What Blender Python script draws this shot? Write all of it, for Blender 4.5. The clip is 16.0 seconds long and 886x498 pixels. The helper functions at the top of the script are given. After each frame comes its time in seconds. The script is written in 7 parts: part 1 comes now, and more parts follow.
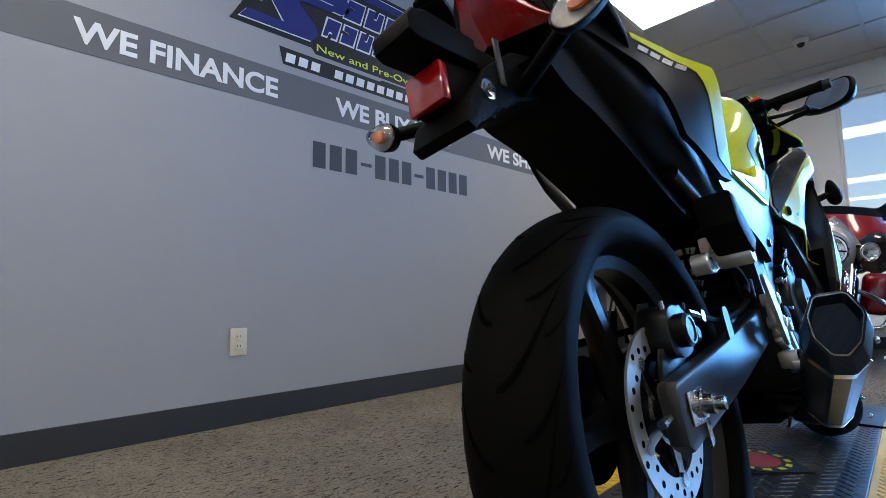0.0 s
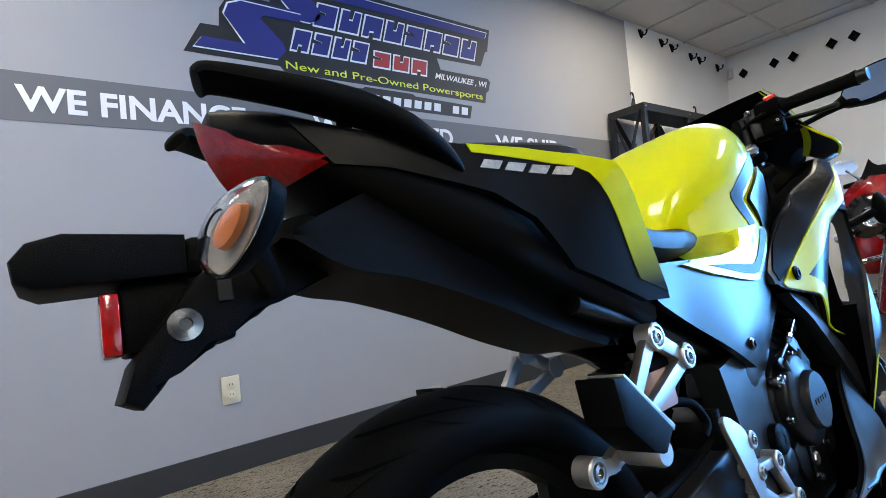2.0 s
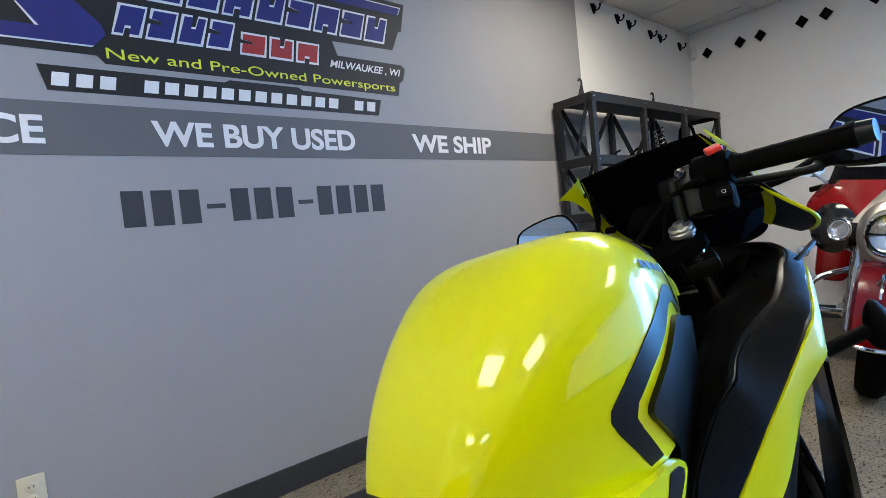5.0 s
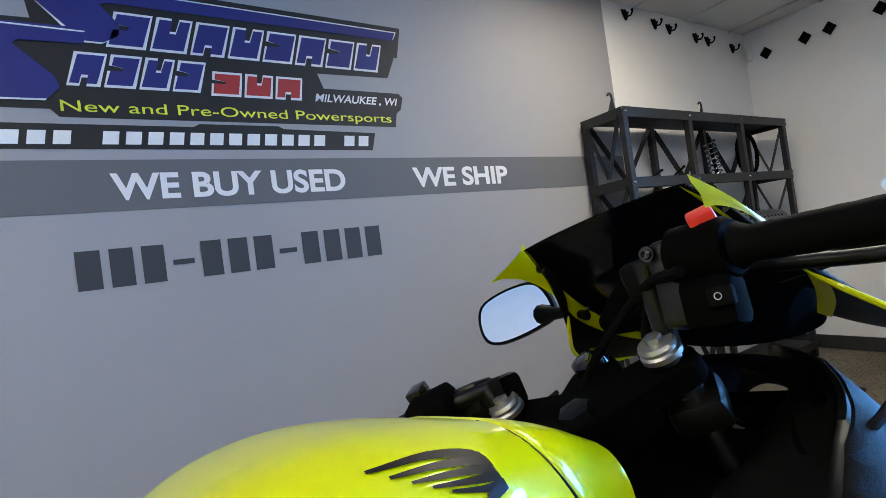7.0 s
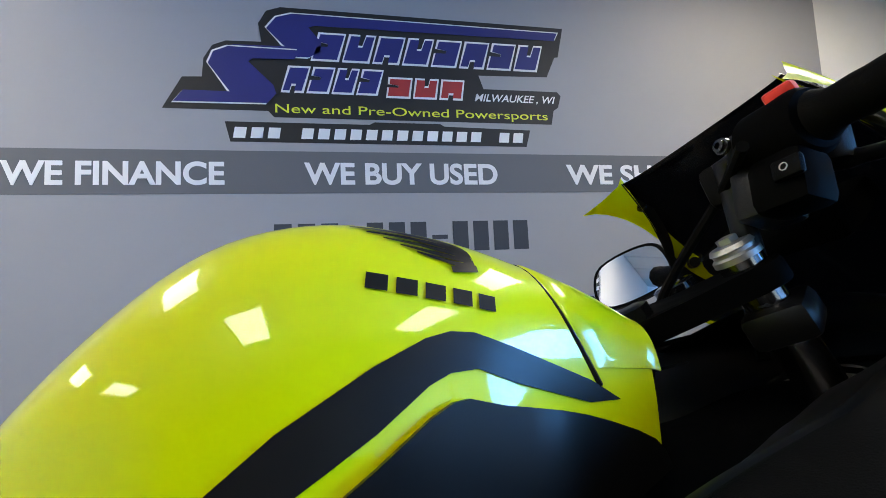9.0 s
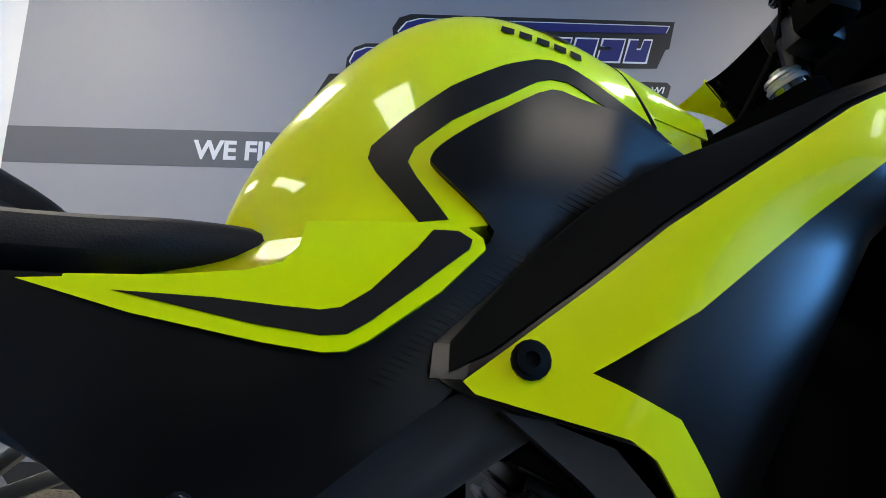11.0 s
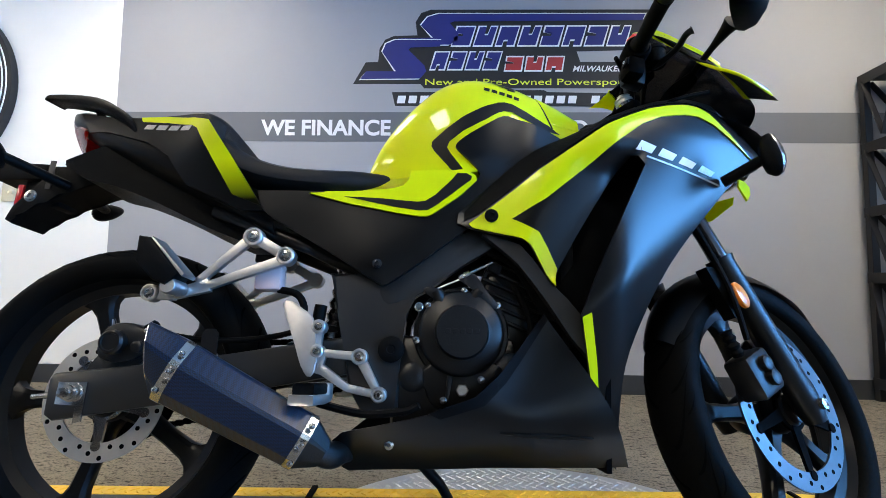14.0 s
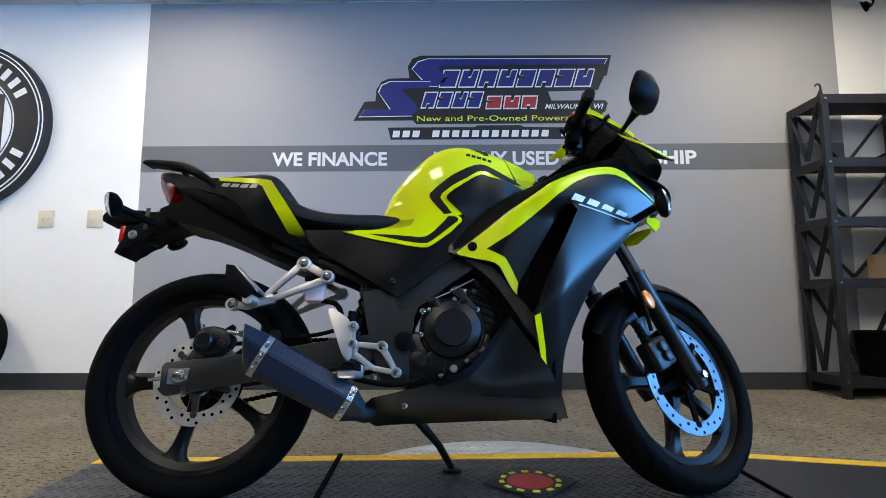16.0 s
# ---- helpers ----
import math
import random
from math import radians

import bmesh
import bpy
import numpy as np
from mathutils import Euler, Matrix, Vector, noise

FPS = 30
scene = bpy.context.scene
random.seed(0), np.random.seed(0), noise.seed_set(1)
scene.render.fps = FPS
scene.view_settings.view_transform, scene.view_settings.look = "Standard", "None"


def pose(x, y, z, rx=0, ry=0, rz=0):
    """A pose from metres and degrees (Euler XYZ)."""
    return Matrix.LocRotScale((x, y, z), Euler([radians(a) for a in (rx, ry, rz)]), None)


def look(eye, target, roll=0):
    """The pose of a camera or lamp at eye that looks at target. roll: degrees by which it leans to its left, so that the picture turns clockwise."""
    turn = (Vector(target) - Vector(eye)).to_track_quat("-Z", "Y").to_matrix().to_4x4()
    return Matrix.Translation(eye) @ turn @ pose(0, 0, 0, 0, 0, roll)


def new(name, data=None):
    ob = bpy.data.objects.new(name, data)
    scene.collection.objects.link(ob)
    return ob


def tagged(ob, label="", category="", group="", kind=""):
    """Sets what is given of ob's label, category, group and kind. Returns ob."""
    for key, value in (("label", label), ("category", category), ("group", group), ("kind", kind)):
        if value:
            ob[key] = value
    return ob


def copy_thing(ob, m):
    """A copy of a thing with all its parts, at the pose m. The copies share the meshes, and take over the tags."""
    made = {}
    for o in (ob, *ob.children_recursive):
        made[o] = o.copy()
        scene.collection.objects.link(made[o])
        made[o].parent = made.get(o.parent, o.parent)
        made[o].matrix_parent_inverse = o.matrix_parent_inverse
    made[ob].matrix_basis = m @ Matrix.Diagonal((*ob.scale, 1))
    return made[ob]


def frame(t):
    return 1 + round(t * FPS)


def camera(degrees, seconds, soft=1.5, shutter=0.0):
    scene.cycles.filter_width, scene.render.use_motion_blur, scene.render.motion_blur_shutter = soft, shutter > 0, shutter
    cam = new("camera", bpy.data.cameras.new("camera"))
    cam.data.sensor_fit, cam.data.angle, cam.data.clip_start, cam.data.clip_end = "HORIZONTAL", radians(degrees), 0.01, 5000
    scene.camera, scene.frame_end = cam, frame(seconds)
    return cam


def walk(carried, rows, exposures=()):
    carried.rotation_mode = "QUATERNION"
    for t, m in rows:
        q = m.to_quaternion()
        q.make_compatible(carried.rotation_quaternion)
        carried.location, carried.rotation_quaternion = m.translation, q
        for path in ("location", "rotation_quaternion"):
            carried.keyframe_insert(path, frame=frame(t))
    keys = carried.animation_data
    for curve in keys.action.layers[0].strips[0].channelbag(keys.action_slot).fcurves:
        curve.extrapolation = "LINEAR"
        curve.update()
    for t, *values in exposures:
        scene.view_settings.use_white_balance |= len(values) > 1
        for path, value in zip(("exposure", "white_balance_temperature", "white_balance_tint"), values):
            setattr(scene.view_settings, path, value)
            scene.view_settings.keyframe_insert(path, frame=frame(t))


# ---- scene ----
cam = camera(85.4, 16.0, soft=0.55)
walk(cam, [
    (0, look((-0.6248, -0.3795, 0.4666), (0.7444, 1.0650, 0.6639), -0.88)),
    (0.5, look((-0.5238, -0.4366, 0.4982), (0.7597, 1.0899, 0.6489), -1.20)),
    (1, look((-0.4277, -0.4791, 0.5776), (0.8296, 1.0745, 0.6500), -2.87)),
    (1.5, look((-0.3358, -0.4747, 0.6640), (0.8810, 1.1120, 0.7048), -3.66)),
    (2, look((-0.2620, -0.4631, 0.7426), (0.9078, 1.1584, 0.7915), -5.28)),
    (2.5, look((-0.2014, -0.4392, 0.8252), (1.0381, 1.1300, 0.7875), -5.77)),
    (3, look((-0.1041, -0.4059, 0.8967), (1.2199, 1.0916, 0.8292), -5.76)),
    (5.5, look((0.4230, -0.2820, 1.0130), (1.6117, 1.3243, 0.9310), -6.73)),
    (6, look((0.5455, -0.2467, 1.0465), (1.6893, 1.3936, 1.0101), -7.93)),
    (6.5, look((0.6248, -0.2311, 1.0542), (1.7900, 1.3944, 1.0372), -8.46)),
    (7, look((0.6791, -0.2359, 1.0607), (1.7362, 1.4617, 1.0915), -7.78)),
    (7.5, look((0.7142, -0.2488, 1.0583), (1.7008, 1.4901, 1.1116), -6.91)),
    (8, look((0.7503, -0.2573, 1.0258), (1.5663, 1.5662, 1.1211), -5.76)),
    (10.5, look((0.7502, -0.3934, 0.7455), (0.7792, 1.5872, 1.0216), 1.06)),
    (11, look((0.7172, -0.4317, 0.6831), (0.7167, 1.5457, 0.9829), 1.53)),
    (11.5, look((0.6935, -0.5047, 0.6229), (0.7128, 1.4831, 0.8420), 0.77)),
    (12, look((0.6947, -0.5610, 0.5691), (0.7296, 1.4335, 0.7133), -0.28)),
    (12.5, look((0.6987, -0.6291, 0.5427), (0.6882, 1.3668, 0.6694), -0.46)),
    (13, look((0.6982, -0.7428, 0.5387), (0.6501, 1.2523, 0.6709), -1.76)),
    (13.5, look((0.7112, -0.8380, 0.5271), (0.6423, 1.1551, 0.6780), -0.54)),
    (14, look((0.7150, -1.0111, 0.5285), (0.6472, 0.9818, 0.6834), 0.78)),
    (14.5, look((0.6776, -1.1123, 0.5184), (0.7141, 0.8766, 0.7256), 0.47)),
    (15, look((0.6829, -1.2388, 0.5157), (0.6542, 0.7487, 0.7368), 0.62)),
    (15.5, look((0.6976, -1.2834, 0.5280), (0.6715, 0.7030, 0.7597), 0.60)),
    (16, look((0.7087, -1.3952, 0.5244), (0.6885, 0.5943, 0.7278), -0.14)),
], exposures=[(0.0, 0.15), (1.0, 0.27), (2.0, 0.65), (3.0, 0.80), (5.5, 0.36), (8.0, 0.42), (10.5, 0.14), (12.5, 0.62), (14.0, 0.68), (16.0, 0.48)])

# ---- world and light ----
world = bpy.data.worlds.new("daylight")
scene.world = world
world.use_nodes = True
wn = world.node_tree.nodes
sky = wn.new("ShaderNodeTexSky")
sky.sky_type, sky.sun_disc = "NISHITA", False
sky.sun_elevation, sky.sun_rotation = radians(45), radians(323)
world.node_tree.links.new(sky.outputs[0], wn["Background"].inputs[0])
wn["Background"].inputs[1].default_value = 0.15
scene.view_settings.exposure = 0.0


def lamp(name, kind, energy, color, m, size=1.0, size_y=None):
    data = bpy.data.lights.new(name, kind)
    data.energy, data.color = energy, color
    if kind == "AREA":
        data.shape, data.size, data.size_y = "RECTANGLE", size, size_y or size
    if kind == "SUN":
        data.angle = radians(0.6)
    ob = new(name, data)
    ob.matrix_world = m
    return ob


lamp("sun", "SUN", 3.0, (1.0, 0.95, 0.88), look((-6, 8, 9), (0, 0, 0)))
# sky light in the shop windows' openings; the south one is added, unseen
for name, power, color, eye, aim, wide in (("window_light_front", 130, (0.11, 0.41, 1.0), (4.98, -1.45, 1.3), (0, -0.95, 1.1), 2.4), ("window_light_side", 6.5, (0.12, 0.42, 1.0), (4.5, -5.0, 1.3), (0.9, -0.4, 0.9), 3.2), ("window_light_south", 1.5, (0.70, 0.84, 1.0), (2.9, -7.94, 1.25), (0.8, 0.0, 0.6), 2.2)):
    lamp(name, "AREA", power, color, look(eye, aim), wide, 2.1).data.spread = radians(80)


# ---- materials ----
def mat(name, color, rough=0.5, metal=0.0, coat=0.0, var=0.06, scale=30.0, bump=0.0, bump_scale=300.0, emit=None, spec=0.5):
    """A procedural surface: colour varied at two scales, roughness varied, fine relief."""
    m = bpy.data.materials.new(name)
    m.use_nodes = True
    nt = m.node_tree
    b = nt.nodes["Principled BSDF"]
    b.inputs["Roughness"].default_value = rough
    b.inputs["Metallic"].default_value = metal
    b.inputs["Coat Weight"].default_value = coat
    b.inputs["Coat Roughness"].default_value = 0.03
    b.inputs["Specular IOR Level"].default_value = spec
    tc = nt.nodes.new("ShaderNodeTexCoord")
    n1 = nt.nodes.new("ShaderNodeTexNoise")
    n1.inputs["Scale"].default_value, n1.inputs["Detail"].default_value = scale, 6
    n2 = nt.nodes.new("ShaderNodeTexNoise")
    n2.inputs["Scale"].default_value, n2.inputs["Detail"].default_value = scale * 0.12, 3
    nt.links.new(tc.outputs["Object"], n1.inputs["Vector"])
    nt.links.new(tc.outputs["Object"], n2.inputs["Vector"])
    add = nt.nodes.new("ShaderNodeMath")
    nt.links.new(n1.outputs["Fac"], add.inputs[0])
    nt.links.new(n2.outputs["Fac"], add.inputs[1])
    mr = nt.nodes.new("ShaderNodeMapRange")
    mr.inputs["From Min"].default_value, mr.inputs["From Max"].default_value = 0.6, 1.4
    mr.inputs["To Min"].default_value, mr.inputs["To Max"].default_value = 1 - var, 1 + var
    nt.links.new(add.outputs[0], mr.inputs["Value"])
    mul = nt.nodes.new("ShaderNodeVectorMath")
    mul.operation = "SCALE"
    mul.inputs[0].default_value = color
    nt.links.new(mr.outputs[0], mul.inputs["Scale"])
    nt.links.new(mul.outputs[0], b.inputs["Base Color"])
    rr = nt.nodes.new("ShaderNodeMapRange")
    rr.inputs["From Min"].default_value, rr.inputs["From Max"].default_value = 0.3, 0.7
    rr.inputs["To Min"].default_value, rr.inputs["To Max"].default_value = rough * 0.95, min(1, rough * 1.05)
    nt.links.new(n1.outputs["Fac"], rr.inputs["Value"])
    nt.links.new(rr.outputs[0], b.inputs["Roughness"])
    if bump:
        n3 = nt.nodes.new("ShaderNodeTexNoise")
        n3.inputs["Scale"].default_value, n3.inputs["Detail"].default_value = bump_scale, 4
        nt.links.new(tc.outputs["Object"], n3.inputs["Vector"])
        bp = nt.nodes.new("ShaderNodeBump")
        bp.inputs["Strength"].default_value, bp.inputs["Distance"].default_value = bump, 0.002
        nt.links.new(n3.outputs["Fac"], bp.inputs["Height"])
        nt.links.new(bp.outputs[0], b.inputs["Normal"])
    if emit:
        b.inputs["Emission Color"].default_value = (*emit[0], 1)
        b.inputs["Emission Strength"].default_value = emit[1]
    return m


def glass(name, color, rough=0.02):
    m = mat(name, color, rough, var=0.01)
    b = m.node_tree.nodes["Principled BSDF"]
    b.inputs["Transmission Weight"].default_value = 1.0
    return m


def carpet():
    """Low loop pile: brown ground with dark elongated flecks at two sizes."""
    m = mat("carpet", (0.20, 0.175, 0.135), 0.95, var=0.25, scale=30, bump=1.0, bump_scale=260, spec=0.1)
    nt = m.node_tree
    b = nt.nodes["Principled BSDF"]
    base = b.inputs["Base Color"].links[0].from_socket
    tc = nt.nodes.new("ShaderNodeTexCoord")
    prev = base
    for sc, lo, hi, dark in (((34, 90, 60), 0.56, 0.66, 0.25), ((150, 110, 120), 0.50, 0.66, 0.45)):
        mp = nt.nodes.new("ShaderNodeMapping")
        mp.inputs["Scale"].default_value = sc
        mp.inputs["Rotation"].default_value = (0, 0, 0.5)
        nz = nt.nodes.new("ShaderNodeTexNoise")
        nz.inputs["Scale"].default_value, nz.inputs["Detail"].default_value = 1.0, 3
        rg = nt.nodes.new("ShaderNodeMapRange")
        rg.inputs["From Min"].default_value, rg.inputs["From Max"].default_value = lo, hi
        rg.inputs["To Min"].default_value, rg.inputs["To Max"].default_value = 1.0, dark
        ml = nt.nodes.new("ShaderNodeVectorMath")
        ml.operation = "SCALE"
        nt.links.new(tc.outputs["Object"], mp.inputs["Vector"])
        nt.links.new(mp.outputs[0], nz.inputs["Vector"])
        nt.links.new(nz.outputs["Fac"], rg.inputs["Value"])
        nt.links.new(prev, ml.inputs[0])
        nt.links.new(rg.outputs[0], ml.inputs["Scale"])
        prev = ml.outputs[0]
    nt.links.new(prev, b.inputs["Base Color"])
    return m


M = dict(
    wall=mat("mural_grey", (0.33, 0.33, 0.342), 0.75, var=0.03, scale=6, bump=0.05),
    white=mat("white_paint", (0.86, 0.85, 0.82), 0.7, var=0.03, scale=5, bump=0.06),
    band=mat("mural_band", (0.125, 0.13, 0.14), 0.7, var=0.03, scale=6),
    ink_white=mat("sign_white", (0.8, 0.8, 0.8), 0.6, var=0.02),
    ink_dark=mat("sign_dark", (0.035, 0.04, 0.05), 0.6, var=0.03),
    ink_black=mat("sign_black", (0.01, 0.01, 0.011), 0.6, var=0.03),
    ink_blue=mat("sign_blue", (0.015, 0.02, 0.16), 0.6, var=0.15, scale=9),
    ink_red=mat("sign_red", (0.42, 0.03, 0.03), 0.6, var=0.1, scale=9),
    ink_yellow=mat("sign_yellow", (0.75, 0.78, 0.05), 0.6, var=0.05),
    base=mat("baseboard_vinyl", (0.03, 0.032, 0.034), 0.5, var=0.1),
    ceiling=mat("ceiling_tile", (0.62, 0.62, 0.6), 0.9, var=0.04, scale=40, bump=0.4, bump_scale=120),
    grid=mat("ceiling_grid", (0.55, 0.55, 0.53), 0.5, var=0.03),
    carpet=carpet(),
    plate=mat("black_plate", (0.018, 0.019, 0.021), 0.42, var=0.25, scale=25, bump=0.15),
    yellow_edge=mat("yellow_edge_paint", (0.72, 0.43, 0.02), 0.5, var=0.15, scale=30, bump=0.15),
    silver_plate=mat("silver_plate", (0.55, 0.56, 0.57), 0.38, 0.9, var=0.12, scale=20, bump=0.1),
    lime=mat("lime_paint", (0.69, 0.72, 0.0), 0.3, coat=0.75, var=0.015, scale=120, spec=0.1),
    lime_matte=mat("lime_satin", (0.63, 0.68, 0.001), 0.35, coat=0.3, var=0.015, scale=120, spec=0.15),
    matte=mat("matte_black", (0.0016, 0.0016, 0.0016), 0.30, spec=0.28, var=0.04, scale=25, bump=0.03, bump_scale=1500),
    tex_black=mat("textured_black", (0.0015, 0.0015, 0.0016), 0.5, spec=0.06, var=0.1, scale=80, bump=0.35, bump_scale=1200),
    gloss_black=mat("gloss_black", (0.008, 0.008, 0.009), 0.15, coat=0.6, var=0.05),
    decal=mat("black_decal", (0.010, 0.0085, 0.007), 0.38, var=0.1, spec=0.16),
    rubber=mat("tyre_rubber", (0.0024, 0.0023, 0.0021), 0.70, spec=0.05, var=0.15, scale=40, bump=0.15, bump_scale=700),
    groove=mat("tyre_groove", (0.0012, 0.0012, 0.0012), 0.95, spec=0.02, var=0.1),
    rim=mat("rim_black", (0.0025, 0.0025, 0.0026), 0.38, spec=0.22, var=0.06),
    vinyl=mat("seat_vinyl", (0.005, 0.005, 0.0052), 0.52, spec=0.22, var=0.1, scale=60, bump=0.3, bump_scale=500),
    tail_black=mat("tail_black", (0.0020, 0.0020, 0.0020), 0.42, spec=0.13, var=0.1, scale=40, bump=0.08, bump_scale=900),
    lamp_silver=mat("lamp_silver", (0.42, 0.40, 0.37), 0.45, 0.7, var=0.3, scale=250, bump=0.5, bump_scale=300),
    alu=mat("satin_aluminium", (0.50, 0.485, 0.465), 0.44, 1.0, var=0.08, scale=90, bump=0.10, bump_scale=700),
    steel=mat("bright_steel", (0.46, 0.46, 0.46), 0.22, 1.0, var=0.08, scale=60),
    # disc steel twice: front darkened against the window's glare, worn rear lightened
    disc=mat("brake_disc", (0.075, 0.075, 0.078), 0.30, 1.0, var=0.1, scale=40),
    disc_worn_lit=mat("worn_lit_brake_disc", (0.60, 0.58, 0.55), 0.50, 1.0, var=0.12, scale=40),
    chrome=mat("chrome", (0.85, 0.85, 0.86), 0.06, 1.0, var=0.02),
    fork_steel=mat("fork_steel", (0.22, 0.22, 0.23), 0.16, 1.0, var=0.05),
    engine=mat("engine_black", (0.004, 0.004, 0.0041), 0.36, 0.0, spec=0.28, var=0.15, scale=50, bump=0.15),
    frame_satin=mat("satin_frame", (0.010, 0.010, 0.010), 0.40, spec=0.45, var=0.1, scale=40, bump=0.06, bump_scale=900),
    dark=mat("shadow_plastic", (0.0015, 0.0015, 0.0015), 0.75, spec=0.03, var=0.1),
    clear_lens=glass("clear_lens", (0.95, 0.95, 0.95), 0.05),
    amber=mat("amber_lens", (0.80, 0.20, 0.01), 0.3, coat=0.2, var=0.1),
    red_plastic=mat("red_plastic", (0.75, 0.03, 0.015), 0.4, var=0.05),
    red_reflector=mat("red_reflector", (0.44, 0.006, 0.006), 0.16, coat=1.0, var=0.35, scale=160, bump=0.25, bump_scale=220),
    red_paint=mat("red_paint", (0.26, 0.005, 0.007), 0.2, coat=1.0, var=0.05),
    smoke=mat("smoked_screen", (0.004, 0.004, 0.005), 0.1, coat=0.25, var=0.02),
    mirror=mat("mirror_glass", (0.82, 0.84, 0.86), 0.01, 1.0, var=0.0),
    ivory=mat("ivory_plastic", (0.66, 0.6, 0.45), 0.4, var=0.04),
    offwhite=mat("offwhite_plastic", (0.75, 0.74, 0.71), 0.4, var=0.04),
    shelf=mat("shelf_steel", (0.011, 0.011, 0.012), 0.5, 0.0, var=0.15, scale=25, bump=0.05),
    cardboard=mat("cardboard", (0.38, 0.25, 0.14), 0.85, var=0.1),
    fluid=mat("reservoir_plastic", (0.55, 0.40, 0.38), 0.35, var=0.06),
    light=mat("lamp_diffuser", (0.9, 0.9, 0.88), 0.6, var=0.0, emit=((1.0, 0.90, 0.73), 14.0)),
    dim_wall=mat("dim_reflection_grey", (0.06, 0.06, 0.06), 0.8, var=0.1, scale=4),
    outside=mat("outdoor_ground", (0.32, 0.32, 0.31), 0.9, var=0.2, scale=2),
    cyan=mat("cyan_sticker", (0.1, 0.6, 0.65), 0.3, coat=0.5, var=0.05),
)
M["pane"] = glass("window_pane", (0.97, 0.98, 0.98), 0.0)


def carbon():
    m = mat("carbon_blue_sheen", (0.01, 0.0105, 0.012), 0.34, coat=0.3, var=0.1, spec=0.3)
    nt = m.node_tree
    b = nt.nodes["Principled BSDF"]
    tc = nt.nodes.new("ShaderNodeTexCoord")
    ck = nt.nodes.new("ShaderNodeTexChecker")
    ck.inputs["Scale"].default_value = 480
    b.inputs["Coat Roughness"].default_value = 0.2
    # blue in the weave colours stands for the window's sheen on the facets
    ck.inputs["Color1"].default_value, ck.inputs["Color2"].default_value = (0.0010, 0.0025, 0.0060, 1), (0.0022, 0.0150, 0.0390, 1)
    mp = nt.nodes.new("ShaderNodeMapping")
    mp.inputs["Rotation"].default_value = (0, radians(-29), radians(16))
    nt.links.new(tc.outputs["Object"], mp.inputs["Vector"])
    nt.links.new(mp.outputs[0], ck.inputs["Vector"])
    nt.links.new(ck.outputs[0], b.inputs["Base Color"])
    return m


M["carbon"] = carbon()


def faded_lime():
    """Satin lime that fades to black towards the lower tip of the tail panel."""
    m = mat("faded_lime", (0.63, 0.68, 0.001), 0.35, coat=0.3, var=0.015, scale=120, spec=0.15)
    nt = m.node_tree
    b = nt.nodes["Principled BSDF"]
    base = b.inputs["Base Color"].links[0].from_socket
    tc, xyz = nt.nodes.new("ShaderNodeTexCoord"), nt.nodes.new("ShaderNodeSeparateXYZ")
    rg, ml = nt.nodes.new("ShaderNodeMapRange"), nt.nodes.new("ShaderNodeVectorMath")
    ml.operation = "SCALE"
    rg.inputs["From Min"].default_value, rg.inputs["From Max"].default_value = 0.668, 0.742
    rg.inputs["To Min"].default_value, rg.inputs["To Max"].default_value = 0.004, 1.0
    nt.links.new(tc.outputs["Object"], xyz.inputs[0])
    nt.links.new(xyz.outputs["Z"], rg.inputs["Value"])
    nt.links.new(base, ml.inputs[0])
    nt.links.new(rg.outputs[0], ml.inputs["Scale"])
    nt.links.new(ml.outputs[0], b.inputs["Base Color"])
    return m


M["lime_fade"] = faded_lime()


# ---- mesh tools ----
def part(name, bm, material, parent=None, label="", smooth=True, angle=40):
    """Links a bmesh as one mesh object, under a thing or a part."""
    bmesh.ops.recalc_face_normals(bm, faces=bm.faces)
    me = bpy.data.meshes.new(name)
    bm.to_mesh(me)
    bm.free()
    me.materials.append(material)
    if smooth:
        me.shade_smooth()
        me.set_sharp_from_angle(angle=radians(angle))
    ob = new(name, me)
    if parent:
        ob.parent = parent
    if label:
        ob["label"] = label
    return ob


def thing(name, label, category, m=None, group="", kind=""):
    ob = new(name)
    ob.empty_display_size = 0.05
    if m is not None:
        ob.matrix_world = m
    return tagged(ob, label, category, group, kind)


def box(bm, lo, hi, bevel=0.0, m=None, seg=2):
    lo, hi = Vector(lo), Vector(hi)
    r = bmesh.ops.create_cube(bm, size=1, matrix=Matrix.Translation((lo + hi) / 2) @ Matrix.Diagonal((*(hi - lo), 1)))
    vs = r["verts"]
    if bevel:
        es = list({e for v in vs for e in v.link_edges})
        g = bmesh.ops.bevel(bm, geom=es, offset=bevel, segments=seg, affect="EDGES", profile=0.5)
        vs = list({v for f in g["faces"] for v in f.verts} | {v for v in vs if v.is_valid})
    if m is not None:
        bmesh.ops.transform(bm, matrix=m, verts=[v for v in vs if v.is_valid])
    return bm


def B():
    return bmesh.new()


def ring_faces(bm, a, b):
    n = len(a)
    for i in range(n):
        bm.faces.new((a[i], a[(i + 1) % n], b[(i + 1) % n], b[i]))


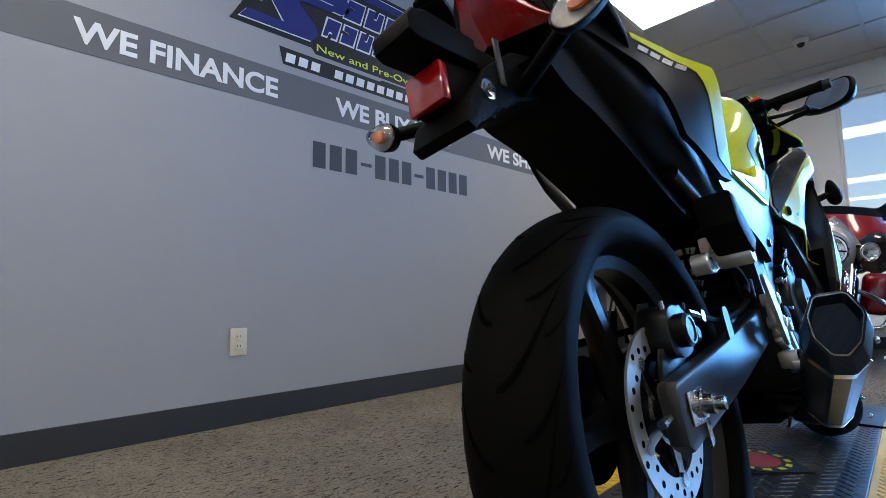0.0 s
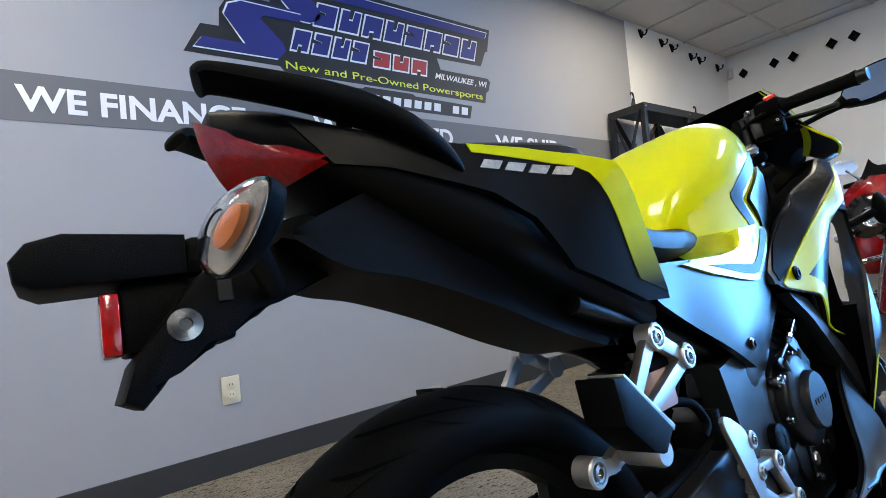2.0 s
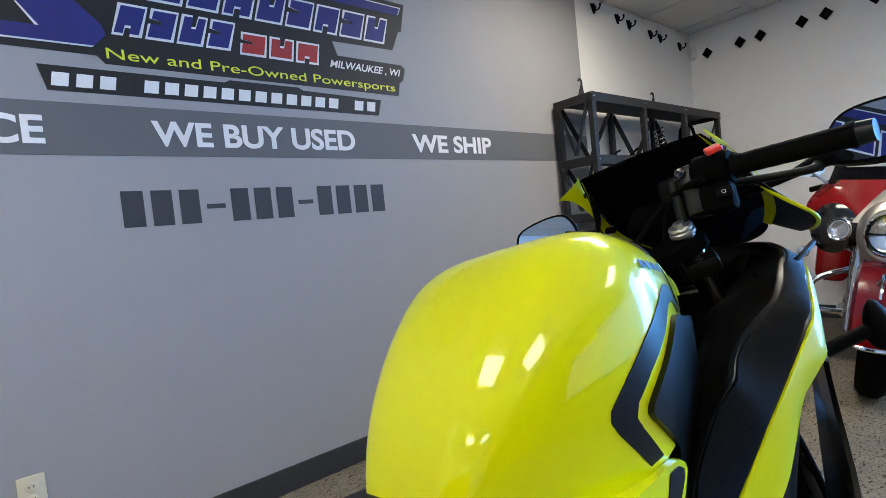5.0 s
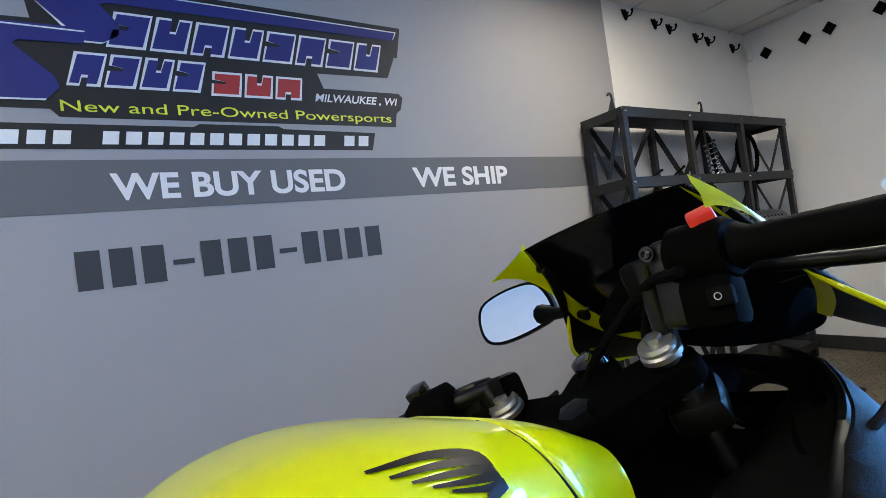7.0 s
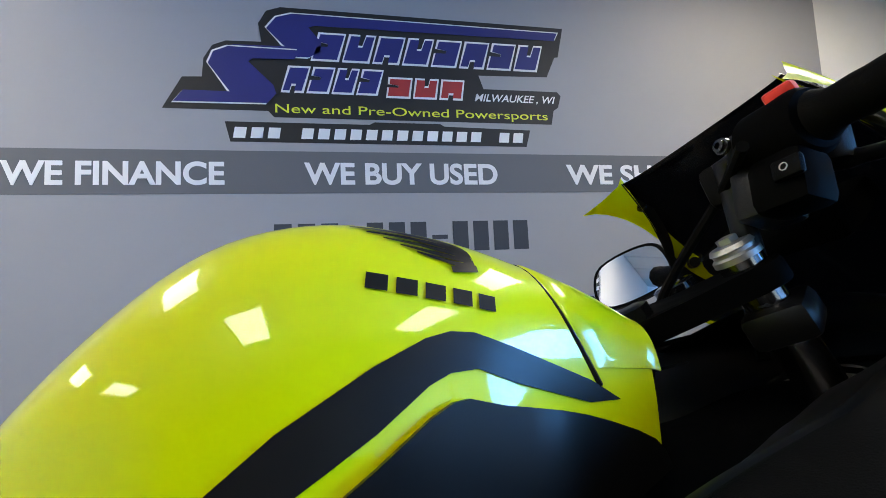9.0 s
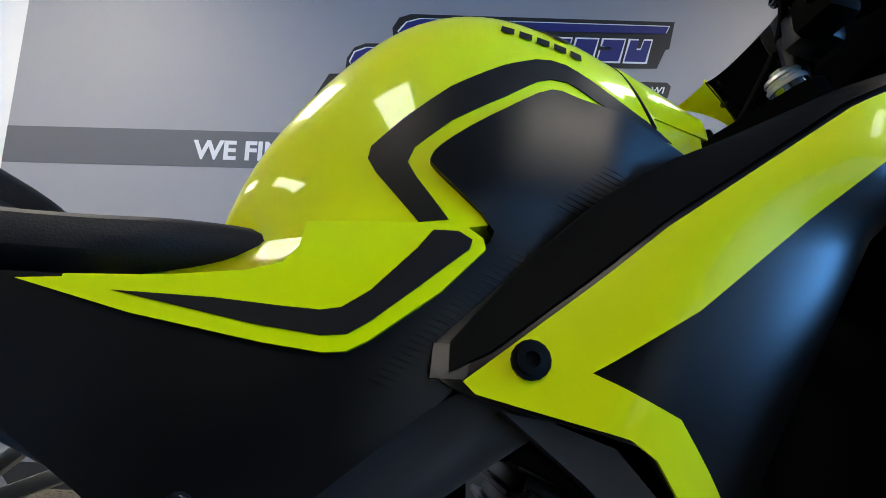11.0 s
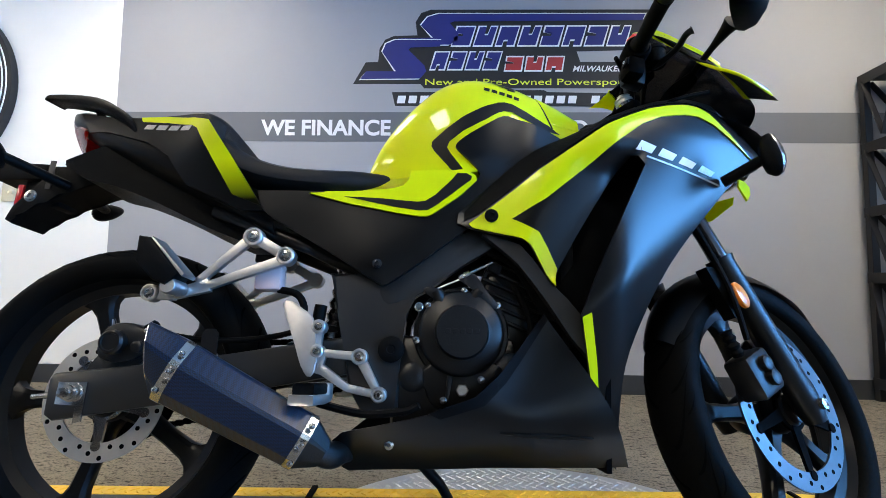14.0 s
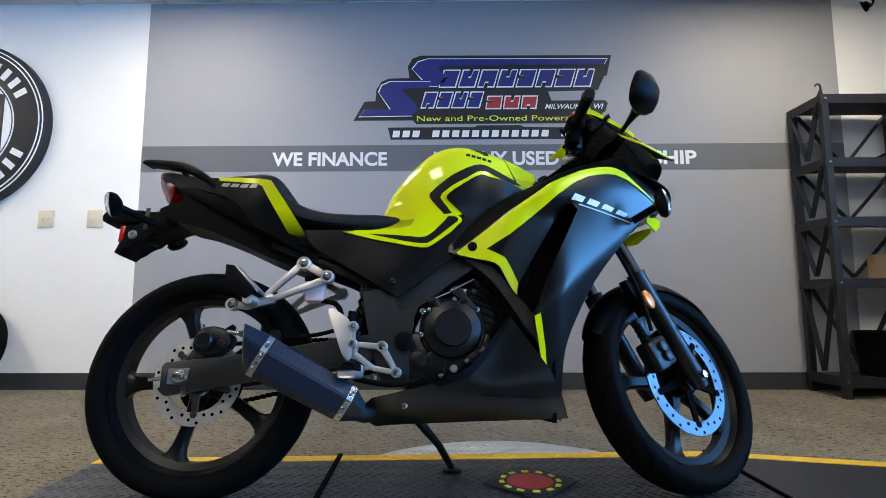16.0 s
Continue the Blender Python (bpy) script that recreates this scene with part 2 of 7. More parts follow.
def tube(bm, pts, r, seg=12, cap=True):
    """A round bar along points; r is a radius or one radius a point."""
    pts = [Vector(p) for p in pts]
    rs = r if isinstance(r, (list, tuple)) else [r] * len(pts)
    rings, up = [], None
    for i, p in enumerate(pts):
        d = (pts[min(i + 1, len(pts) - 1)] - pts[max(i - 1, 0)]).normalized()
        if up is None:
            up = d.orthogonal().normalized()
        up = (up - d * up.dot(d)).normalized()
        side = d.cross(up)
        rings.append([bm.verts.new(p + (up * math.cos(a) + side * math.sin(a)) * rs[i]) for a in (2 * math.pi * k / seg for k in range(seg))])
    for a, b in zip(rings, rings[1:]):
        ring_faces(bm, a, b)
    if cap:
        bm.faces.new(list(reversed(rings[0])))
        bm.faces.new(rings[-1])
    return bm


def spline(pts, n=6):
    """Catmull-Rom through points."""
    pts = [Vector(p) for p in pts]
    out = []
    for i in range(len(pts) - 1):
        p0, p1, p2, p3 = pts[max(i - 1, 0)], pts[i], pts[i + 1], pts[min(i + 2, len(pts) - 1)]
        for k in range(n):
            t = k / n
            out.append(0.5 * (2 * p1 + (p2 - p0) * t + (2 * p0 - 5 * p1 + 4 * p2 - p3) * t * t + (3 * p1 - p0 - 3 * p2 + p3) * t ** 3))
    return out + [pts[-1]]


def lathe(bm, prof, seg=64, c=(0, 0, 0), axis="Y", closed=False, m=None):
    """prof: (radius, offset along the axis)."""
    rings = []
    for r, o in prof:
        ring = []
        for k in range(seg):
            a = 2 * math.pi * k / seg
            u, v = r * math.cos(a), r * math.sin(a)
            p = {"Y": (u, o, v), "Z": (u, v, o), "X": (o, u, v)}[axis]
            p = Vector(p) + Vector(c)
            ring.append(bm.verts.new(m @ p if m is not None else p))
        rings.append(ring)
    for a, b in zip(rings, rings[1:]):
        ring_faces(bm, a, b)
    if closed:
        ring_faces(bm, rings[-1], rings[0])
    else:
        for ring in (rings[0], rings[-1]):
            bm.faces.new(ring)
    return bm


def prism(bm, outline, y0, y1, bevel=0.0, m=None, plane="XZ"):
    """A solid slab: a drawn outline, given thickness."""
    def at(p, y):
        v = Vector((p[0], y, p[1])) if plane == "XZ" else Vector((p[0], p[1], y)) if plane == "XY" else Vector((y, p[0], p[1]))
        return m @ v if m is not None else v
    a = [bm.verts.new(at(p, y0)) for p in outline]
    b = [bm.verts.new(at(p, y1)) for p in outline]
    f1, f2 = bm.faces.new(a), bm.faces.new(list(reversed(b)))
    ring_faces(bm, a, b)
    if bevel:
        es = list(f1.edges) + list(f2.edges)
        bmesh.ops.bevel(bm, geom=es, offset=bevel, segments=2, affect="EDGES", profile=0.5)
    return bm


def smooth2(pts, n=5, sharp=()):
    """A closed outline rounded through its points; sharp corners stay."""
    out, k = [], len(pts)
    for i in range(k):
        p0, p1, p2, p3 = (Vector((*pts[(i + j - 1) % k], 0)) for j in range(4))
        if i % k in sharp:
            p0 = p1
        if (i + 1) % k in sharp:
            p3 = p2
        for s in range(n):
            t = s / n
            v = 0.5 * (2 * p1 + (p2 - p0) * t + (2 * p0 - 5 * p1 + 4 * p2 - p3) * t * t + (3 * p1 - p0 - 3 * p2 + p3) * t ** 3)
            out.append((v.x, v.y))
    return out


def panel(outline, depth, thick=0.004, side=-1, cell=0.02, lift=0.0):
    """A curved body panel: an outline in the side view, bent to the half width depth(x, z), with thickness."""
    bm = B()
    bm.faces.new([bm.verts.new((x, 0, z)) for x, z in outline])
    xs, zs = [p[0] for p in outline], [p[1] for p in outline]
    for lo, hi, ax in ((min(xs), max(xs), 0), (min(zs), max(zs), 2)):
        n = int((hi - lo) / cell)
        for i in range(1, n + 1):
            co = Vector((0, 0, 0))
            co[ax] = lo + i * (hi - lo) / (n + 1)
            no = Vector((0, 0, 0))
            no[ax] = 1
            bmesh.ops.bisect_plane(bm, geom=bm.verts[:] + bm.edges[:] + bm.faces[:], plane_co=co, plane_no=no, dist=1e-6)
    for v in bm.verts:
        v.co.y = side * (depth(v.co.x, v.co.z) + lift)
    top = bm.faces[:]
    ext = bmesh.ops.extrude_face_region(bm, geom=top)
    for v in ext["geom"]:
        if isinstance(v, bmesh.types.BMVert):
            v.co.y -= side * thick
    return bm


def field(points):
    """A smooth half width through (x, z, half width) points: a thin-plate surface."""
    pts = np.array(points)
    n = len(pts)
    d = np.hypot(pts[:, None, 0] - pts[None, :, 0], pts[:, None, 1] - pts[None, :, 1])
    k = np.where(d > 0, d * d * np.log(np.maximum(d, 1e-9)), 0) + np.eye(n) * 1e-4
    q = np.c_[np.ones(n), pts[:, :2]]
    w = np.linalg.solve(np.block([[k, q], [q.T, np.zeros((3, 3))]]), np.r_[pts[:, 2], 0, 0, 0])

    def f(x, z):
        r = np.hypot(x - pts[:, 0], z - pts[:, 1])
        return float(np.sum(w[:n] * np.where(r > 0, r * r * np.log(np.maximum(r, 1e-9)), 0)) + w[n] + w[n + 1] * x + w[n + 2] * z)
    return f


def curve(points):
    xs, ys = zip(*points)
    return lambda x: float(np.interp(x, xs, ys))


def soft(points, n=8):
    """A smooth curve through (x, y) points."""
    s = spline([(x, y, 0) for x, y in points], n)
    xs, ys = [p.x for p in s], [p.y for p in s]
    return lambda x: float(np.interp(x, xs, ys))


def text_bm(body, x0, x1, z0, z1, y, depth=0.002, shear=0.0, bold=0.0):
    """Words in the built-in font, filling a rectangle of a wall that faces -y."""
    cu = bpy.data.curves.new("words", "FONT")
    cu.body, cu.extrude, cu.shear, cu.offset = body, 0.01, shear, bold
    ob = bpy.data.objects.new("words", cu)
    scene.collection.objects.link(ob)
    me = bpy.data.meshes.new_from_object(ob.evaluated_get(bpy.context.evaluated_depsgraph_get()))
    bpy.data.objects.remove(ob)
    bm = B()
    bm.from_mesh(me)
    bpy.data.meshes.remove(me)
    xs, ys = [v.co.x for v in bm.verts], [v.co.y for v in bm.verts]
    sx, sy = (x1 - x0) / (max(xs) - min(xs)), (z1 - z0) / (max(ys) - min(ys))
    for v in bm.verts:
        v.co = Vector((x0 + (v.co.x - min(xs)) * sx, y - depth * (v.co.z > 0), z0 + (v.co.y - min(ys)) * sy))
    return bm

# ---- the room ----
WALL_Y, BACK_X, WEST_X, SOUTH_Y, CEIL, FLOOR = 1.714, 5.10, -6.0, -8.0, 2.55, -0.05


def slab(name, lo, hi, material, label, bevel=0.0):
    return tagged(part(name, box(B(), lo, hi, bevel), material, smooth=False), label, name.split("_")[0], kind="structure")


slab("floor", (WEST_X, SOUTH_Y, FLOOR - 0.1), (BACK_X, WALL_Y, FLOOR), M["carpet"], "brown flecked low-pile showroom carpet")
slab("wall_north", (WEST_X - 0.15, WALL_Y, FLOOR - 0.1), (BACK_X + 0.15, WALL_Y + 0.15, CEIL + 0.3), M["white"], "plain white painted showroom wall")
slab("wall_west", (WEST_X - 0.15, SOUTH_Y, FLOOR - 0.1), (WEST_X, WALL_Y, CEIL + 0.3), M["white"], "plain white painted wall")


def wall_with_window(name, axis, at, thick, a0, a1, o0, o1, z0, z1, label, material=None):
    """A wall across one axis with a window opening cut through."""
    bm = B()
    for lo, hi, za, zb in ((a0, o0, FLOOR - 0.1, CEIL + 0.3), (o1, a1, FLOOR - 0.1, CEIL + 0.3), (o0, o1, FLOOR - 0.1, z0), (o0, o1, z1, CEIL + 0.3)):
        if axis == "x":
            box(bm, (at, lo, za), (at + thick, hi, zb))
        else:
            box(bm, (lo, at, za), (hi, at + thick, zb))
    return tagged(part(name, bm, material or M["white"], smooth=False), label, "wall", kind="structure")


W0, W1, WZ0, WZ1 = -7.4, 0.24, 0.08, 2.30
wall_with_window("wall_east", "x", BACK_X, 0.15, SOUTH_Y, WALL_Y, W0, W1, WZ0, WZ1, "white wall with a wide shop window")


def window(name, axis, at, a0, a1, z0, z1, n, label):
    w = thing(name, label, "window", kind="structure")
    bm, f = B(), 0.05

    def bar(alo, ahi, za, zb, m=M["offwhite"], pname="window_frame", d0=0.02, d1=0.10):
        b = B()
        if axis == "x":
            box(b, (at + d0, alo, za), (at + d1, ahi, zb), 0.004 if pname == "window_frame" else 0)
        else:
            box(b, (alo, at - d1, za), (ahi, at - d0, zb), 0.004 if pname == "window_frame" else 0)
        return part(pname, b, m, w, smooth=False)
    bar(a0, a1, z1 - f, z1)
    bar(a0, a1, z0, z0 + f)
    step = (a1 - a0) / n
    for i in range(n + 1):
        c = a0 + i * step
        lo = max(a0, c - f / 2) if i else a0
        bar(lo, min(a1, lo + f) if i < n else a1, z0 + f, z1 - f)
    for i in range(n):
        p = bar(a0 + i * step + f / 2, a0 + (i + 1) * step - f / 2, z0 + f, z1 - f, M["pane"], "pane", 0.056, 0.062)
        p.visible_shadow = False
    bm.free()
    return w


# unseen south side: wall darkened to dim reflections, window added for blue sheen
wall_with_window("wall_south", "y", SOUTH_Y - 0.15, 0.15, WEST_X - 0.15, BACK_X + 0.15, 1.7, 4.1, 0.2, 2.3, "unseen wall kept dark for dim reflections, with an added window", M["dim_wall"])
window("window_2", "y", SOUTH_Y, 1.7, 4.1, 0.2, 2.3, 2, "added unseen shop window with a white frame")
window("window_1", "x", BACK_X, W0, W1, WZ0, WZ1, 5, "wide added unseen shop window with a white frame")
tagged(part("ground", box(B(), (-300, -300, -0.5), (300, 300, -0.30)), M["outside"], smooth=False), "pale concrete lot outside the windows", "ground", kind="structure")

# dropped ceiling: tiles in one mesh, the metal grid over the joints
bm = B()
T = 0.61
for i in range(-7, 14):
    for j in range(-17, 3):
        x0, y0 = -2.44 + i * T, 1.16 + j * T - T
        x1, y1 = min(x0 + T, BACK_X), min(y0 + T, WALL_Y)
        x0, y0 = max(x0, WEST_X), max(y0, SOUTH_Y)
        if x1 - x0 > 0.03 and y1 - y0 > 0.03:
            box(bm, (x0 + 0.005, y0 + 0.005, CEIL + 0.004), (x1 - 0.005, y1 - 0.005, CEIL + 0.03), 0.003, seg=1)
box(bm, (WEST_X - 0.1, SOUTH_Y - 0.1, CEIL + 0.03), (BACK_X + 0.1, WALL_Y + 0.1, CEIL + 0.08))
tagged(part("ceiling", bm, M["ceiling"], smooth=False), "white dropped ceiling of square mineral tiles", "ceiling", kind="structure")
bm = B()
for i in range(-6, 13):
    x = -2.44 + i * T
    if WEST_X < x < BACK_X:
        box(bm, (x - 0.012, SOUTH_Y, CEIL - 0.004), (x + 0.012, WALL_Y, CEIL + 0.004))
for j in range(-16, 2):
    y = 1.16 + j * T
    if SOUTH_Y < y < WALL_Y:
        box(bm, (WEST_X, y - 0.012, CEIL - 0.0035), (BACK_X, y + 0.012, CEIL + 0.0035))
tagged(part("ceiling_grid", bm, M["grid"], smooth=False), "white metal ceiling grid", "trim", kind="structure")


def ceiling_light(ix, iy, nx=1, ny=2):
    x0, y0 = -2.44 + ix * T, 1.16 + iy * T
    l = thing("ceiling_light", "recessed fluorescent ceiling light with a white diffuser", "ceiling light", pose(x0, y0, CEIL), group="ceiling lights")
    w, d = nx * T, ny * T
    fr = B()
    for lo, hi in (((0, 0), (w, 0.03)), ((0, d - 0.03), (w, d)), ((0, 0.03), (0.03, d - 0.03)), ((w - 0.03, 0.03), (w, d - 0.03))):
        box(fr, (lo[0], lo[1], -0.012), (hi[0], hi[1], -0.005), 0.001, seg=1)
    part("frame", fr, M["offwhite"], l, smooth=False)
    part("diffuser", box(B(), (0.03, 0.03, -0.010), (w - 0.03, d - 0.03, -0.005)), M["light"], l, smooth=False)
    return l


for ix, iy in ((-2, -2), (2, -2), (8, -2), (-2, -6), (3, -6), (8, -6)):
    ceiling_light(ix, iy)

# the painted mural on the north wall
X0, X1 = -1.335, 3.32
BASE = 0.055


def flat(name, outline, lift, material, label, category="sign", thick=0.002):
    return tagged(part(name, prism(B(), outline, WALL_Y - lift, WALL_Y - lift + thick), material, smooth=False), label, category, kind="structure")


def rect(x0, x1, z0, z1):
    return [(x0, z0), (x1, z0), (x1, z1), (x0, z1)]


flat("mural_field", rect(X0, X1, FLOOR, CEIL), 0.003, M["wall"], "grey painted mural field on the showroom wall", "mural", 0.003)
flat("mural_stripe", rect(X0 + 0.0005, X1 - 0.0005, 1.362, 1.538), 0.005, M["band"], "dark grey horizontal stripe across the mural", "mural")
for body, a, b in (("WE FINANCE", -0.457, 0.308), ("WE BUY USED", 0.614, 1.447), ("WE SHIP", 1.781, 2.350)):
    tagged(part("wall_lettering", text_bm(body, a, b, 1.397, 1.492, WALL_Y - 0.005, bold=0.028), M["ink_white"], smooth=False), "white capital letters on the dark stripe", "lettering", kind="structure")

# telephone number, drawn as plain bars
num = thing("number_bars", "dark bars of a painted telephone number", "lettering", kind="structure")
n, w = 12, (1.586 - 0.480) / 12
for i in range(n):
    a = 0.480 + i * w
    dash = i in (3, 7)
    lo, hi = (1.160, 1.178) if dash else (1.106, 1.236)
    part("bar", prism(B(), rect(a + 0.012, a + w - 0.012, lo, hi), WALL_Y - 0.005, WALL_Y - 0.0032), M["ink_dark"], num, smooth=False)

# dealer logo as plain shapes in its colours
logo = thing("logo_sign", "black-edged blue and red painted dealer logo", "logo", kind="structure")


def logo_at(x, z):
    return 0.08 + (x - 0.09) * 1.0236, 1.707 + (z - 1.655) * 1.126


def logo_shape(name, outline, lift, m):
    return part(name, prism(B(), [logo_at(*p) for p in outline], WALL_Y - lift, WALL_Y - lift + 0.0012), m, logo, smooth=False)


outer = [(0.09, 1.655), (0.16, 1.772), (0.232, 1.775), (0.238, 1.845), (0.27, 1.895), (0.32, 1.915), (0.455, 1.918), (0.444, 1.99), (0.475, 2.04), (0.53, 2.058), (1.785, 2.052),
         (1.752, 1.925), (1.735, 1.922), (1.690, 1.835), (1.365, 1.828), (1.385, 1.772), (1.735, 1.772), (1.752, 1.755), (1.735, 1.705), (1.712, 1.690), (1.698, 1.632), (0.50, 1.632), (0.478, 1.655)]
logo_shape("backing", outer, 0.005, M["ink_black"])
logo_shape("backing", [(0.315, 1.612), (0.335, 1.538), (1.57, 1.536), (1.592, 1.605), (1.20, 1.612), (1.18, 1.622), (0.9, 1.622), (0.88, 1.612)], 0.005, M["ink_black"])


def swoosh(dx, dz, w):
    """The long S stroke that runs into a line to the right."""
    return [(dx + x * w, dz + z) for x, z in ((0.00, 0.105), (0.03, 0.150), (0.08, 0.168), (1.0, 0.162), (0.985, 0.128), (0.15, 0.126), (0.13, 0.118), (0.17, 0.06), (0.165, 0.025), (0.13, 0.0), (-0.12, 0.0), (-0.10, 0.035), (0.055, 0.038))]


for dx, dz, w in ((0.475, 1.866, 1.28), (0.245, 1.683, 0.36)):
    o = swoosh(dx, dz, w) if w > 1 else [(0.13, 1.680), (0.165, 1.722), (0.335, 1.722), (0.255, 1.825), (0.275, 1.87), (0.33, 1.892), (0.60, 1.890), (0.585, 1.855), (0.42, 1.85), (0.405, 1.838), (0.50, 1.752), (0.51, 1.72), (0.475, 1.683)]
    logo_shape("stroke_edge", [(x + (0.007 if x > 0.8 else -0.006), z + 0.005 * (1 if z > dz + 0.09 else -1)) for x, z in o], 0.0065 if w > 1 else 0.0088, M["ink_white"])
    logo_shape("stroke", o, 0.008 if w > 1 else 0.0102, M["ink_blue"])


def block(x, z, w, h, m, k=0.35, kind=0):
    """A slanted, notched block in place of a letter; the notch sits below, above or at the side."""
    s = h * k
    if kind:
        for name, e, lift, mm in (("block_edge", 0.008, 0.0065, M["ink_white"]), ("block", 0.0, 0.008, m)):
            top = [(x + w + s + e, z + h + e), (x + w * 0.65 + s, z + h + e), (x + w * 0.6 + s * 0.6, z + h * 0.55 + e), (x + w * 0.4 + s * 0.6, z + h * 0.55 + e), (x + w * 0.4 + s, z + h + e), (x + s - e, z + h + e)]
            if kind == 2:
                top = [(x + w + s + e, z + h + e), (x + s - e, z + h + e), (x + s * 0.7 - e, z + h * 0.7), (x + w * 0.45 + s * 0.6, z + h * 0.62), (x + w * 0.45 + s * 0.5, z + h * 0.5), (x + s * 0.5 - e, z + h * 0.5)]
            logo_shape(name, [(x - e, z - e), (x + w + e, z - e)] + top, lift, mm)
        return
    for name, e, lift, mm in (("block_edge", 0.008, 0.0065, M["ink_white"]), ("block", 0.0, 0.008, m)):
        logo_shape(name, [(x - e, z - e), (x + w * 0.35, z - e), (x + w * 0.35 + s * 0.3, z + h * 0.3 - e), (x + w * 0.6 + s * 0.3, z + h * 0.3 - e), (x + w * 0.6, z - e), (x + w + e, z - e),
                          (x + w + s + e, z + h + e), (x + s - e, z + h + e)], lift, mm)


for i in range(8):
    block(0.655 + i * 0.126, 1.862, 0.098, 0.098, M["ink_blue"], kind=(2, 1, 0, 1, 2, 0, 2, 1)[i])
for i in range(4):
    block(0.535 + i * 0.100, 1.735, 0.074, 0.088, M["ink_blue"], kind=(0, 2, 1, 2)[i])
for i in range(3):
    block(0.960 + i * 0.115, 1.728, 0.088, 0.068, M["ink_red"], 0.2, (2, 1, 0)[i])
part("lettering", text_bm("MILWAUKEE , WI", 1.361, 1.752, 1.775, 1.815, WALL_Y - 0.0045, shear=0.3, bold=0.012), M["ink_white"], logo, smooth=False)
part("lettering", text_bm("New and Pre-Owned Powersports", 0.505, 1.708, 1.689, 1.738, WALL_Y - 0.0045), M["ink_yellow"], logo, smooth=False)
for i in range(19):
    if i not in (3, 16):
        a = 0.345 + i * 0.0645
        logo_shape("bar", [(a, 1.552), (a + 0.045, 1.552), (a + 0.052, 1.592), (a + 0.007, 1.592)], 0.0065, M["ink_white"])

# vinyl baseboards
for name, lo, hi in (("baseboard", (WEST_X, WALL_Y - 0.012, FLOOR), (BACK_X, WALL_Y - 0.0035, BASE)), ("baseboard", (BACK_X - 0.009, SOUTH_Y, FLOOR), (BACK_X, WALL_Y - 0.013, BASE))):
    slab(name, lo, hi, M["base"], "black vinyl baseboard", 0.002)

# ---- turntable and runway ----
YAWP = radians(2.3)
PLAT = Matrix.Translation((0.9, 0.020, 0)) @ Matrix.Rotation(YAWP, 4, "Z")
tt = thing("turntable", "round silver diamond-plate turntable set on the carpet", "turntable", pose(0.88, -0.05, -0.03))
part("disc", lathe(B(), [(0.60, -0.03), (0.60, -0.004), (0.596, 0.0)], 96, axis="Z"), M["silver_plate"], tt)


def lozenges(x0, x1, y0, y1, z, pitch, test=lambda x, y: True):
    bm, verts, faces = B(), [], []
    i = 0
    x = x0
    while x < x1:
        y, j = y0 + (pitch / 2 if i % 2 else 0), 0
        while y < y1:
            if test(x, y):
                a = radians(45 if (i + j) % 2 else -45)
                c, s, L, Wd = math.cos(a), math.sin(a), pitch * 0.42, pitch * 0.13
                k = len(verts)
                for u, v, h in ((-L, 0, 0), (0, -Wd, 0), (L, 0, 0), (0, Wd, 0), (-L * 0.5, 0, 0.0022), (L * 0.5, 0, 0.0022)):
                    verts.append((x + u * c - v * s, y + u * s + v * c, z + h))
                faces += [(k, k + 1, k + 4), (k + 1, k + 5, k + 4), (k + 1, k + 2, k + 5), (k + 2, k + 3, k + 5), (k + 3, k + 4, k + 5), (k + 3, k, k + 4)]
            y += pitch
            j += 1
        x += pitch / 2
        i += 1
    me = bpy.data.meshes.new("treads")
    me.from_pydata(verts, [], faces)
    bm.from_mesh(me)
    bpy.data.meshes.remove(me)
    return bm


tagged(part("tread_pattern", lozenges(-0.58, 0.58, -0.58, 0.58, 0.0, 0.03, lambda x, y: x * x + y * y < 0.33 and abs(y + 0.02) > 0.18), M["silver_plate"], tt, smooth=False), kind="stuff")

rw = thing("runway", "black diamond-plate display runway with yellow painted edges", "platform", PLAT)
R0, R1, RY = -1.33, 0.69, 0.275
part("deck", box(B(), (R0, -RY + 0.05, -0.028), (R1, RY - 0.05, 0.0), 0.002), M["plate"], rw, smooth=False)
tagged(part("tread_pattern", lozenges(R0 + 0.02, R1 - 0.02, -RY + 0.065, RY - 0.065, 0.0, 0.034), M["plate"], rw, smooth=False), kind="stuff")
for s in (-1, 1):
    lo, hi = sorted((s * (RY - 0.05), s * RY))
    part("yellow_edge", box(B(), (R0, lo + 0.0005, -0.028), (R1, hi - 0.0005, 0.001), 0.002), M["yellow_edge"], rw, "yellow painted tread edge", smooth=False)
    tagged(part("edge_treads", lozenges(R0 + 0.02, R1 - 0.02, lo + 0.012, hi - 0.008, 0.001, 0.03), M["yellow_edge"], rw, smooth=False), kind="stuff")
part("joint_bar", box(B(), (R1, -RY, -0.028), (R1 + 0.012, RY, 0.006), 0.002), M["dark"], rw, "black joint strip", smooth=False)
part("joint_bar", box(B(), (-0.55, -RY, 0.0), (-0.535, RY, 0.008), 0.002), M["dark"], rw, "black joint strip", smooth=False)
for s in (-1, 1):
    prof = [(R1 + 0.012, -0.03), (R1 + 0.73, -0.058), (R1 + 0.73, -0.050), (R1 + 0.012, 0.0)]
    lo, hi = sorted((s * (RY - 0.05), s * RY))
    part("ramp_edge", prism(B(), prof, lo, hi), M["yellow_edge"], rw, "yellow ramp edge", smooth=False)
part("ramp", prism(B(), [(R1 + 0.012, -0.03), (R1 + 0.73, -0.058), (R1 + 0.73, -0.052), (R1 + 0.012, -0.002)], -RY + 0.05, RY - 0.05), M["plate"], rw, smooth=False)
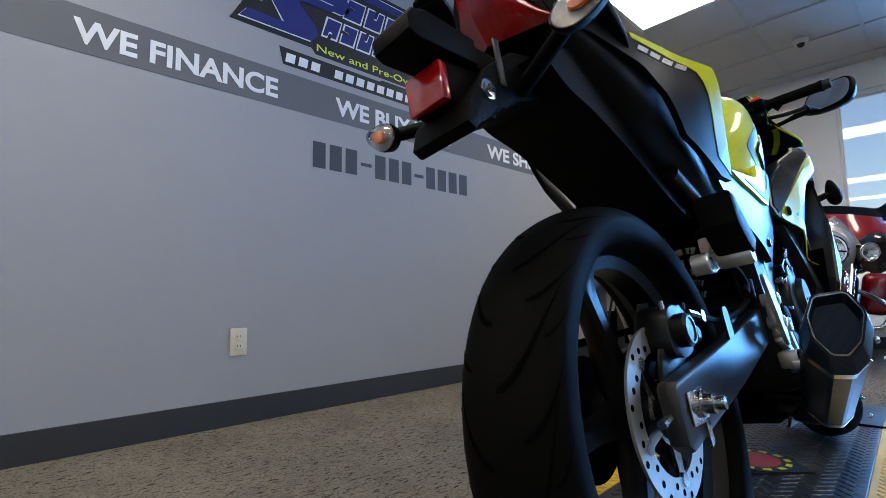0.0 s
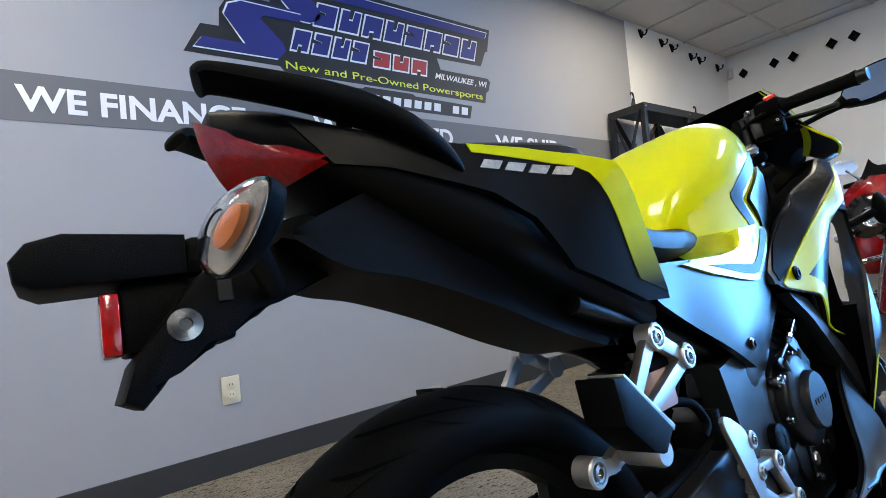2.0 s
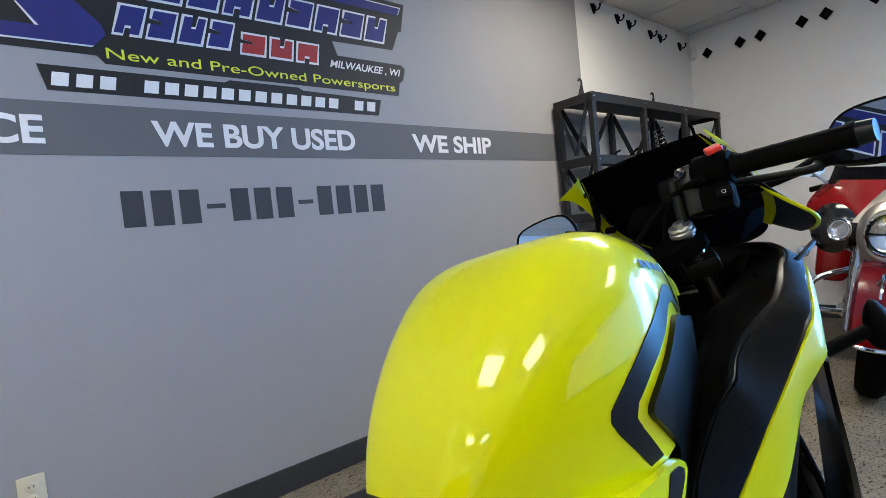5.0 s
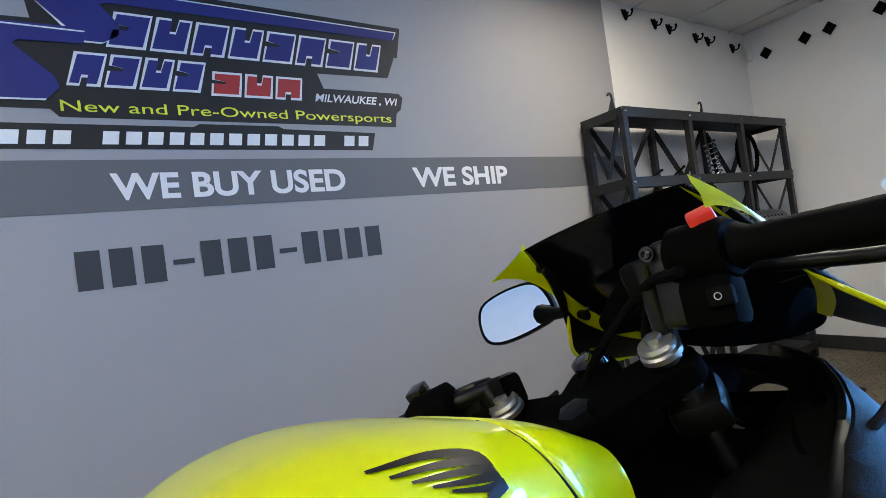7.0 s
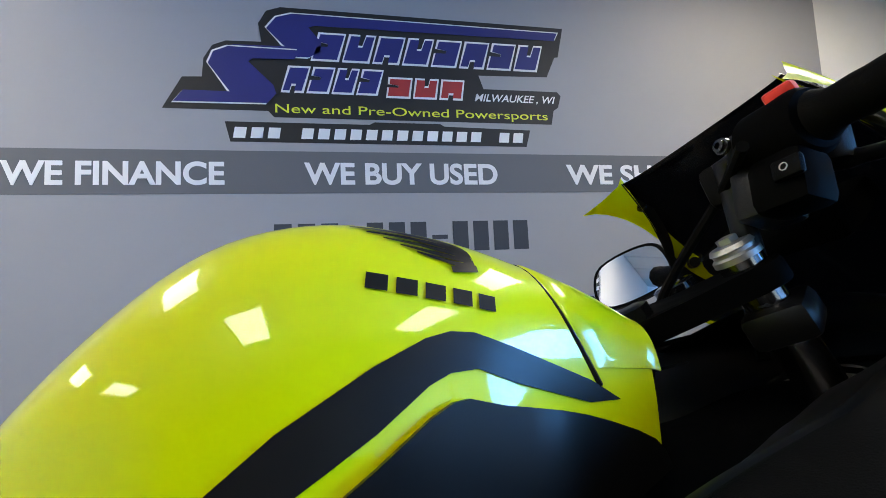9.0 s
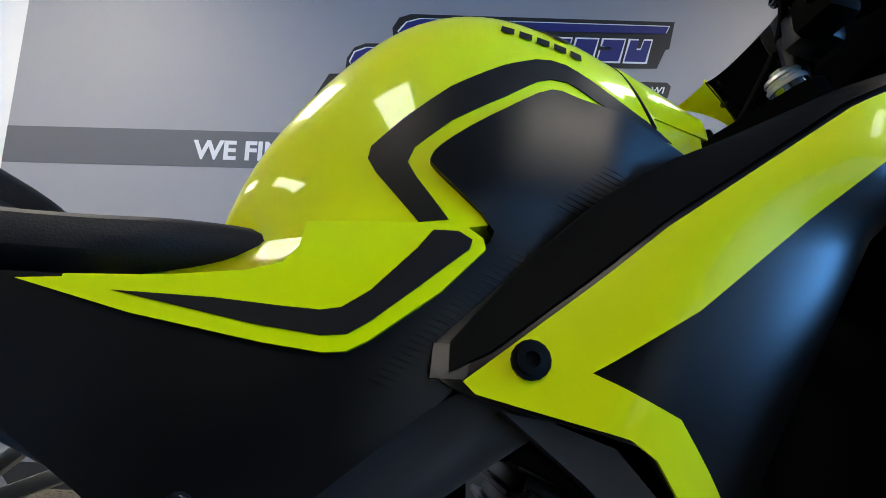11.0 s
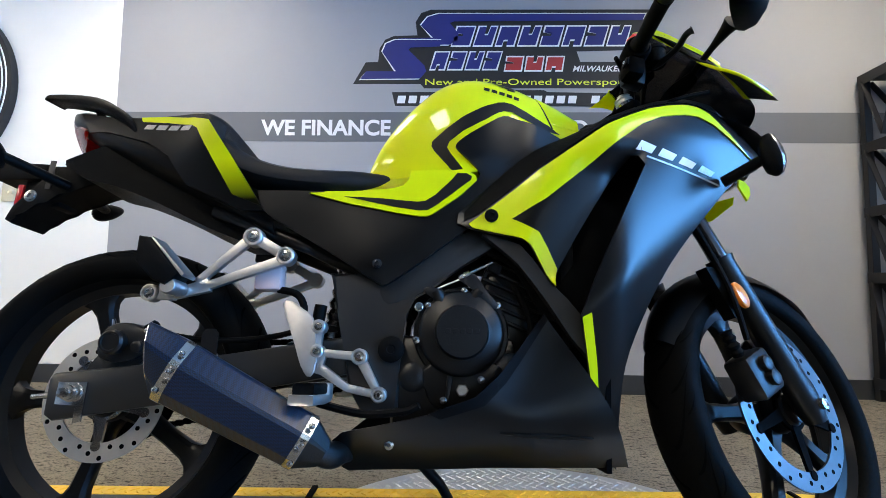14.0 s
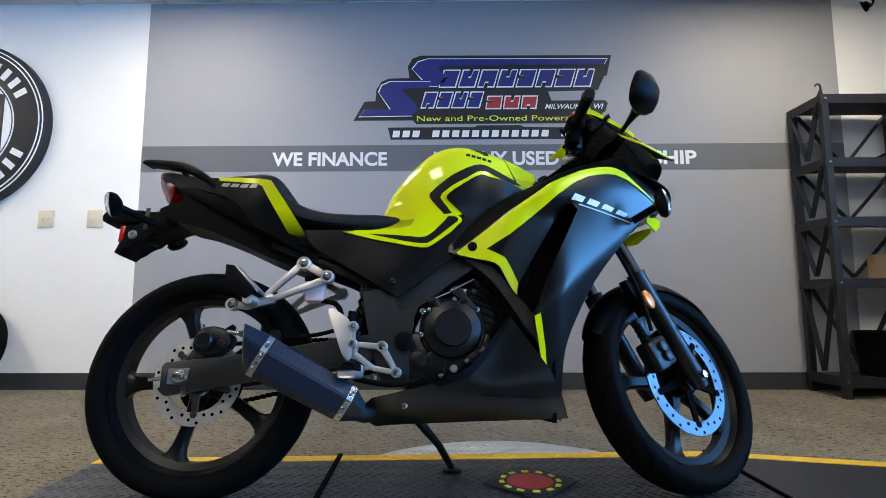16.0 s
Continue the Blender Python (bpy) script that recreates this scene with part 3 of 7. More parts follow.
part("under_frame", box(B(), (R0 + 0.05, -RY + 0.06, -0.055), (R1 - 0.02, RY - 0.06, -0.029)), M["dark"], rw, smooth=False)

em = thing("floor_emblem", "diamond-shaped black floor plate with a red oval emblem", "emblem", pose(0.940, 0.03, 0.0025, 0, 0, 3))
part("plate", prism(B(), [(-0.135, 0), (0, -0.130), (0.135, 0), (0, 0.130)], 0.0, 0.0035, plane="XY"), M["ink_black"], em, smooth=False)
part("ring", prism(B(), [(0.098 * math.cos(a), 0.092 * math.sin(a)) for a in np.linspace(0, 2 * math.pi, 41)[:-1]], 0.0035, 0.005, plane="XY"), M["ink_black"], em, smooth=False)
part("oval", prism(B(), [(0.065 * math.cos(a), 0.056 * math.sin(a)) for a in np.linspace(0, 2 * math.pi, 41)[:-1]], 0.005, 0.006, plane="XY"), M["ink_red"], em, smooth=False)
for k in range(12):
    a = 2 * math.pi * k / 12
    part("bar", box(B(), (-0.010, -0.007, 0.005), (0.010, 0.007, 0.0062), m=Matrix.Translation((0.081 * math.cos(a), 0.074 * math.sin(a), 0)) @ Matrix.Rotation(a + math.pi / 2, 4, "Z")), M["ink_yellow"], em, smooth=False)

# ---- the lime and black sport motorcycle ----
LEAN, YAW = 10.6, 2.43
BIKE = pose(0.022, -0.108, 0.004, 0, 0, YAW) @ pose(0, 0, 0, -LEAN)
bike = thing("motorcycle", "matte black sport motorcycle with lime yellow tank on its side stand", "motorcycle", BIKE)

RAKE = radians(24.5)
AXIS = Vector((-math.sin(RAKE), 0, math.cos(RAKE)))
PERP = Vector((math.cos(RAKE), 0, math.sin(RAKE)))
FAX = Vector((1.325, 0, 0.286))
HEAD = FAX - PERP * 0.035
STEER = Matrix.Translation(HEAD) @ Matrix.Rotation(radians(27), 4, AXIS) @ Matrix.Translation(-HEAD)
FORK = Matrix((( PERP.x, 0, AXIS.x, FAX.x), (0, 1, 0, 0), (PERP.z, 0, AXIS.z, FAX.z), (0, 0, 0, 1)))


def bpart(name, bm, m, parent=None, label="", **kw):
    for v in bm.verts:
        v.co.x -= 0.07 * max(0.0, v.co.x - 0.8)
    return part(name, bm, m, parent or bike, label, **kw)


def steered(bm):
    bmesh.ops.transform(bm, matrix=STEER, verts=bm.verts)
    return bm


def bolt(bm, p, r=0.009, h=0.006, axis=(0, -1, 0)):
    """A socket-head bolt with a collar."""
    d = Vector(axis).normalized()
    p = Vector(p)
    m = Matrix.Translation(p) @ d.to_track_quat("Z", "Y").to_matrix().to_4x4()
    lathe(bm, [(r * 1.35, -0.002), (r * 1.35, 0.0015), (r, 0.0018), (r, h), (r * 0.55, h + 0.0005), (r * 0.5, h - 0.003)], 16, axis="Z", m=m)
    return bm


# wheels
def wheel(name, c, R, width, rim_r, rim_w, xf, disc_r, label):
    w = thing(name, "", "")
    w.parent = bike
    c = Vector(c)

    def put(pn, bm, m, lb="", ang=40):
        if xf is not None:
            bmesh.ops.transform(bm, matrix=xf, verts=bm.verts)
        return part(pn, bm, m, w, lb, angle=ang)
    # tyre: round crown, sidewalls and bead
    prof, hw = [], width / 2
    crown = R - rim_r
    for k in range(25):
        a = -1 + 2 * k / 24
        ang = a * radians(112)
        prof.append((rim_r + crown * 0.42 + crown * 0.58 * math.cos(ang) if abs(ang) < math.pi / 2 else rim_r + crown * 0.42 + crown * 0.62 * math.cos(ang) * 1.5, hw * math.sin(ang)))
    prof.append((rim_r - 0.004, hw * 0.72))
    prof.insert(0, (rim_r - 0.004, -hw * 0.72))
    put("tyre", lathe(B(), prof, 96, c, closed=True), M["rubber"], "worn black road tyre with angled grooves", 60)
    # grooves follow the crown
    g = B()

    def on(phi, a, lift):
        ang = phi * radians(90)
        r = rim_r + crown * 0.42 + crown * 0.58 * math.cos(ang) + lift * math.cos(ang)
        return c + Vector((r * math.cos(a), hw * math.sin(ang) + lift * math.sin(ang), r * math.sin(a)))
    step = 2 * math.pi / 13
    for k in range(13):
        for s in (-1, 1):
            a0 = k * step + (step / 2 if s > 0 else 0)
            for f0, f1, sweep, wd in ((0.05, 0.72, 0.40, 0.012), (0.30, 0.84, 0.20, 0.008), (0.56, 0.90, 0.10, 0.006)):
                off = {0.40: 0.0, 0.20: 0.16, 0.10: 0.30}[sweep]
                prev = None
                for q in range(9):
                    t = q / 8
                    phi = f0 + (f1 - f0) * t
                    a = a0 + off - sweep * t * t - 0.05 * t
                    ww = wd / R * (0.25 + 0.75 * math.sin(math.pi * min(0.98, 0.1 + 0.88 * t)))
                    pair = [g.verts.new(on(s * phi, a - ww / 2, 0.0008)), g.verts.new(on(s * phi, a + ww / 2, 0.0008))]
                    if prev:
                        g.faces.new((prev[0], prev[1], pair[1], pair[0]))
                    prev = pair
    tagged(put("tread_groove", g, M["groove"], "dark tread grooves"), kind="stuff")
    # rim with lips, hub and spokes
    w_ = rim_w / 2
    face = [(0.010, w_ - 0.004), (0.009, w_), (0.003, w_), (-0.003, w_ - 0.006), (-0.007, 0.70 * w_), (-0.013, 0.48 * w_), (-0.030, 0.34 * w_)]
    back = [(-0.018, 0.22 * w_), (-0.002, 0.5 * w_), (0.006, w_ - 0.010)]
    rp = [(rim_r + r, y) for r, y in face] + [(rim_r + r, -y) for r, y in face[::-1]] + [(rim_r + r, -y) for r, y in back[::-1]] + [(rim_r + r, y) for r, y in back]
    put("rim", lathe(B(), rp, 96, c, closed=True), M["rim"], "black cast rim", 24)
    # bright steel ring drawn for the window's reflection on the rim's lip
    st = B()
    for s in (-1, 1):
        lathe(st, [(rim_r + 0.0036, s * (w_ - 0.0005)), (rim_r + 0.0022, s * (w_ + 0.0010)), (rim_r + 0.0008, s * (w_ - 0.0014))], 96, c, closed=True)
    put("rim_glint", st, M["fork_steel"], "thin bright ring for the rim lip's reflection")
    put("hub", lathe(B(), [(0.030, -0.06), (0.034, -0.055), (0.045, -0.03), (0.040, 0.0), (0.045, 0.03), (0.034, 0.055), (0.030, 0.06)], 32, c), M["rim"])
    for k in range(5):
        a = 2 * math.pi * k / 5 + radians(38)
        sp = B()
        rot = Matrix.Translation(c) @ Matrix.Rotation(-a, 4, "Y")
        secs = []
        for r, half, th in ((0.034, 0.026, 0.024), (0.060, 0.019, 0.021), (0.095, 0.0155, 0.018), (0.130, 0.0150, 0.016), (rim_r - 0.062, 0.0175, 0.015), (rim_r - 0.044, 0.024, 0.016), (rim_r - 0.030, 0.040, 0.017)):
            secs.append([sp.verts.new(rot @ Vector((r, y, z))) for y, z in ((-th, -half * 0.62), (-th * 0.55, -half), (th * 0.55, -half), (th, -half * 0.62), (th, half * 0.62), (th * 0.55, half), (-th * 0.55, half), (-th, half * 0.62))])
        for p, q in zip(secs, secs[1:]):
            ring_faces(sp, p, q)
        put("spoke", sp, M["rim"])
    # drilled brake disc with its carrier, on the right side
    y = -0.052 if xf is None else -0.055
    d = B()
    n = 72
    rin, ro = disc_r - 0.034, disc_r
    inner, outer_ = [], []
    for yy in (y - 0.002, y + 0.002):
        inner.append([d.verts.new(c + Vector((rin * math.cos(2 * math.pi * k / n), yy, rin * math.sin(2 * math.pi * k / n)))) for k in range(n)])
        outer_.append([d.verts.new(c + Vector((ro * math.cos(2 * math.pi * k / n), yy, ro * math.sin(2 * math.pi * k / n)))) for k in range(n)])
    for i_, o_ in zip(inner, outer_):
        ring_faces(d, i_, o_)
    ring_faces(d, inner[0], inner[1])
    ring_faces(d, outer_[0], outer_[1])
    put("brake_disc", d, M["disc_worn_lit"] if xf is None else M["disc"], "drilled steel brake disc")
    h = B()
    for k in range(30):
        a = 2 * math.pi * k / 30
        r = rin + (0.010, 0.018, 0.026)[k % 3]
        lathe(h, [(0.0044, y - 0.0026), (0.0044, y - 0.0022)], 10, c + Vector((r * math.cos(a), 0, r * math.sin(a))))
    tagged(put("disc_drilling", h, M["dark"], "dark drilled holes"), kind="stuff")
    car = B()
    for k in range(5):
        a = 2 * math.pi * k / 5 + 0.3
        prism(car, [(0.03, -0.012), (rin + 0.008, -0.007), (rin + 0.008, 0.007), (0.03, 0.012)], y - 0.001, y + 0.005, m=Matrix.Translation(c) @ Matrix.Rotation(a, 4, "Y"))
        lathe(car, [(0.009, y - 0.004), (0.009, y + 0.003)], 16, c + Vector(((rin + 0.005) * math.cos(a), 0, -(rin + 0.005) * math.sin(a))))
    lathe(car, [(0.042, y), (0.042, y + 0.006)], 32, c)
    put("disc_carrier", car, M["steel"] if xf is None else M["dark"])
    return w


wheel("rear_wheel", (0.024, 0, 0.300), 0.300, 0.138, 0.236, 0.110, None, 0.114, "rear wheel")
wheel("front_wheel", FAX, 0.286, 0.110, 0.229, 0.086, STEER, 0.148, "front wheel")

# ---- fuel tank ----
tank_top = soft([(0.498, 0.745), (0.512, 0.792), (0.545, 0.850), (0.60, 0.913), (0.66, 0.957), (0.725, 0.970), (0.79, 0.962), (0.85, 0.947), (0.91, 0.927), (0.962, 0.901)])
tank_w = soft([(0.498, 0.068), (0.53, 0.100), (0.58, 0.130), (0.65, 0.157), (0.72, 0.166), (0.80, 0.150), (0.88, 0.117), (0.955, 0.088)])
tank_low = soft([(0.498, 0.725), (0.60, 0.716), (0.67, 0.722), (0.72, 0.736), (0.80, 0.747), (0.90, 0.775), (0.955, 0.800)])
EXP, TAPER = 4.3, 0.14


def tank_hw(x, z):
    x = min(max(x, 0.499), 0.954)
    zt, zb, w = tank_top(x), tank_low(x), tank_w(x)
    h = min(max((z - zb) / (zt - zb), 0.0), 0.999)
    return w * (1 - h ** EXP) ** (1 / EXP) * (1 - TAPER * (1 - h) ** 1.5)


bm = B()
rings = []
for i in range(41):
    x = 0.498 + (0.955 - 0.498) * (i / 40)
    zt, zb, w = tank_top(x), tank_low(x), tank_w(x)
    ring = []
    for k in range(33):
        a = -math.pi / 2 + math.pi * k / 32
        s, c = math.sin(a), math.cos(a)
        h = max(c, 0) ** (2 / EXP)
        ring.append(bm.verts.new((x, w * math.copysign(abs(s) ** (2 / EXP), s) * (1 - TAPER * (1 - h) ** 1.5), zb + (zt - zb) * h)))
    rings.append(ring)
for a, b in zip(rings, rings[1:]):
    ring_faces(bm, a, b)
bm.faces.new(rings[0])
bm.faces.new(rings[-1])
tank = bpart("fuel_tank", bm, M["lime"], label="gloss lime yellow fuel tank")

# dark angular stripes on both sides of the tank
TANK_STRIPE = [(0.677, 0.738), (0.643, 0.778), (0.636, 0.79), (0.638, 0.8), (0.663, 0.822), (0.699, 0.849), (0.743, 0.874), (0.77, 0.886), (0.784, 0.889), (0.798, 0.888), (0.825, 0.879), (0.887, 0.857), (0.914, 0.843), (0.884, 0.844), (0.823, 0.86), (0.798, 0.869), (0.782, 0.868), (0.77, 0.863), (0.743, 0.844), (0.7, 0.819), (0.672, 0.797), (0.667, 0.785), (0.674, 0.773), (0.699, 0.74)]
# side cover with knee pad
cover_f = field([(0.30, 0.69, 0.130), (0.33, 0.65, 0.130), (0.38, 0.615, 0.128), (0.41, 0.685, 0.133), (0.539, 0.55, 0.140), (0.577, 0.64, 0.140), (0.569, 0.520, 0.134), (0.722, 0.717, 0.144), (0.75, 0.68, 0.136), (0.695, 0.618, 0.136), (0.852, 0.773, 0.118), (0.930, 0.80, 0.100), (0.63, 0.60, 0.140), (0.47, 0.60, 0.136)])


def ramp(v, r=0.010):
    """Zero below nought, rising in a straight line above, with a rounded start."""
    return r * math.log1p(math.exp(min(v / r, 40))) if v < 40 * r else v


def cover_hw(x, z):
    t = min(max((z - 0.725) / 0.03, 0), 1)
    # behind the crease the pad follows the tank, before it lies flatter
    xc = 0.768 + 0.22 * (z - 0.731)
    flat_ = tank_hw(xc, z) - 0.17 * (x - xc) if x > xc else 0.0
    return (1 - t) * cover_f(x, z) + t * max(tank_hw(x, z) + 0.006, min(flat_ + 0.006, tank_hw(x, z) + 0.016), 0.05)


COVER = [(0.297, 0.695), (0.41, 0.694), (0.467, 0.688), (0.577, 0.676), (0.629, 0.676), (0.712, 0.714), (0.733, 0.732), (0.691, 0.775), (0.685, 0.787), (0.7, 0.802), (0.742, 0.83), (0.781, 0.854), (0.809, 0.85), (0.868, 0.839), (0.93, 0.818), (0.947, 0.798), (0.87, 0.773), (0.786, 0.704), (0.703, 0.618), (0.69, 0.608), (0.569, 0.518), (0.539, 0.515), (0.471, 0.557), (0.378, 0.613), (0.317, 0.651)]
LOWER_LIME = [(0.400, 0.688), (0.510, 0.692), (0.560, 0.696), (0.584, 0.702), (0.594, 0.714), (0.598, 0.732), (0.690, 0.734), (0.712, 0.732), (0.724, 0.724), (0.726, 0.716), (0.694, 0.684), (0.647, 0.650), (0.632, 0.642), (0.616, 0.641), (0.575, 0.647), (0.484, 0.665)]
LOWER_STRIPE = [(0.688, 0.728), (0.706, 0.728), (0.716, 0.722), (0.714, 0.715), (0.678, 0.686), (0.647, 0.662), (0.632, 0.653), (0.614, 0.652), (0.568, 0.659), (0.470, 0.680), (0.540, 0.676), (0.589, 0.671), (0.613, 0.669), (0.627, 0.671), (0.646, 0.683), (0.677, 0.714)]
lower_f = lambda x, z: cover_f(x, z) + 0.006
for s in (-1, 1):
    bpart("tank_stripe", panel(TANK_STRIPE, tank_hw, 0.001, s, 0.012, 0.0012), M["decal"], tank, "black angular stripe")
    cv = bpart("side_cover", panel(smooth2(COVER, 3, (0, 5, 15, 19)), cover_hw, 0.012, s, 0.018), M["matte"], label="matte black side cover with ribbed knee pad")
    lp = bpart("lower_tank_panel", panel(LOWER_LIME, lower_f, 0.008, s, 0.02), M["lime"], label="gloss lime lower tank panel")
    bpart("panel_ledge", prism(B(), [(0.600, s * 0.085), (0.700, s * 0.10), (0.714, s * 0.142), (0.690, s * 0.147), (0.603, s * 0.146)], 0.722, 0.7305, plane="XY"), M["lime"], lp)
    sill = [(x, s * (cover_f(x, 0.69) + 0.002)) for x in np.linspace(0.43, 0.68, 10)] + [(0.68, s * 0.07), (0.60, s * 0.05), (0.43, s * 0.10)]
    bpart("panel_sill", prism(B(), sill, 0.686, 0.6925, plane="XY"), M["lime"], lp)
    bm, rows = B(), []
    for t in np.linspace(0, 1, 11):
        x0 = 0.500 + 0.105 * t
        a = Vector((x0, tank_hw(x0, 0.738) - 0.004, 0.738))
        x1, z1 = float(np.interp(t, [0, 0.3, 0.6, 0.8, 0.9, 1], [0.440, 0.520, 0.566, 0.588, 0.596, 0.600])), float(np.interp(t, [0, 0.3, 0.6, 0.8, 0.9, 1], [0.688, 0.691, 0.696, 0.703, 0.714, 0.729]))
        b = Vector((x1, lower_f(x1, z1) - 0.003, z1))
        rows.append([bm.verts.new((a + (b - a) * k / 5 + Vector((0, 0, -0.008)) * math.sin(math.pi * k / 5)) * Vector((1, s, 1))) for k in range(6)])
    for a, b in zip(rows, rows[1:]):
        for k in range(5):
            bm.faces.new((a[k], a[k + 1], b[k + 1], b[k]))
    bmesh.ops.solidify(bm, geom=bm.faces[:], thickness=0.003)
    bpart("panel_web", bm, M["lime"], lp)
    bpart("panel_stripe", panel(LOWER_STRIPE, lower_f, 0.001, s, 0.02, 0.0012), M["decal"], lp, "black angular stripe")
    bpart("cover_bolt", bolt(B(), (0.539, s * (cover_f(0.539, 0.548) + 0.001), 0.548), 0.007, 0.004, (0, s, 0)), M["gloss_black"], cv)
    # fine ribs moulded in the cover
    ribs = B()
    for k in range(46):
        t = k / 45
        x0, z0 = 0.852 - 0.190 * t, 0.783 - 0.163 * t
        n = 0.030 - 0.012 * t
        tube(ribs, [(x0 - n * u, s * (cover_hw(x0 - n * u, z0 + 0.35 * n * u) - 0.0002), z0 + 0.35 * n * u) for u in (0, 0.25, 0.5, 0.75, 1)], [0.0002, 0.0006, 0.0007, 0.0006, 0.0002], 5)
    tagged(bpart("cover_ribs", ribs, M["matte"], cv), kind="stuff")

# black plain bars and wing shape of the tank badge
def on_tank(x, z):
    return (x, -tank_hw(x, z) - 0.0014, z)


for j in range(5):
    bm = B()
    q = spline([(0.737 + 0.009 * j, 0.956 - 0.005 * j, 0), (0.775 + 0.005 * j, 0.951 - 0.0055 * j, 0), (0.806 + 0.001 * j, 0.940 - 0.0035 * j, 0), (0.808 - 0.004 * j, 0.925, 0)], 5)
    prev = None
    for i, p in enumerate(q):
        t = i / (len(q) - 1)
        hgt = 0.0006 + 0.0016 * min(1, 2 * t)
        pr = [bm.verts.new((p.x, -0.0015 - max(tank_hw(p.x, p.y + d), 0.0), p.y + d)) for d in (-hgt, hgt)]
        if prev:
            bm.faces.new((prev[0], prev[1], pr[1], pr[0]))
        prev = pr
    bpart("wing_stroke", bm, M["decal"], tank, "black stroke of a wing-shaped badge")
for j in range(5):
    bm, a = B(), 0.741 + j * 0.0158
    bm.faces.new([bm.verts.new(on_tank(x, z)) for x, z in ((a, 0.913 - 0.003 * j ), (a + 0.0115, 0.911 - 0.003 * j ), (a + 0.013, 0.920 - 0.003 * j ), (a + 0.0015, 0.922 - 0.003 * j ))])
    bpart("badge_bar", bm, M["decal"], tank, "black plain bar")
# lime cover over the front of the tank, a little proud of it
bm, rings = B(), []
for k in range(33):
    a = -math.pi / 2 + math.pi * k / 32
    h = max(math.cos(a), 0) ** (2 / EXP)
    x0 = 0.856 + 0.085 * (1 - h)
    ring = []
    for x in (x0, x0 + 0.003, *np.linspace(x0 + 0.02, 0.958, 8), 0.962):
        zt, zb, w = tank_top(x), tank_low(x), tank_w(x)
        up_ = 0.0 if x == x0 else 0.0014
        if h > 0.55:
            zz, yy = zb + (zt - zb) * h, w * math.copysign(abs(math.sin(a)) ** (2 / EXP), a) * (1 - TAPER * (1 - h) ** 1.5)
            ring.append(bm.verts.new((x, yy * (1 + up_ / w), zz + up_ * h)))
    if ring:
        rings.append(ring)
for a, b in zip(rings, rings[1:]):
    for k in range(len(a) - 1):
        bm.faces.new((a[k], a[k + 1], b[k + 1], b[k]))
bmesh.ops.recalc_face_normals(bm, faces=bm.faces[:])
bmesh.ops.solidify(bm, geom=bm.faces[:], thickness=0.002)
bpart("tank_front_cover", bm, M["lime"], tank, "gloss lime cover over the front of the tank")
# dark seam between tank and its front cover
for s in (-1, 1):
    q = []
    for h in np.linspace(0.995, 0.5, 16):
        x = 0.853 + 0.085 * (1 - h)
        z = tank_low(x) + (tank_top(x) - tank_low(x)) * h
        q.append((x, s * (tank_hw(x, z) - 0.0003), z))
    bpart("tank_seam", tube(B(), q, [0.0005 + 0.0020 * t for t in np.linspace(0, 1, 16)], 6), M["decal"], tank, "dark seam line")

# ---- seats and tail ----
seat_top = soft([(0.165, 0.868), (0.195, 0.845), (0.225, 0.815), (0.265, 0.783), (0.34, 0.757), (0.42, 0.753), (0.50, 0.757), (0.555, 0.753), (0.590, 0.741), (0.610, 0.722)])
seat_w = soft([(0.165, 0.110), (0.225, 0.150), (0.30, 0.146), (0.38, 0.140), (0.46, 0.128), (0.53, 0.107), (0.570, 0.098), (0.598, 0.080), (0.612, 0.050)])
seat_low = soft([(0.165, 0.80), (0.225, 0.740), (0.29, 0.707), (0.40, 0.697), (0.50, 0.700), (0.56, 0.706), (0.61, 0.710)])


def cushion(x0, x1, top, w, low, n=30, e=3.2):
    bm, rings = B(), []
    for i in range(n + 1):
        x = x0 + (x1 - x0) * i / n
        ring = []
        for k in range(24):
            a = 2 * math.pi * k / 24
            s, c = math.sin(a), math.cos(a)
            h = (top(x) - low(x)) / 2
            ring.append(bm.verts.new((x, w(x) * math.copysign(abs(s) ** (2 / e), s), (top(x) + low(x)) / 2 + h * math.copysign(abs(c) ** (2 / e), c))))
        rings.append(ring)
    for a, b in zip(rings, rings[1:]):
        ring_faces(bm, a, b)
    bm.faces.new(rings[0])
    bm.faces.new(rings[-1])
    return bm


bpart("rider_seat", cushion(0.165, 0.610, seat_top, seat_w, seat_low), M["vinyl"], label="black vinyl rider seat")
bpart("pillion_seat", cushion(-0.04, 0.225, soft([(-0.04, 0.866), (0.02, 0.868), (0.12, 0.868), (0.18, 0.864), (0.212, 0.853), (0.225, 0.838)]), soft([(-0.04, 0.075), (0.05, 0.112), (0.12, 0.135), (0.19, 0.158), (0.225, 0.145)]), soft([(-0.04, 0.850), (0.1, 0.815), (0.225, 0.78)]), e=4.0), M["vinyl"], label="black vinyl pillion pad")
tail_f = field([(-0.13, 0.88, 0.066), (-0.06, 0.85, 0.094), (0.042, 0.849, 0.124), (0.05, 0.80, 0.126), (0.172, 0.829, 0.163), (0.211, 0.814, 0.186), (0.257, 0.747, 0.174), (0.321, 0.647, 0.148), (0.274, 0.65, 0.144), (0.158, 0.704, 0.136), (0.113, 0.765, 0.136), (0.17, 0.77, 0.160), (-0.12, 0.82, 0.070)])
TAIL = [(-0.130, 0.893), (-0.05, 0.868), (0.042, 0.851), (0.110, 0.843), (0.172, 0.831), (0.211, 0.815), (0.257, 0.747), (0.321, 0.647), (0.274, 0.650), (0.158, 0.704), (0.113, 0.765), (0.064, 0.796), (-0.040, 0.831), (-0.092, 0.840)]
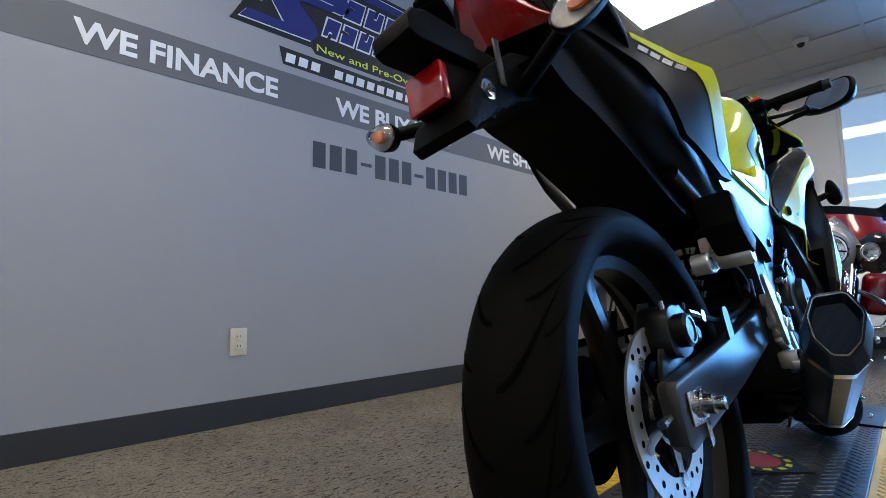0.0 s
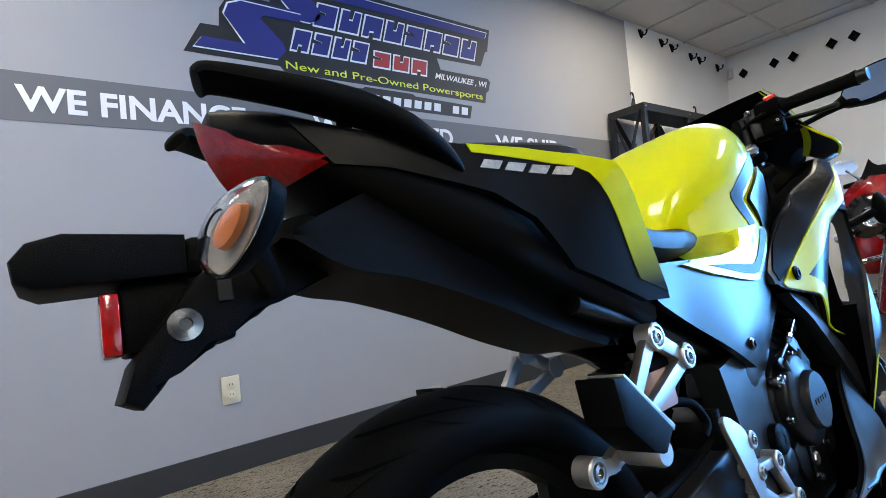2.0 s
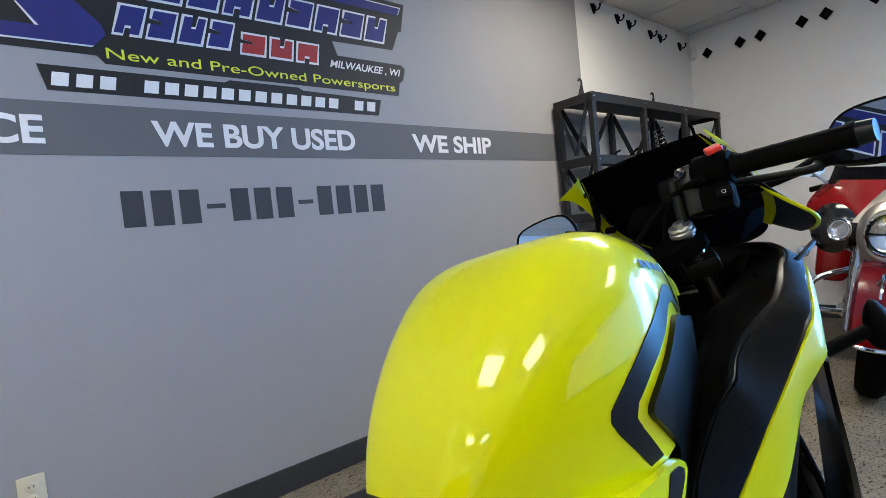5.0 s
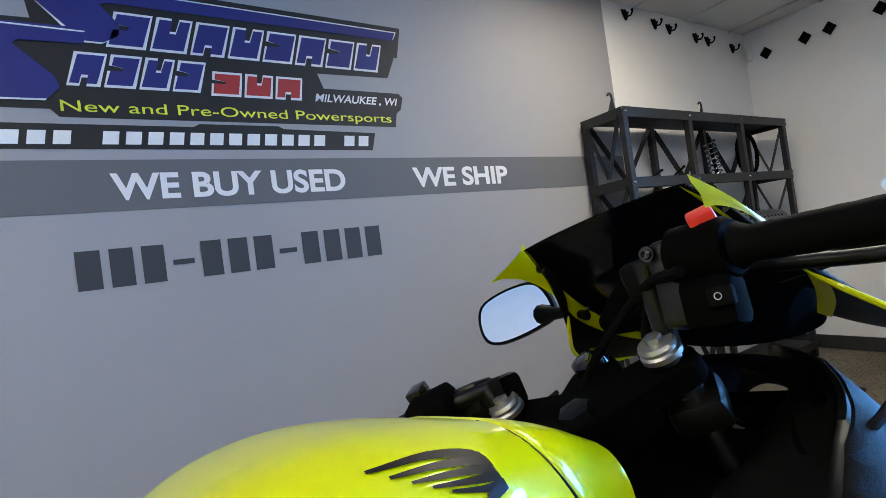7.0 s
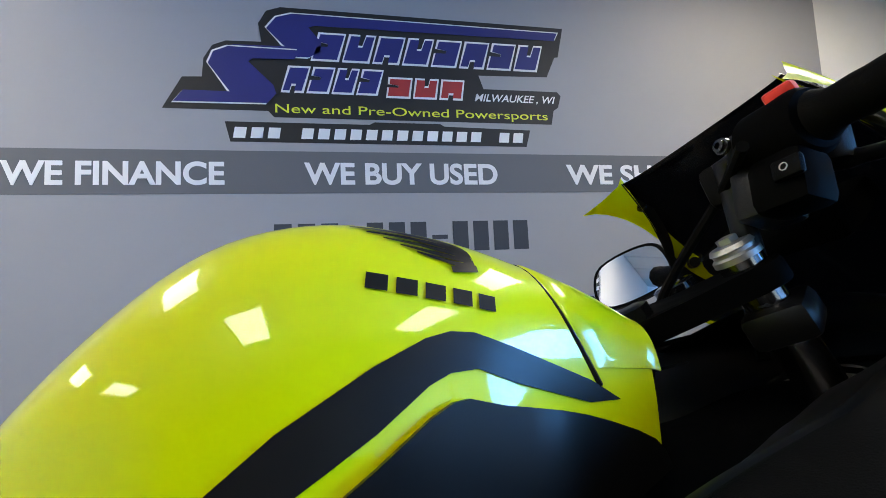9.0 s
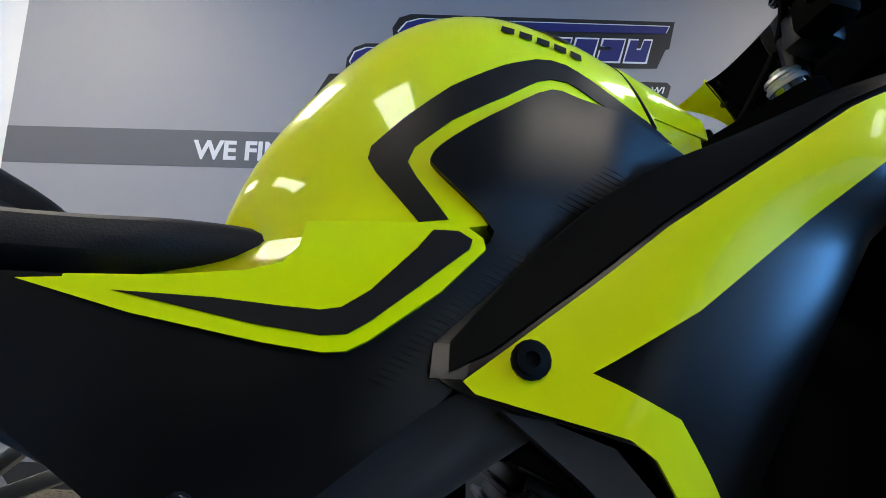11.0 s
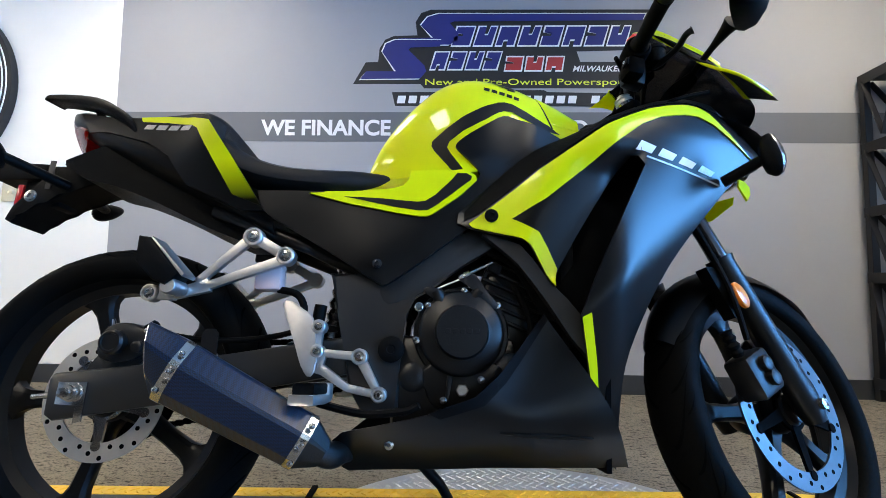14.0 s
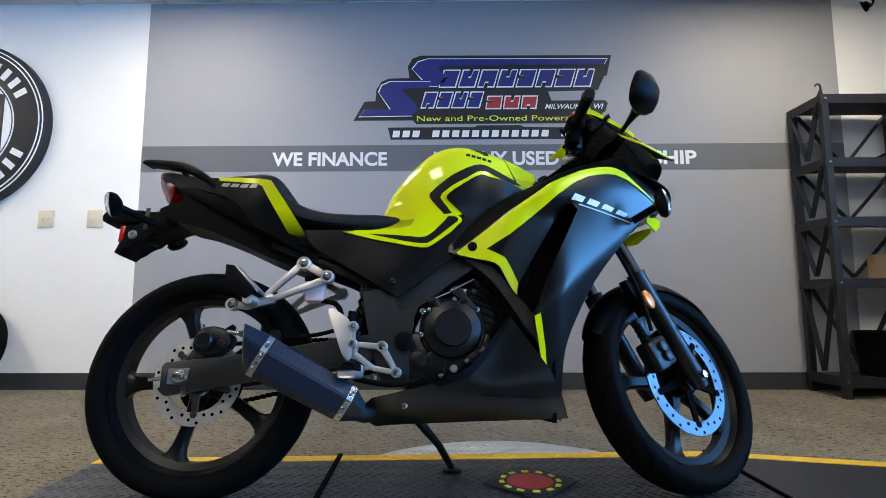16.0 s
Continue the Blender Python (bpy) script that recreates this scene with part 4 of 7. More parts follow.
TAIL_BAND = [(0.042, 0.852), (0.110, 0.844), (0.172, 0.832), (0.211, 0.816), (0.257, 0.748), (0.316, 0.655), (0.258, 0.678), (0.192, 0.790), (0.182, 0.807), (0.166, 0.818), (0.110, 0.831), (0.046, 0.842)]
for s in (-1, 1):
    tc_ = bpart("tail_cowl", panel(TAIL, tail_f, 0.010, s, 0.02), M["tail_black"], label="matte black tail cowl with a lime edge")
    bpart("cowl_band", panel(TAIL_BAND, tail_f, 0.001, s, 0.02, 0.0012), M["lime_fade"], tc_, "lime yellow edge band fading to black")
    for k in range(4):
        x, z = 0.052 + k * 0.0290, 0.829 - k * 0.0045
        bpart("badge_bar", panel([(x, z - 0.0045), (x + 0.022, z - 0.0078), (x + 0.029, z + 0.0012), (x + 0.007, z + 0.0042)], tail_f, 0.0008, s, 0.02, 0.0012), M["lamp_silver"], tc_, "silver slanted badge bar")
# tail spine, undertail and plate holder
bpart("tail_body", cushion(-0.182, 0.33, soft([(-0.182, 0.918), (-0.12, 0.908), (-0.05, 0.886), (0.05, 0.856), (0.15, 0.825), (0.22, 0.77), (0.33, 0.68)]), soft([(-0.182, 0.020), (-0.16, 0.045), (-0.12, 0.068), (-0.05, 0.094), (0.1, 0.120), (0.33, 0.12)]), soft([(-0.182, 0.895), (-0.15, 0.862), (-0.12, 0.845), (-0.05, 0.80), (0.10, 0.72), (0.33, 0.60)]), e=3.0), M["tail_black"])
UNDER = [(-0.145, 0.775), (-0.093, 0.800), (-0.010, 0.832), (0.060, 0.826), (0.130, 0.735), (0.261, 0.684), (0.330, 0.650), (0.300, 0.600), (0.269, 0.602), (0.180, 0.636), (0.078, 0.684), (-0.020, 0.722), (-0.090, 0.740)]
bpart("undertail", prism(B(), smooth2(UNDER, 4, (0, 7)), -0.072, 0.072, 0.012), M["tex_black"], label="textured black undertail")
PLATE = [(-0.262, 0.690), (-0.212, 0.752), (-0.150, 0.796), (-0.110, 0.806), (-0.060, 0.800), (-0.085, 0.742), (-0.150, 0.726), (-0.165, 0.712), (-0.195, 0.703), (-0.205, 0.690), (-0.235, 0.680), (-0.246, 0.664), (-0.258, 0.652), (-0.272, 0.660)]
holder = bpart("plate_holder", prism(B(), PLATE, -0.034, 0.062, 0.006), M["tex_black"], label="black number plate bracket")
bpart("plate_lamp", prism(B(), [(-0.330, 0.760), (-0.332, 0.776), (-0.322, 0.790), (-0.300, 0.797), (-0.215, 0.793), (-0.215, 0.757), (-0.318, 0.753)], -0.022, 0.042, 0.004), M["tex_black"], holder, "black plate lamp housing")
bpart("rear_reflector", box(B(), (-0.280, -0.012, 0.697), (-0.266, 0.048, 0.748), 0.003), M["red_reflector"], holder, "red rear reflector")
bpart("reflector_mount", box(B(), (-0.2655, -0.010, 0.697), (-0.18, 0.046, 0.756), 0.004), M["tex_black"], holder)
bpart("lamp_arm", box(B(), (-0.216, -0.016, 0.757), (-0.120, 0.036, 0.793), 0.008), M["tex_black"], holder)
bpart("bracket_strap", box(B(), (-0.198, -0.0375, 0.728), (-0.186, -0.0345, 0.794), 0.001, m=Matrix.Identity(4)), M["shelf"], holder, "grey steel strap")
bpart("bracket_bolt", bolt(B(), (-0.225, -0.0345, 0.712), 0.010, 0.004, (0, -1, 0)), M["steel"], holder, "bright slotted bolt")
# tail light: a wedge lens, wide above and pointed below
tl, rows = B(), []
for v in np.linspace(-1, 1, 17):
    u = abs(v)
    t_, b_ = Vector((-0.194 + 0.098 * u ** 1.5, 0.080 * v, 0.912 - 0.064 * u ** 1.1)), Vector((-0.156 + 0.060 * u, 0.080 * v, 0.820 + 0.022 * u))
    rows.append([tl.verts.new(t_ + (b_ - t_) * k / 6 + Vector((-0.008 * math.sin(math.pi * k / 6), 0, 0))) for k in range(7)])
for a, b in zip(rows, rows[1:]):
    for k in range(6):
        tl.faces.new((a[k], a[k + 1], b[k + 1], b[k]))
bmesh.ops.solidify(tl, geom=tl.faces[:], thickness=-0.006)
bpart("tail_light", tl, M["red_reflector"], label="red wedge-shaped tail light")
# grab rail: a flat moulded bar round the tail
rail = [(0.034, -0.118, 0.822), (0.015, -0.115, 0.843), (-0.020, -0.108, 0.869), (-0.058, -0.098, 0.890), (-0.110, -0.086, 0.906), (-0.165, -0.070, 0.919), (-0.195, -0.040, 0.936), (-0.200, 0, 0.938)]
rail = spline(rail[:6] + [(-0.192, -0.062, 0.923), (-0.199, -0.060, 0.917)], 5)
n = len(rail)
for s in (-1, 1):
    bm, rs = B(), []
    for i, p in enumerate(rail):
        d = (rail[min(i + 1, n - 1)] - rail[max(i - 1, 0)]).normalized()
        side = d.cross(Vector((0, 0, 1))).normalized()
        up = side.cross(d)
        t = i / (n - 1)
        wd, th_ = 0.005 + 0.017 * min(1, t * 3.5), float(np.interp(t, [0, 0.2, 0.45, 0.75, 0.95, 1], [0.003, 0.011, 0.014, 0.009, 0.007, 0.004]))
        rs.append([bm.verts.new((p + side * wd * math.copysign(abs(math.cos(a)) ** 0.6, math.cos(a)) + up * th_ * math.copysign(abs(math.sin(a)) ** 0.7, math.sin(a))) * Vector((1, -s, 1))) for a in (2 * math.pi * k / 14 for k in range(14))])
    for a, b in zip(rs, rs[1:]):
        ring_faces(bm, a, b)
    bm.faces.new(rs[0])
    bm.faces.new(rs[-1])
    bpart("grab_rail", bm, M["tex_black"], label="black blade-shaped grab rail")
for s in (-1, 1):
    bpart("rail_bracket", tube(B(), [(-0.072, s * 0.075, 0.872), (-0.078, s * 0.092, 0.892)], 0.008, 8), M["dark"])


def indicator(p, d, stalk, roll=0, name="turn_signal", sc=1.0):
    """A turn signal: stalk, dark shell and clear lens over an amber bulb; d: the way the lens faces."""
    t = bpart(name, tube(B(), [stalk, p], [0.011, 0.010], 10), M["tex_black"], label="turn signal with a clear lens")
    m = Matrix.Translation(p) @ Vector(d).normalized().to_track_quat("Z", "Y").to_matrix().to_4x4() @ Matrix.Rotation(radians(roll), 4, "Z") @ Matrix.Diagonal((0.88 * sc, 1.85 * sc, 0.95 * sc, 1))
    def tear(bm):
        for v in bm.verts:
            v.co.x *= 1 - 0.30 * v.co.y / 0.028
        bmesh.ops.transform(bm, matrix=m, verts=bm.verts)
        return bm
    bpart("shell", tear(lathe(B(), [(0.004, -0.026), (0.016, -0.022), (0.025, -0.013), (0.028, 0.0), (0.028, 0.004)], 24, axis="Z")), M["tex_black"], t)
    bpart("lens", tear(lathe(B(), [(0.0275, 0.0045), (0.026, 0.012), (0.019, 0.020), (0.008, 0.024), (0.007, 0.0225), (0.018, 0.0185), (0.0245, 0.0112), (0.026, 0.0045)], 24, axis="Z", closed=True)), M["clear_lens"], t, "ribbed clear lens")
    bpart("bulb", tear(lathe(B(), [(0.006, 0.0055), (0.013, 0.007), (0.012, 0.013), (0.004, 0.016)], 16, axis="Z")), M["amber"], t, "amber bulb")
    bpart("reflector", tear(lathe(B(), [(0.0255, 0.0042), (0.0250, 0.0062), (0.016, 0.0048), (0.003, 0.0046)], 24, axis="Z")), M["lamp_silver"], t, "silvered lamp reflector")
    return t


indicator((-0.208, -0.163, 0.755), (-1, -0.30, 0.06), (-0.150, -0.035, 0.735), -64, sc=0.84)
indicator((-0.208, 0.180, 0.750), (-1, 0.20, 0.06), (-0.150, 0.035, 0.735), 64, sc=0.84)
indicator((1.282, -0.232, 0.738), (1, -0.10, 0.10), (1.225, -0.165, 0.712), sc=0.8)
indicator((1.282, 0.232, 0.738), (1, 0.10, 0.10), (1.225, 0.165, 0.712), sc=0.8)

# ---- fairing ----
fair_a = soft([(0.68, 0.148), (0.76, 0.164), (0.84, 0.188), (0.92, 0.208), (0.97, 0.219), (1.00, 0.2175), (1.06, 0.203), (1.13, 0.184), (1.21, 0.159), (1.29, 0.129), (1.36, 0.095), (1.40, 0.050)])
fair_top = soft([(0.68, 0.628), (0.727, 0.652), (0.842, 0.729), (0.969, 0.805), (1.065, 0.847), (1.15, 0.866), (1.22, 0.855), (1.32, 0.800), (1.40, 0.770)])


duct_edge = curve([(0.490, 0.862), (0.530, 0.874), (0.575, 0.900), (0.630, 0.935), (0.703, 0.985), (0.748, 1.026), (0.76, 1.03)])


def fair_f(x, z):
    slope = 0.45 + 1.45 * min(max((x - 0.84) / 0.13, 0), 1) - 1.3 * min(max((x - 1.02) / 0.22, 0), 1)
    u = min(max((x - 0.92) / 0.26, 0), 1)
    flare = 0.15 * u * u * (3 - 2 * u) * min(z - 0.70, 0.10)
    gap = duct_edge(z) - x
    if -0.004 < gap < 0.13 and 0.49 < z < 0.76:
        flare -= 0.040 * (1 - max(gap, 0) / 0.13) ** 1.5 * min(1, (0.76 - z) / 0.035) * min(1, (z - 0.49) / 0.03)
    return fair_a(x) + flare - 0.36 * ramp(0.470 + (x - 0.93) * 0.765 - z, 0.002) - slope * ramp(z - fair_top(x), 0.006)


FAIR = [(0.691, 0.628), (0.693, 0.652), (0.748, 0.702), (0.807, 0.752), (0.869, 0.786), (0.940, 0.814), (0.982, 0.830), (1.081, 0.868), (1.169, 0.888), (1.260, 0.900), (1.340, 0.900), (1.390, 0.868), (1.385, 0.815), (1.345, 0.765), (1.270, 0.728), (1.190, 0.650), (1.100, 0.550), (1.035, 0.450), (0.997, 0.368), (0.988, 0.280), (0.987, 0.190),
        (0.936, 0.249), (0.922, 0.350), (0.905, 0.453), (0.952, 0.555), (1.047, 0.727), (1.026, 0.748), (0.985, 0.703), (0.935, 0.630), (0.900, 0.575), (0.875, 0.532), (0.866, 0.502), (0.822, 0.578), (0.807, 0.589), (0.716, 0.614)]
FAIR_LIME = [(0.709, 0.624), (0.727, 0.637), (0.842, 0.721), (0.969, 0.798), (1.065, 0.840), (1.110, 0.852), (1.150, 0.860), (1.180, 0.861), (1.210, 0.853), (1.318, 0.775), (1.216, 0.830), (1.180, 0.839), (1.146, 0.837), (1.090, 0.825), (1.047, 0.806), (0.990, 0.765), (0.855, 0.666), (0.787, 0.629), (0.838, 0.603), (0.855, 0.575), (0.875, 0.538), (0.867, 0.504), (0.822, 0.580), (0.807, 0.591), (0.717, 0.616)]
SHOULDER = [(0.700, 0.630), (0.701, 0.650), (0.748, 0.7015), (0.807, 0.7515), (0.869, 0.7855), (0.940, 0.8135), (0.982, 0.8295), (1.081, 0.8675), (1.169, 0.8875), (1.250, 0.898), (1.250, 0.868), (1.210, 0.862), (1.180, 0.8675), (1.150, 0.866), (1.110, 0.858), (1.065, 0.846), (0.969, 0.804), (0.842, 0.727), (0.727, 0.643)]
LIME_LOW = [(0.905, 0.446), (0.922, 0.454), (0.936, 0.371), (0.947, 0.265), (0.938, 0.300), (0.926, 0.340)]
BELLY = [(0.448, 0.217), (0.495, 0.254), (0.643, 0.286), (0.718, 0.313), (0.757, 0.346), (0.8462, 0.456), (0.8559, 0.442), (0.9376, 0.329), (0.972, 0.267), (0.9989, 0.2), (0.8688, 0.197), (0.59, 0.19), (0.5, 0.184)]
belly_f = field([(0.446, 0.214, 0.105), (0.55, 0.22, 0.135), (0.70, 0.24, 0.155), (0.83, 0.44, 0.158), (0.90, 0.33, 0.168), (0.93, 0.25, 0.160), (0.98, 0.19, 0.116), (0.80, 0.32, 0.165), (0.75, 0.19, 0.104), (0.55, 0.18, 0.090), (0.88, 0.187, 0.112), (0.80, 0.26, 0.168), (0.80, 0.24, 0.155)])
for s in (-1, 1):
    fp = bpart("side_fairing", panel(smooth2(FAIR, 3, (0, 1, 11, 20, 23, 25, 26, 31)), fair_f, 0.006, s, 0.014), M["matte"], label="matte black side fairing with a lime sweep")
    bpart("fairing_sweep", panel(FAIR_LIME, fair_f, 0.003, s, 0.012, 0.0028), M["lime_matte"], fp, "lime yellow angular sweep")
    bpart("inner_edge", panel(SHOULDER, fair_f, 0.003, s, 0.012, 0.0026), M["tex_black"], fp, "textured black cockpit edge")
    bpart("fairing_flash", panel(LIME_LOW, fair_f, 0.001, s, 0.02, 0.0013), M["lime_matte"], fp, "narrow lime flash")
    bpart("fairing_tab", panel([(0.690, 0.650), (0.688, 0.626), (0.711, 0.625), (0.716, 0.646)], lambda x, z: fair_f(x, z) + 0.001, 0.010, s, 0.02), M["frame_satin"], fp, "satin grey tab at the fairing tip")
    bpart("fairing_bolt", bolt(B(), (0.751, s * (fair_f(0.751, 0.637) + 0.005), 0.637), 0.0095, 0.004, (0, s, 0)), M["tex_black"], fp)
    for k in range(4):
        x, z, n = 1.030 + k * 0.046, 0.764 - k * 0.0098, 0.0085 - 0.0008 * k
        bpart("badge_bar", panel([(x, z - n), (x + 0.032, z - n - 0.007), (x + 0.044, z + n - 0.009), (x + 0.012, z + n)], fair_f, 0.0008, s, 0.02, 0.0013), M["lamp_silver"] if k > 2 else M["ink_white"], fp, "white slanted badge bar")
    bpart("badge_line", panel([(1.050, 0.741), (1.220, 0.706), (1.222, 0.709), (1.052, 0.744)], fair_f, 0.0008, s, 0.02, 0.0013), M["lamp_silver"], fp, "thin silver badge line")
    bl = bpart("belly_pan", panel(smooth2(BELLY, 3, (0, 1, 5, 6, 9, 12)), belly_f, 0.006, s, 0.022), M["matte"], label="matte black lower fairing")
    bpart("belly_edge", panel([(0.64, 0.287), (0.718, 0.314), (0.757, 0.347), (0.8462, 0.457), (0.8527, 0.446), (0.772, 0.338), (0.734, 0.3), (0.66, 0.278)], belly_f, 0.003, s, 0.02, 0.002), M["tex_black"], bl)
    tube_ = tube(B(), [(x, s * (belly_f(x, 0.254 - 0.03 * (x - 0.76)) + 0.001), 0.256 - 0.04 * (x - 0.76)) for x in np.linspace(0.76, 0.925, 12)], [0.0015 + 0.003 * math.sin(math.pi * t) for t in np.linspace(0.02, 0.98, 12)], 6)
    bpart("belly_crease", tube_, M["matte"], bl)
    bpart("belly_bolt", bolt(B(), (0.575, s * (belly_f(0.575, 0.235) + 0.001), 0.235), 0.006, 0.004, (0, s, 0)), M["steel"], bl)
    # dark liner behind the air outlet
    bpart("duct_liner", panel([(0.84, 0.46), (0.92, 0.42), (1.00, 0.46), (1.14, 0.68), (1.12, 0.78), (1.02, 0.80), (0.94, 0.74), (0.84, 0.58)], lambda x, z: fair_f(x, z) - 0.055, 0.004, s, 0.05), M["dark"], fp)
    bpart("fairing_strut", panel(smooth2([(0.735, 0.606), (0.8054, 0.585), (0.8559, 0.519), (0.9215, 0.447), (0.9247, 0.38), (0.8946, 0.415), (0.8516, 0.48), (0.8022, 0.546), (0.766, 0.58)], 2, (0, 4, 5)), lambda x, z: 0.150 + 0.10 * max(x - 0.76, 0), 0.022, s, 0.03), M["frame_satin"], label="satin black fairing stay")
bpart("belly_floor", prism(B(), [(0.47, -0.082), (0.75, -0.100), (0.98, -0.110), (0.98, 0.110), (0.75, 0.100), (0.47, 0.082)], 0.200, 0.208, plane="XY"), M["tail_black"])
bpart("front_closing", prism(B(), [(-0.13, 0.19), (0.13, 0.19), (0.17, 0.40), (0.19, 0.55), (-0.19, 0.55), (-0.17, 0.40)], 0.955, 0.965, plane="YZ"), M["dark"])
# nose between the side fairings: a curved bonnet over the headlamp
bm, rows = B(), []
for i in range(13):
    t = i / 12
    x = 1.20 + 0.205 * math.sin(t * math.pi / 2)
    z = 0.915 - 0.075 * t ** 1.6
    w = 0.150 * math.sqrt(max(1 - (t * 0.93) ** 2, 0.01))
    rows.append([bm.verts.new((x - 0.05 * abs(v) ** 3 * (1 - t), w * v, z - 0.040 * v * v)) for v in np.linspace(-1, 1, 17)])
for a, b in zip(rows, rows[1:]):
    for k in range(16):
        bm.faces.new((a[k], a[k + 1], b[k + 1], b[k]))
bmesh.ops.solidify(bm, geom=bm.faces[:], thickness=0.004)
bpart("nose_cowl", bm, M["matte"], label="matte black nose cowl")
head = bpart("headlight", lathe(B(), [(0.012, 0.10), (0.060, 0.085), (0.085, 0.05), (0.092, 0.0), (0.09, -0.06)], 32, axis="X", m=pose(1.285, 0, 0.800) @ Matrix.Diagonal((1, 1.05, 0.50, 1))), M["clear_lens"], label="clear headlight under the nose")
bpart("reflector", lathe(B(), [(0.01, 0.06), (0.05, 0.05), (0.075, 0.0), (0.08, -0.06)], 32, axis="X", m=pose(1.285, 0, 0.800) @ Matrix.Diagonal((1, 1.05, 0.48, 1))), M["lamp_silver"], head)
for s in (-1, 1):
    bpart("chin", panel([(1.285, 0.722), (1.340, 0.712), (1.375, 0.740), (1.378, 0.758), (1.34, 0.755), (1.295, 0.740)], lambda x, z: 0.14 - 1.0 * max(x - 1.27, 0), 0.006, s, 0.02), M["lime_matte"], label="lime chin under the headlight")
# smoked windscreen with lime side trims
SIDE = [(1.345, 0.112, 0.930), (1.295, 0.135, 0.962), (1.245, 0.144, 0.998), (1.198, 0.138, 1.032), (1.158, 0.129, 1.064), (1.124, 0.116, 1.090)]
CREST = [(1.395, 0.895), (1.365, 0.935), (1.315, 0.988), (1.258, 1.034), (1.202, 1.075), (1.156, 1.102)]
side_p, crest_p = spline(SIDE, 4), spline([(x, 0, z) for x, z in CREST], 4)


def screen_point(i, v, lift=0.0):
    a, c = side_p[i], crest_p[i]
    w = math.sin(v * math.pi / 2)
    return Vector((c.x + (a.x - c.x) * v * v, a.y * w, c.z + (a.z - c.z) * (1 - math.cos(v * math.pi / 2)) + lift))


bm, rows = B(), []
for i in range(len(side_p)):
    rows.append([bm.verts.new(screen_point(i, abs(v)) * Vector((1, 1 if v >= 0 else -1, 1))) for v in np.linspace(-1, 1, 25)])
for a, b in zip(rows, rows[1:]):
    for k in range(24):
        bm.faces.new((a[k], a[k + 1], b[k + 1], b[k]))
bmesh.ops.solidify(bm, geom=bm.faces[:], thickness=0.003)
screen = bpart("windscreen", bm, M["smoke"], label="dark smoked windscreen")
for s in (-1, 1):
    bm, rows = B(), []
    for i, p in list(enumerate(side_p))[6:]:
        t = (i - 6) / (len(side_p) - 7)
        wd = 0.006 + 0.026 * t ** 4
        q = Vector((p.x - 0.003 - 0.044 * t ** 5, p.y + 0.010 + 0.022 * t ** 3, p.z - wd))
        rows.append([bm.verts.new((a.x, s * a.y, a.z)) for a in (p + Vector((0.004, 0.003, 0.010)), p + Vector((0, 0.006, 0)), (p + q) / 2 + Vector((0.003, 0.004, 0)), q)])
    for a, b in zip(rows, rows[1:]):
        for k in range(3):
            bm.faces.new((a[k], a[k + 1], b[k + 1], b[k]))
    bmesh.ops.solidify(bm, geom=bm.faces[:], thickness=0.003)
    bpart("screen_trim", bm, M["lime"], screen, "lime trim along the screen edge")
    for i in (8, 16):
        bpart("screen_screw", bolt(B(), screen_point(i, 0.93) * Vector((1, s, 1)) + Vector((-0.004, 0, -0.002)), 0.005, 0.003, (-1, -0.2 * s, 0.2)), M["gloss_black"], screen)
    # black inner cowl that closes the gap between screen and fairing
    low = spline([(1.386, 0.15, 0.900), (1.327, 0.185, 0.905), (1.268, 0.200, 0.925), (1.230, 0.170, 0.965), (1.203, 0.134, 1.015), (1.176, 0.124, 1.060)], 4)
    bm, rows = B(), []
    for a, b in zip(side_p, low):
        rows.append([bm.verts.new(((a + (b - a) * t) + Vector((-0.006, 0, 0)) * math.sin(math.pi * t)) * Vector((1, s, 1))) for t in np.linspace(0, 1, 6)])
    for a, b in zip(rows, rows[1:]):
        for k in range(5):
            bm.faces.new((a[k], a[k + 1], b[k + 1], b[k]))
    bmesh.ops.solidify(bm, geom=bm.faces[:], thickness=0.003)
    ic = bpart("inner_cowl", bm, M["vinyl"], label="black inner cowl beside the instruments")
    bm, rows = B(), []
    for i, (a, b) in enumerate(zip(side_p, low)):
        n = 0.26 + 0.10 * (i / 20) ** 2
        rows.append([bm.verts.new(((a + (b - a) * t) + Vector((-0.0030, -0.0045, 0.001)) + Vector((-0.006, 0, 0)) * math.sin(math.pi * t)) * Vector((1, s, 1))) for t in np.linspace(0, n, 4)])
    for a, b in zip(rows, rows[1:]):
        for k in range(3):
            bm.faces.new((a[k], a[k + 1], b[k + 1], b[k]))
    bmesh.ops.solidify(bm, geom=bm.faces[:], thickness=0.0015)
    bpart("cowl_band", bm, M["lime"], ic, "lime band under the screen")
    bpart("cowl_edge", tube(B(), [p * Vector((1, s, 1)) for p in low[2:15]], [0.001] + [0.0032] * 11 + [0.001], 8), M["lime"], ic, "thin lime lower edge")
    # dished inner panel between the fairing's edge and the fork
    bm, rows = B(), []
    for x, zt in zip(np.linspace(0.80, 1.29, 25), np.interp(np.linspace(0.80, 1.29, 25), [0.748, 0.807, 0.869, 0.940, 0.982, 1.081, 1.169, 1.26, 1.34], [0.702, 0.752, 0.786, 0.814, 0.830, 0.868, 0.888, 0.898, 0.898])):
        yo = fair_f(x, zt) + 0.004
        rows.append([bm.verts.new((x, s * (yo + (0.060 - yo) * t), zt - 0.003 - 0.036 * math.sin(t * math.pi / 2) - 0.06 * max(0, t - 0.6))) for t in np.linspace(0, 1, 9)])
    for a, b in zip(rows, rows[1:]):
        for k in range(8):
            bm.faces.new((a[k], a[k + 1], b[k + 1], b[k]))
    bmesh.ops.solidify(bm, geom=bm.faces[:], thickness=0.003)
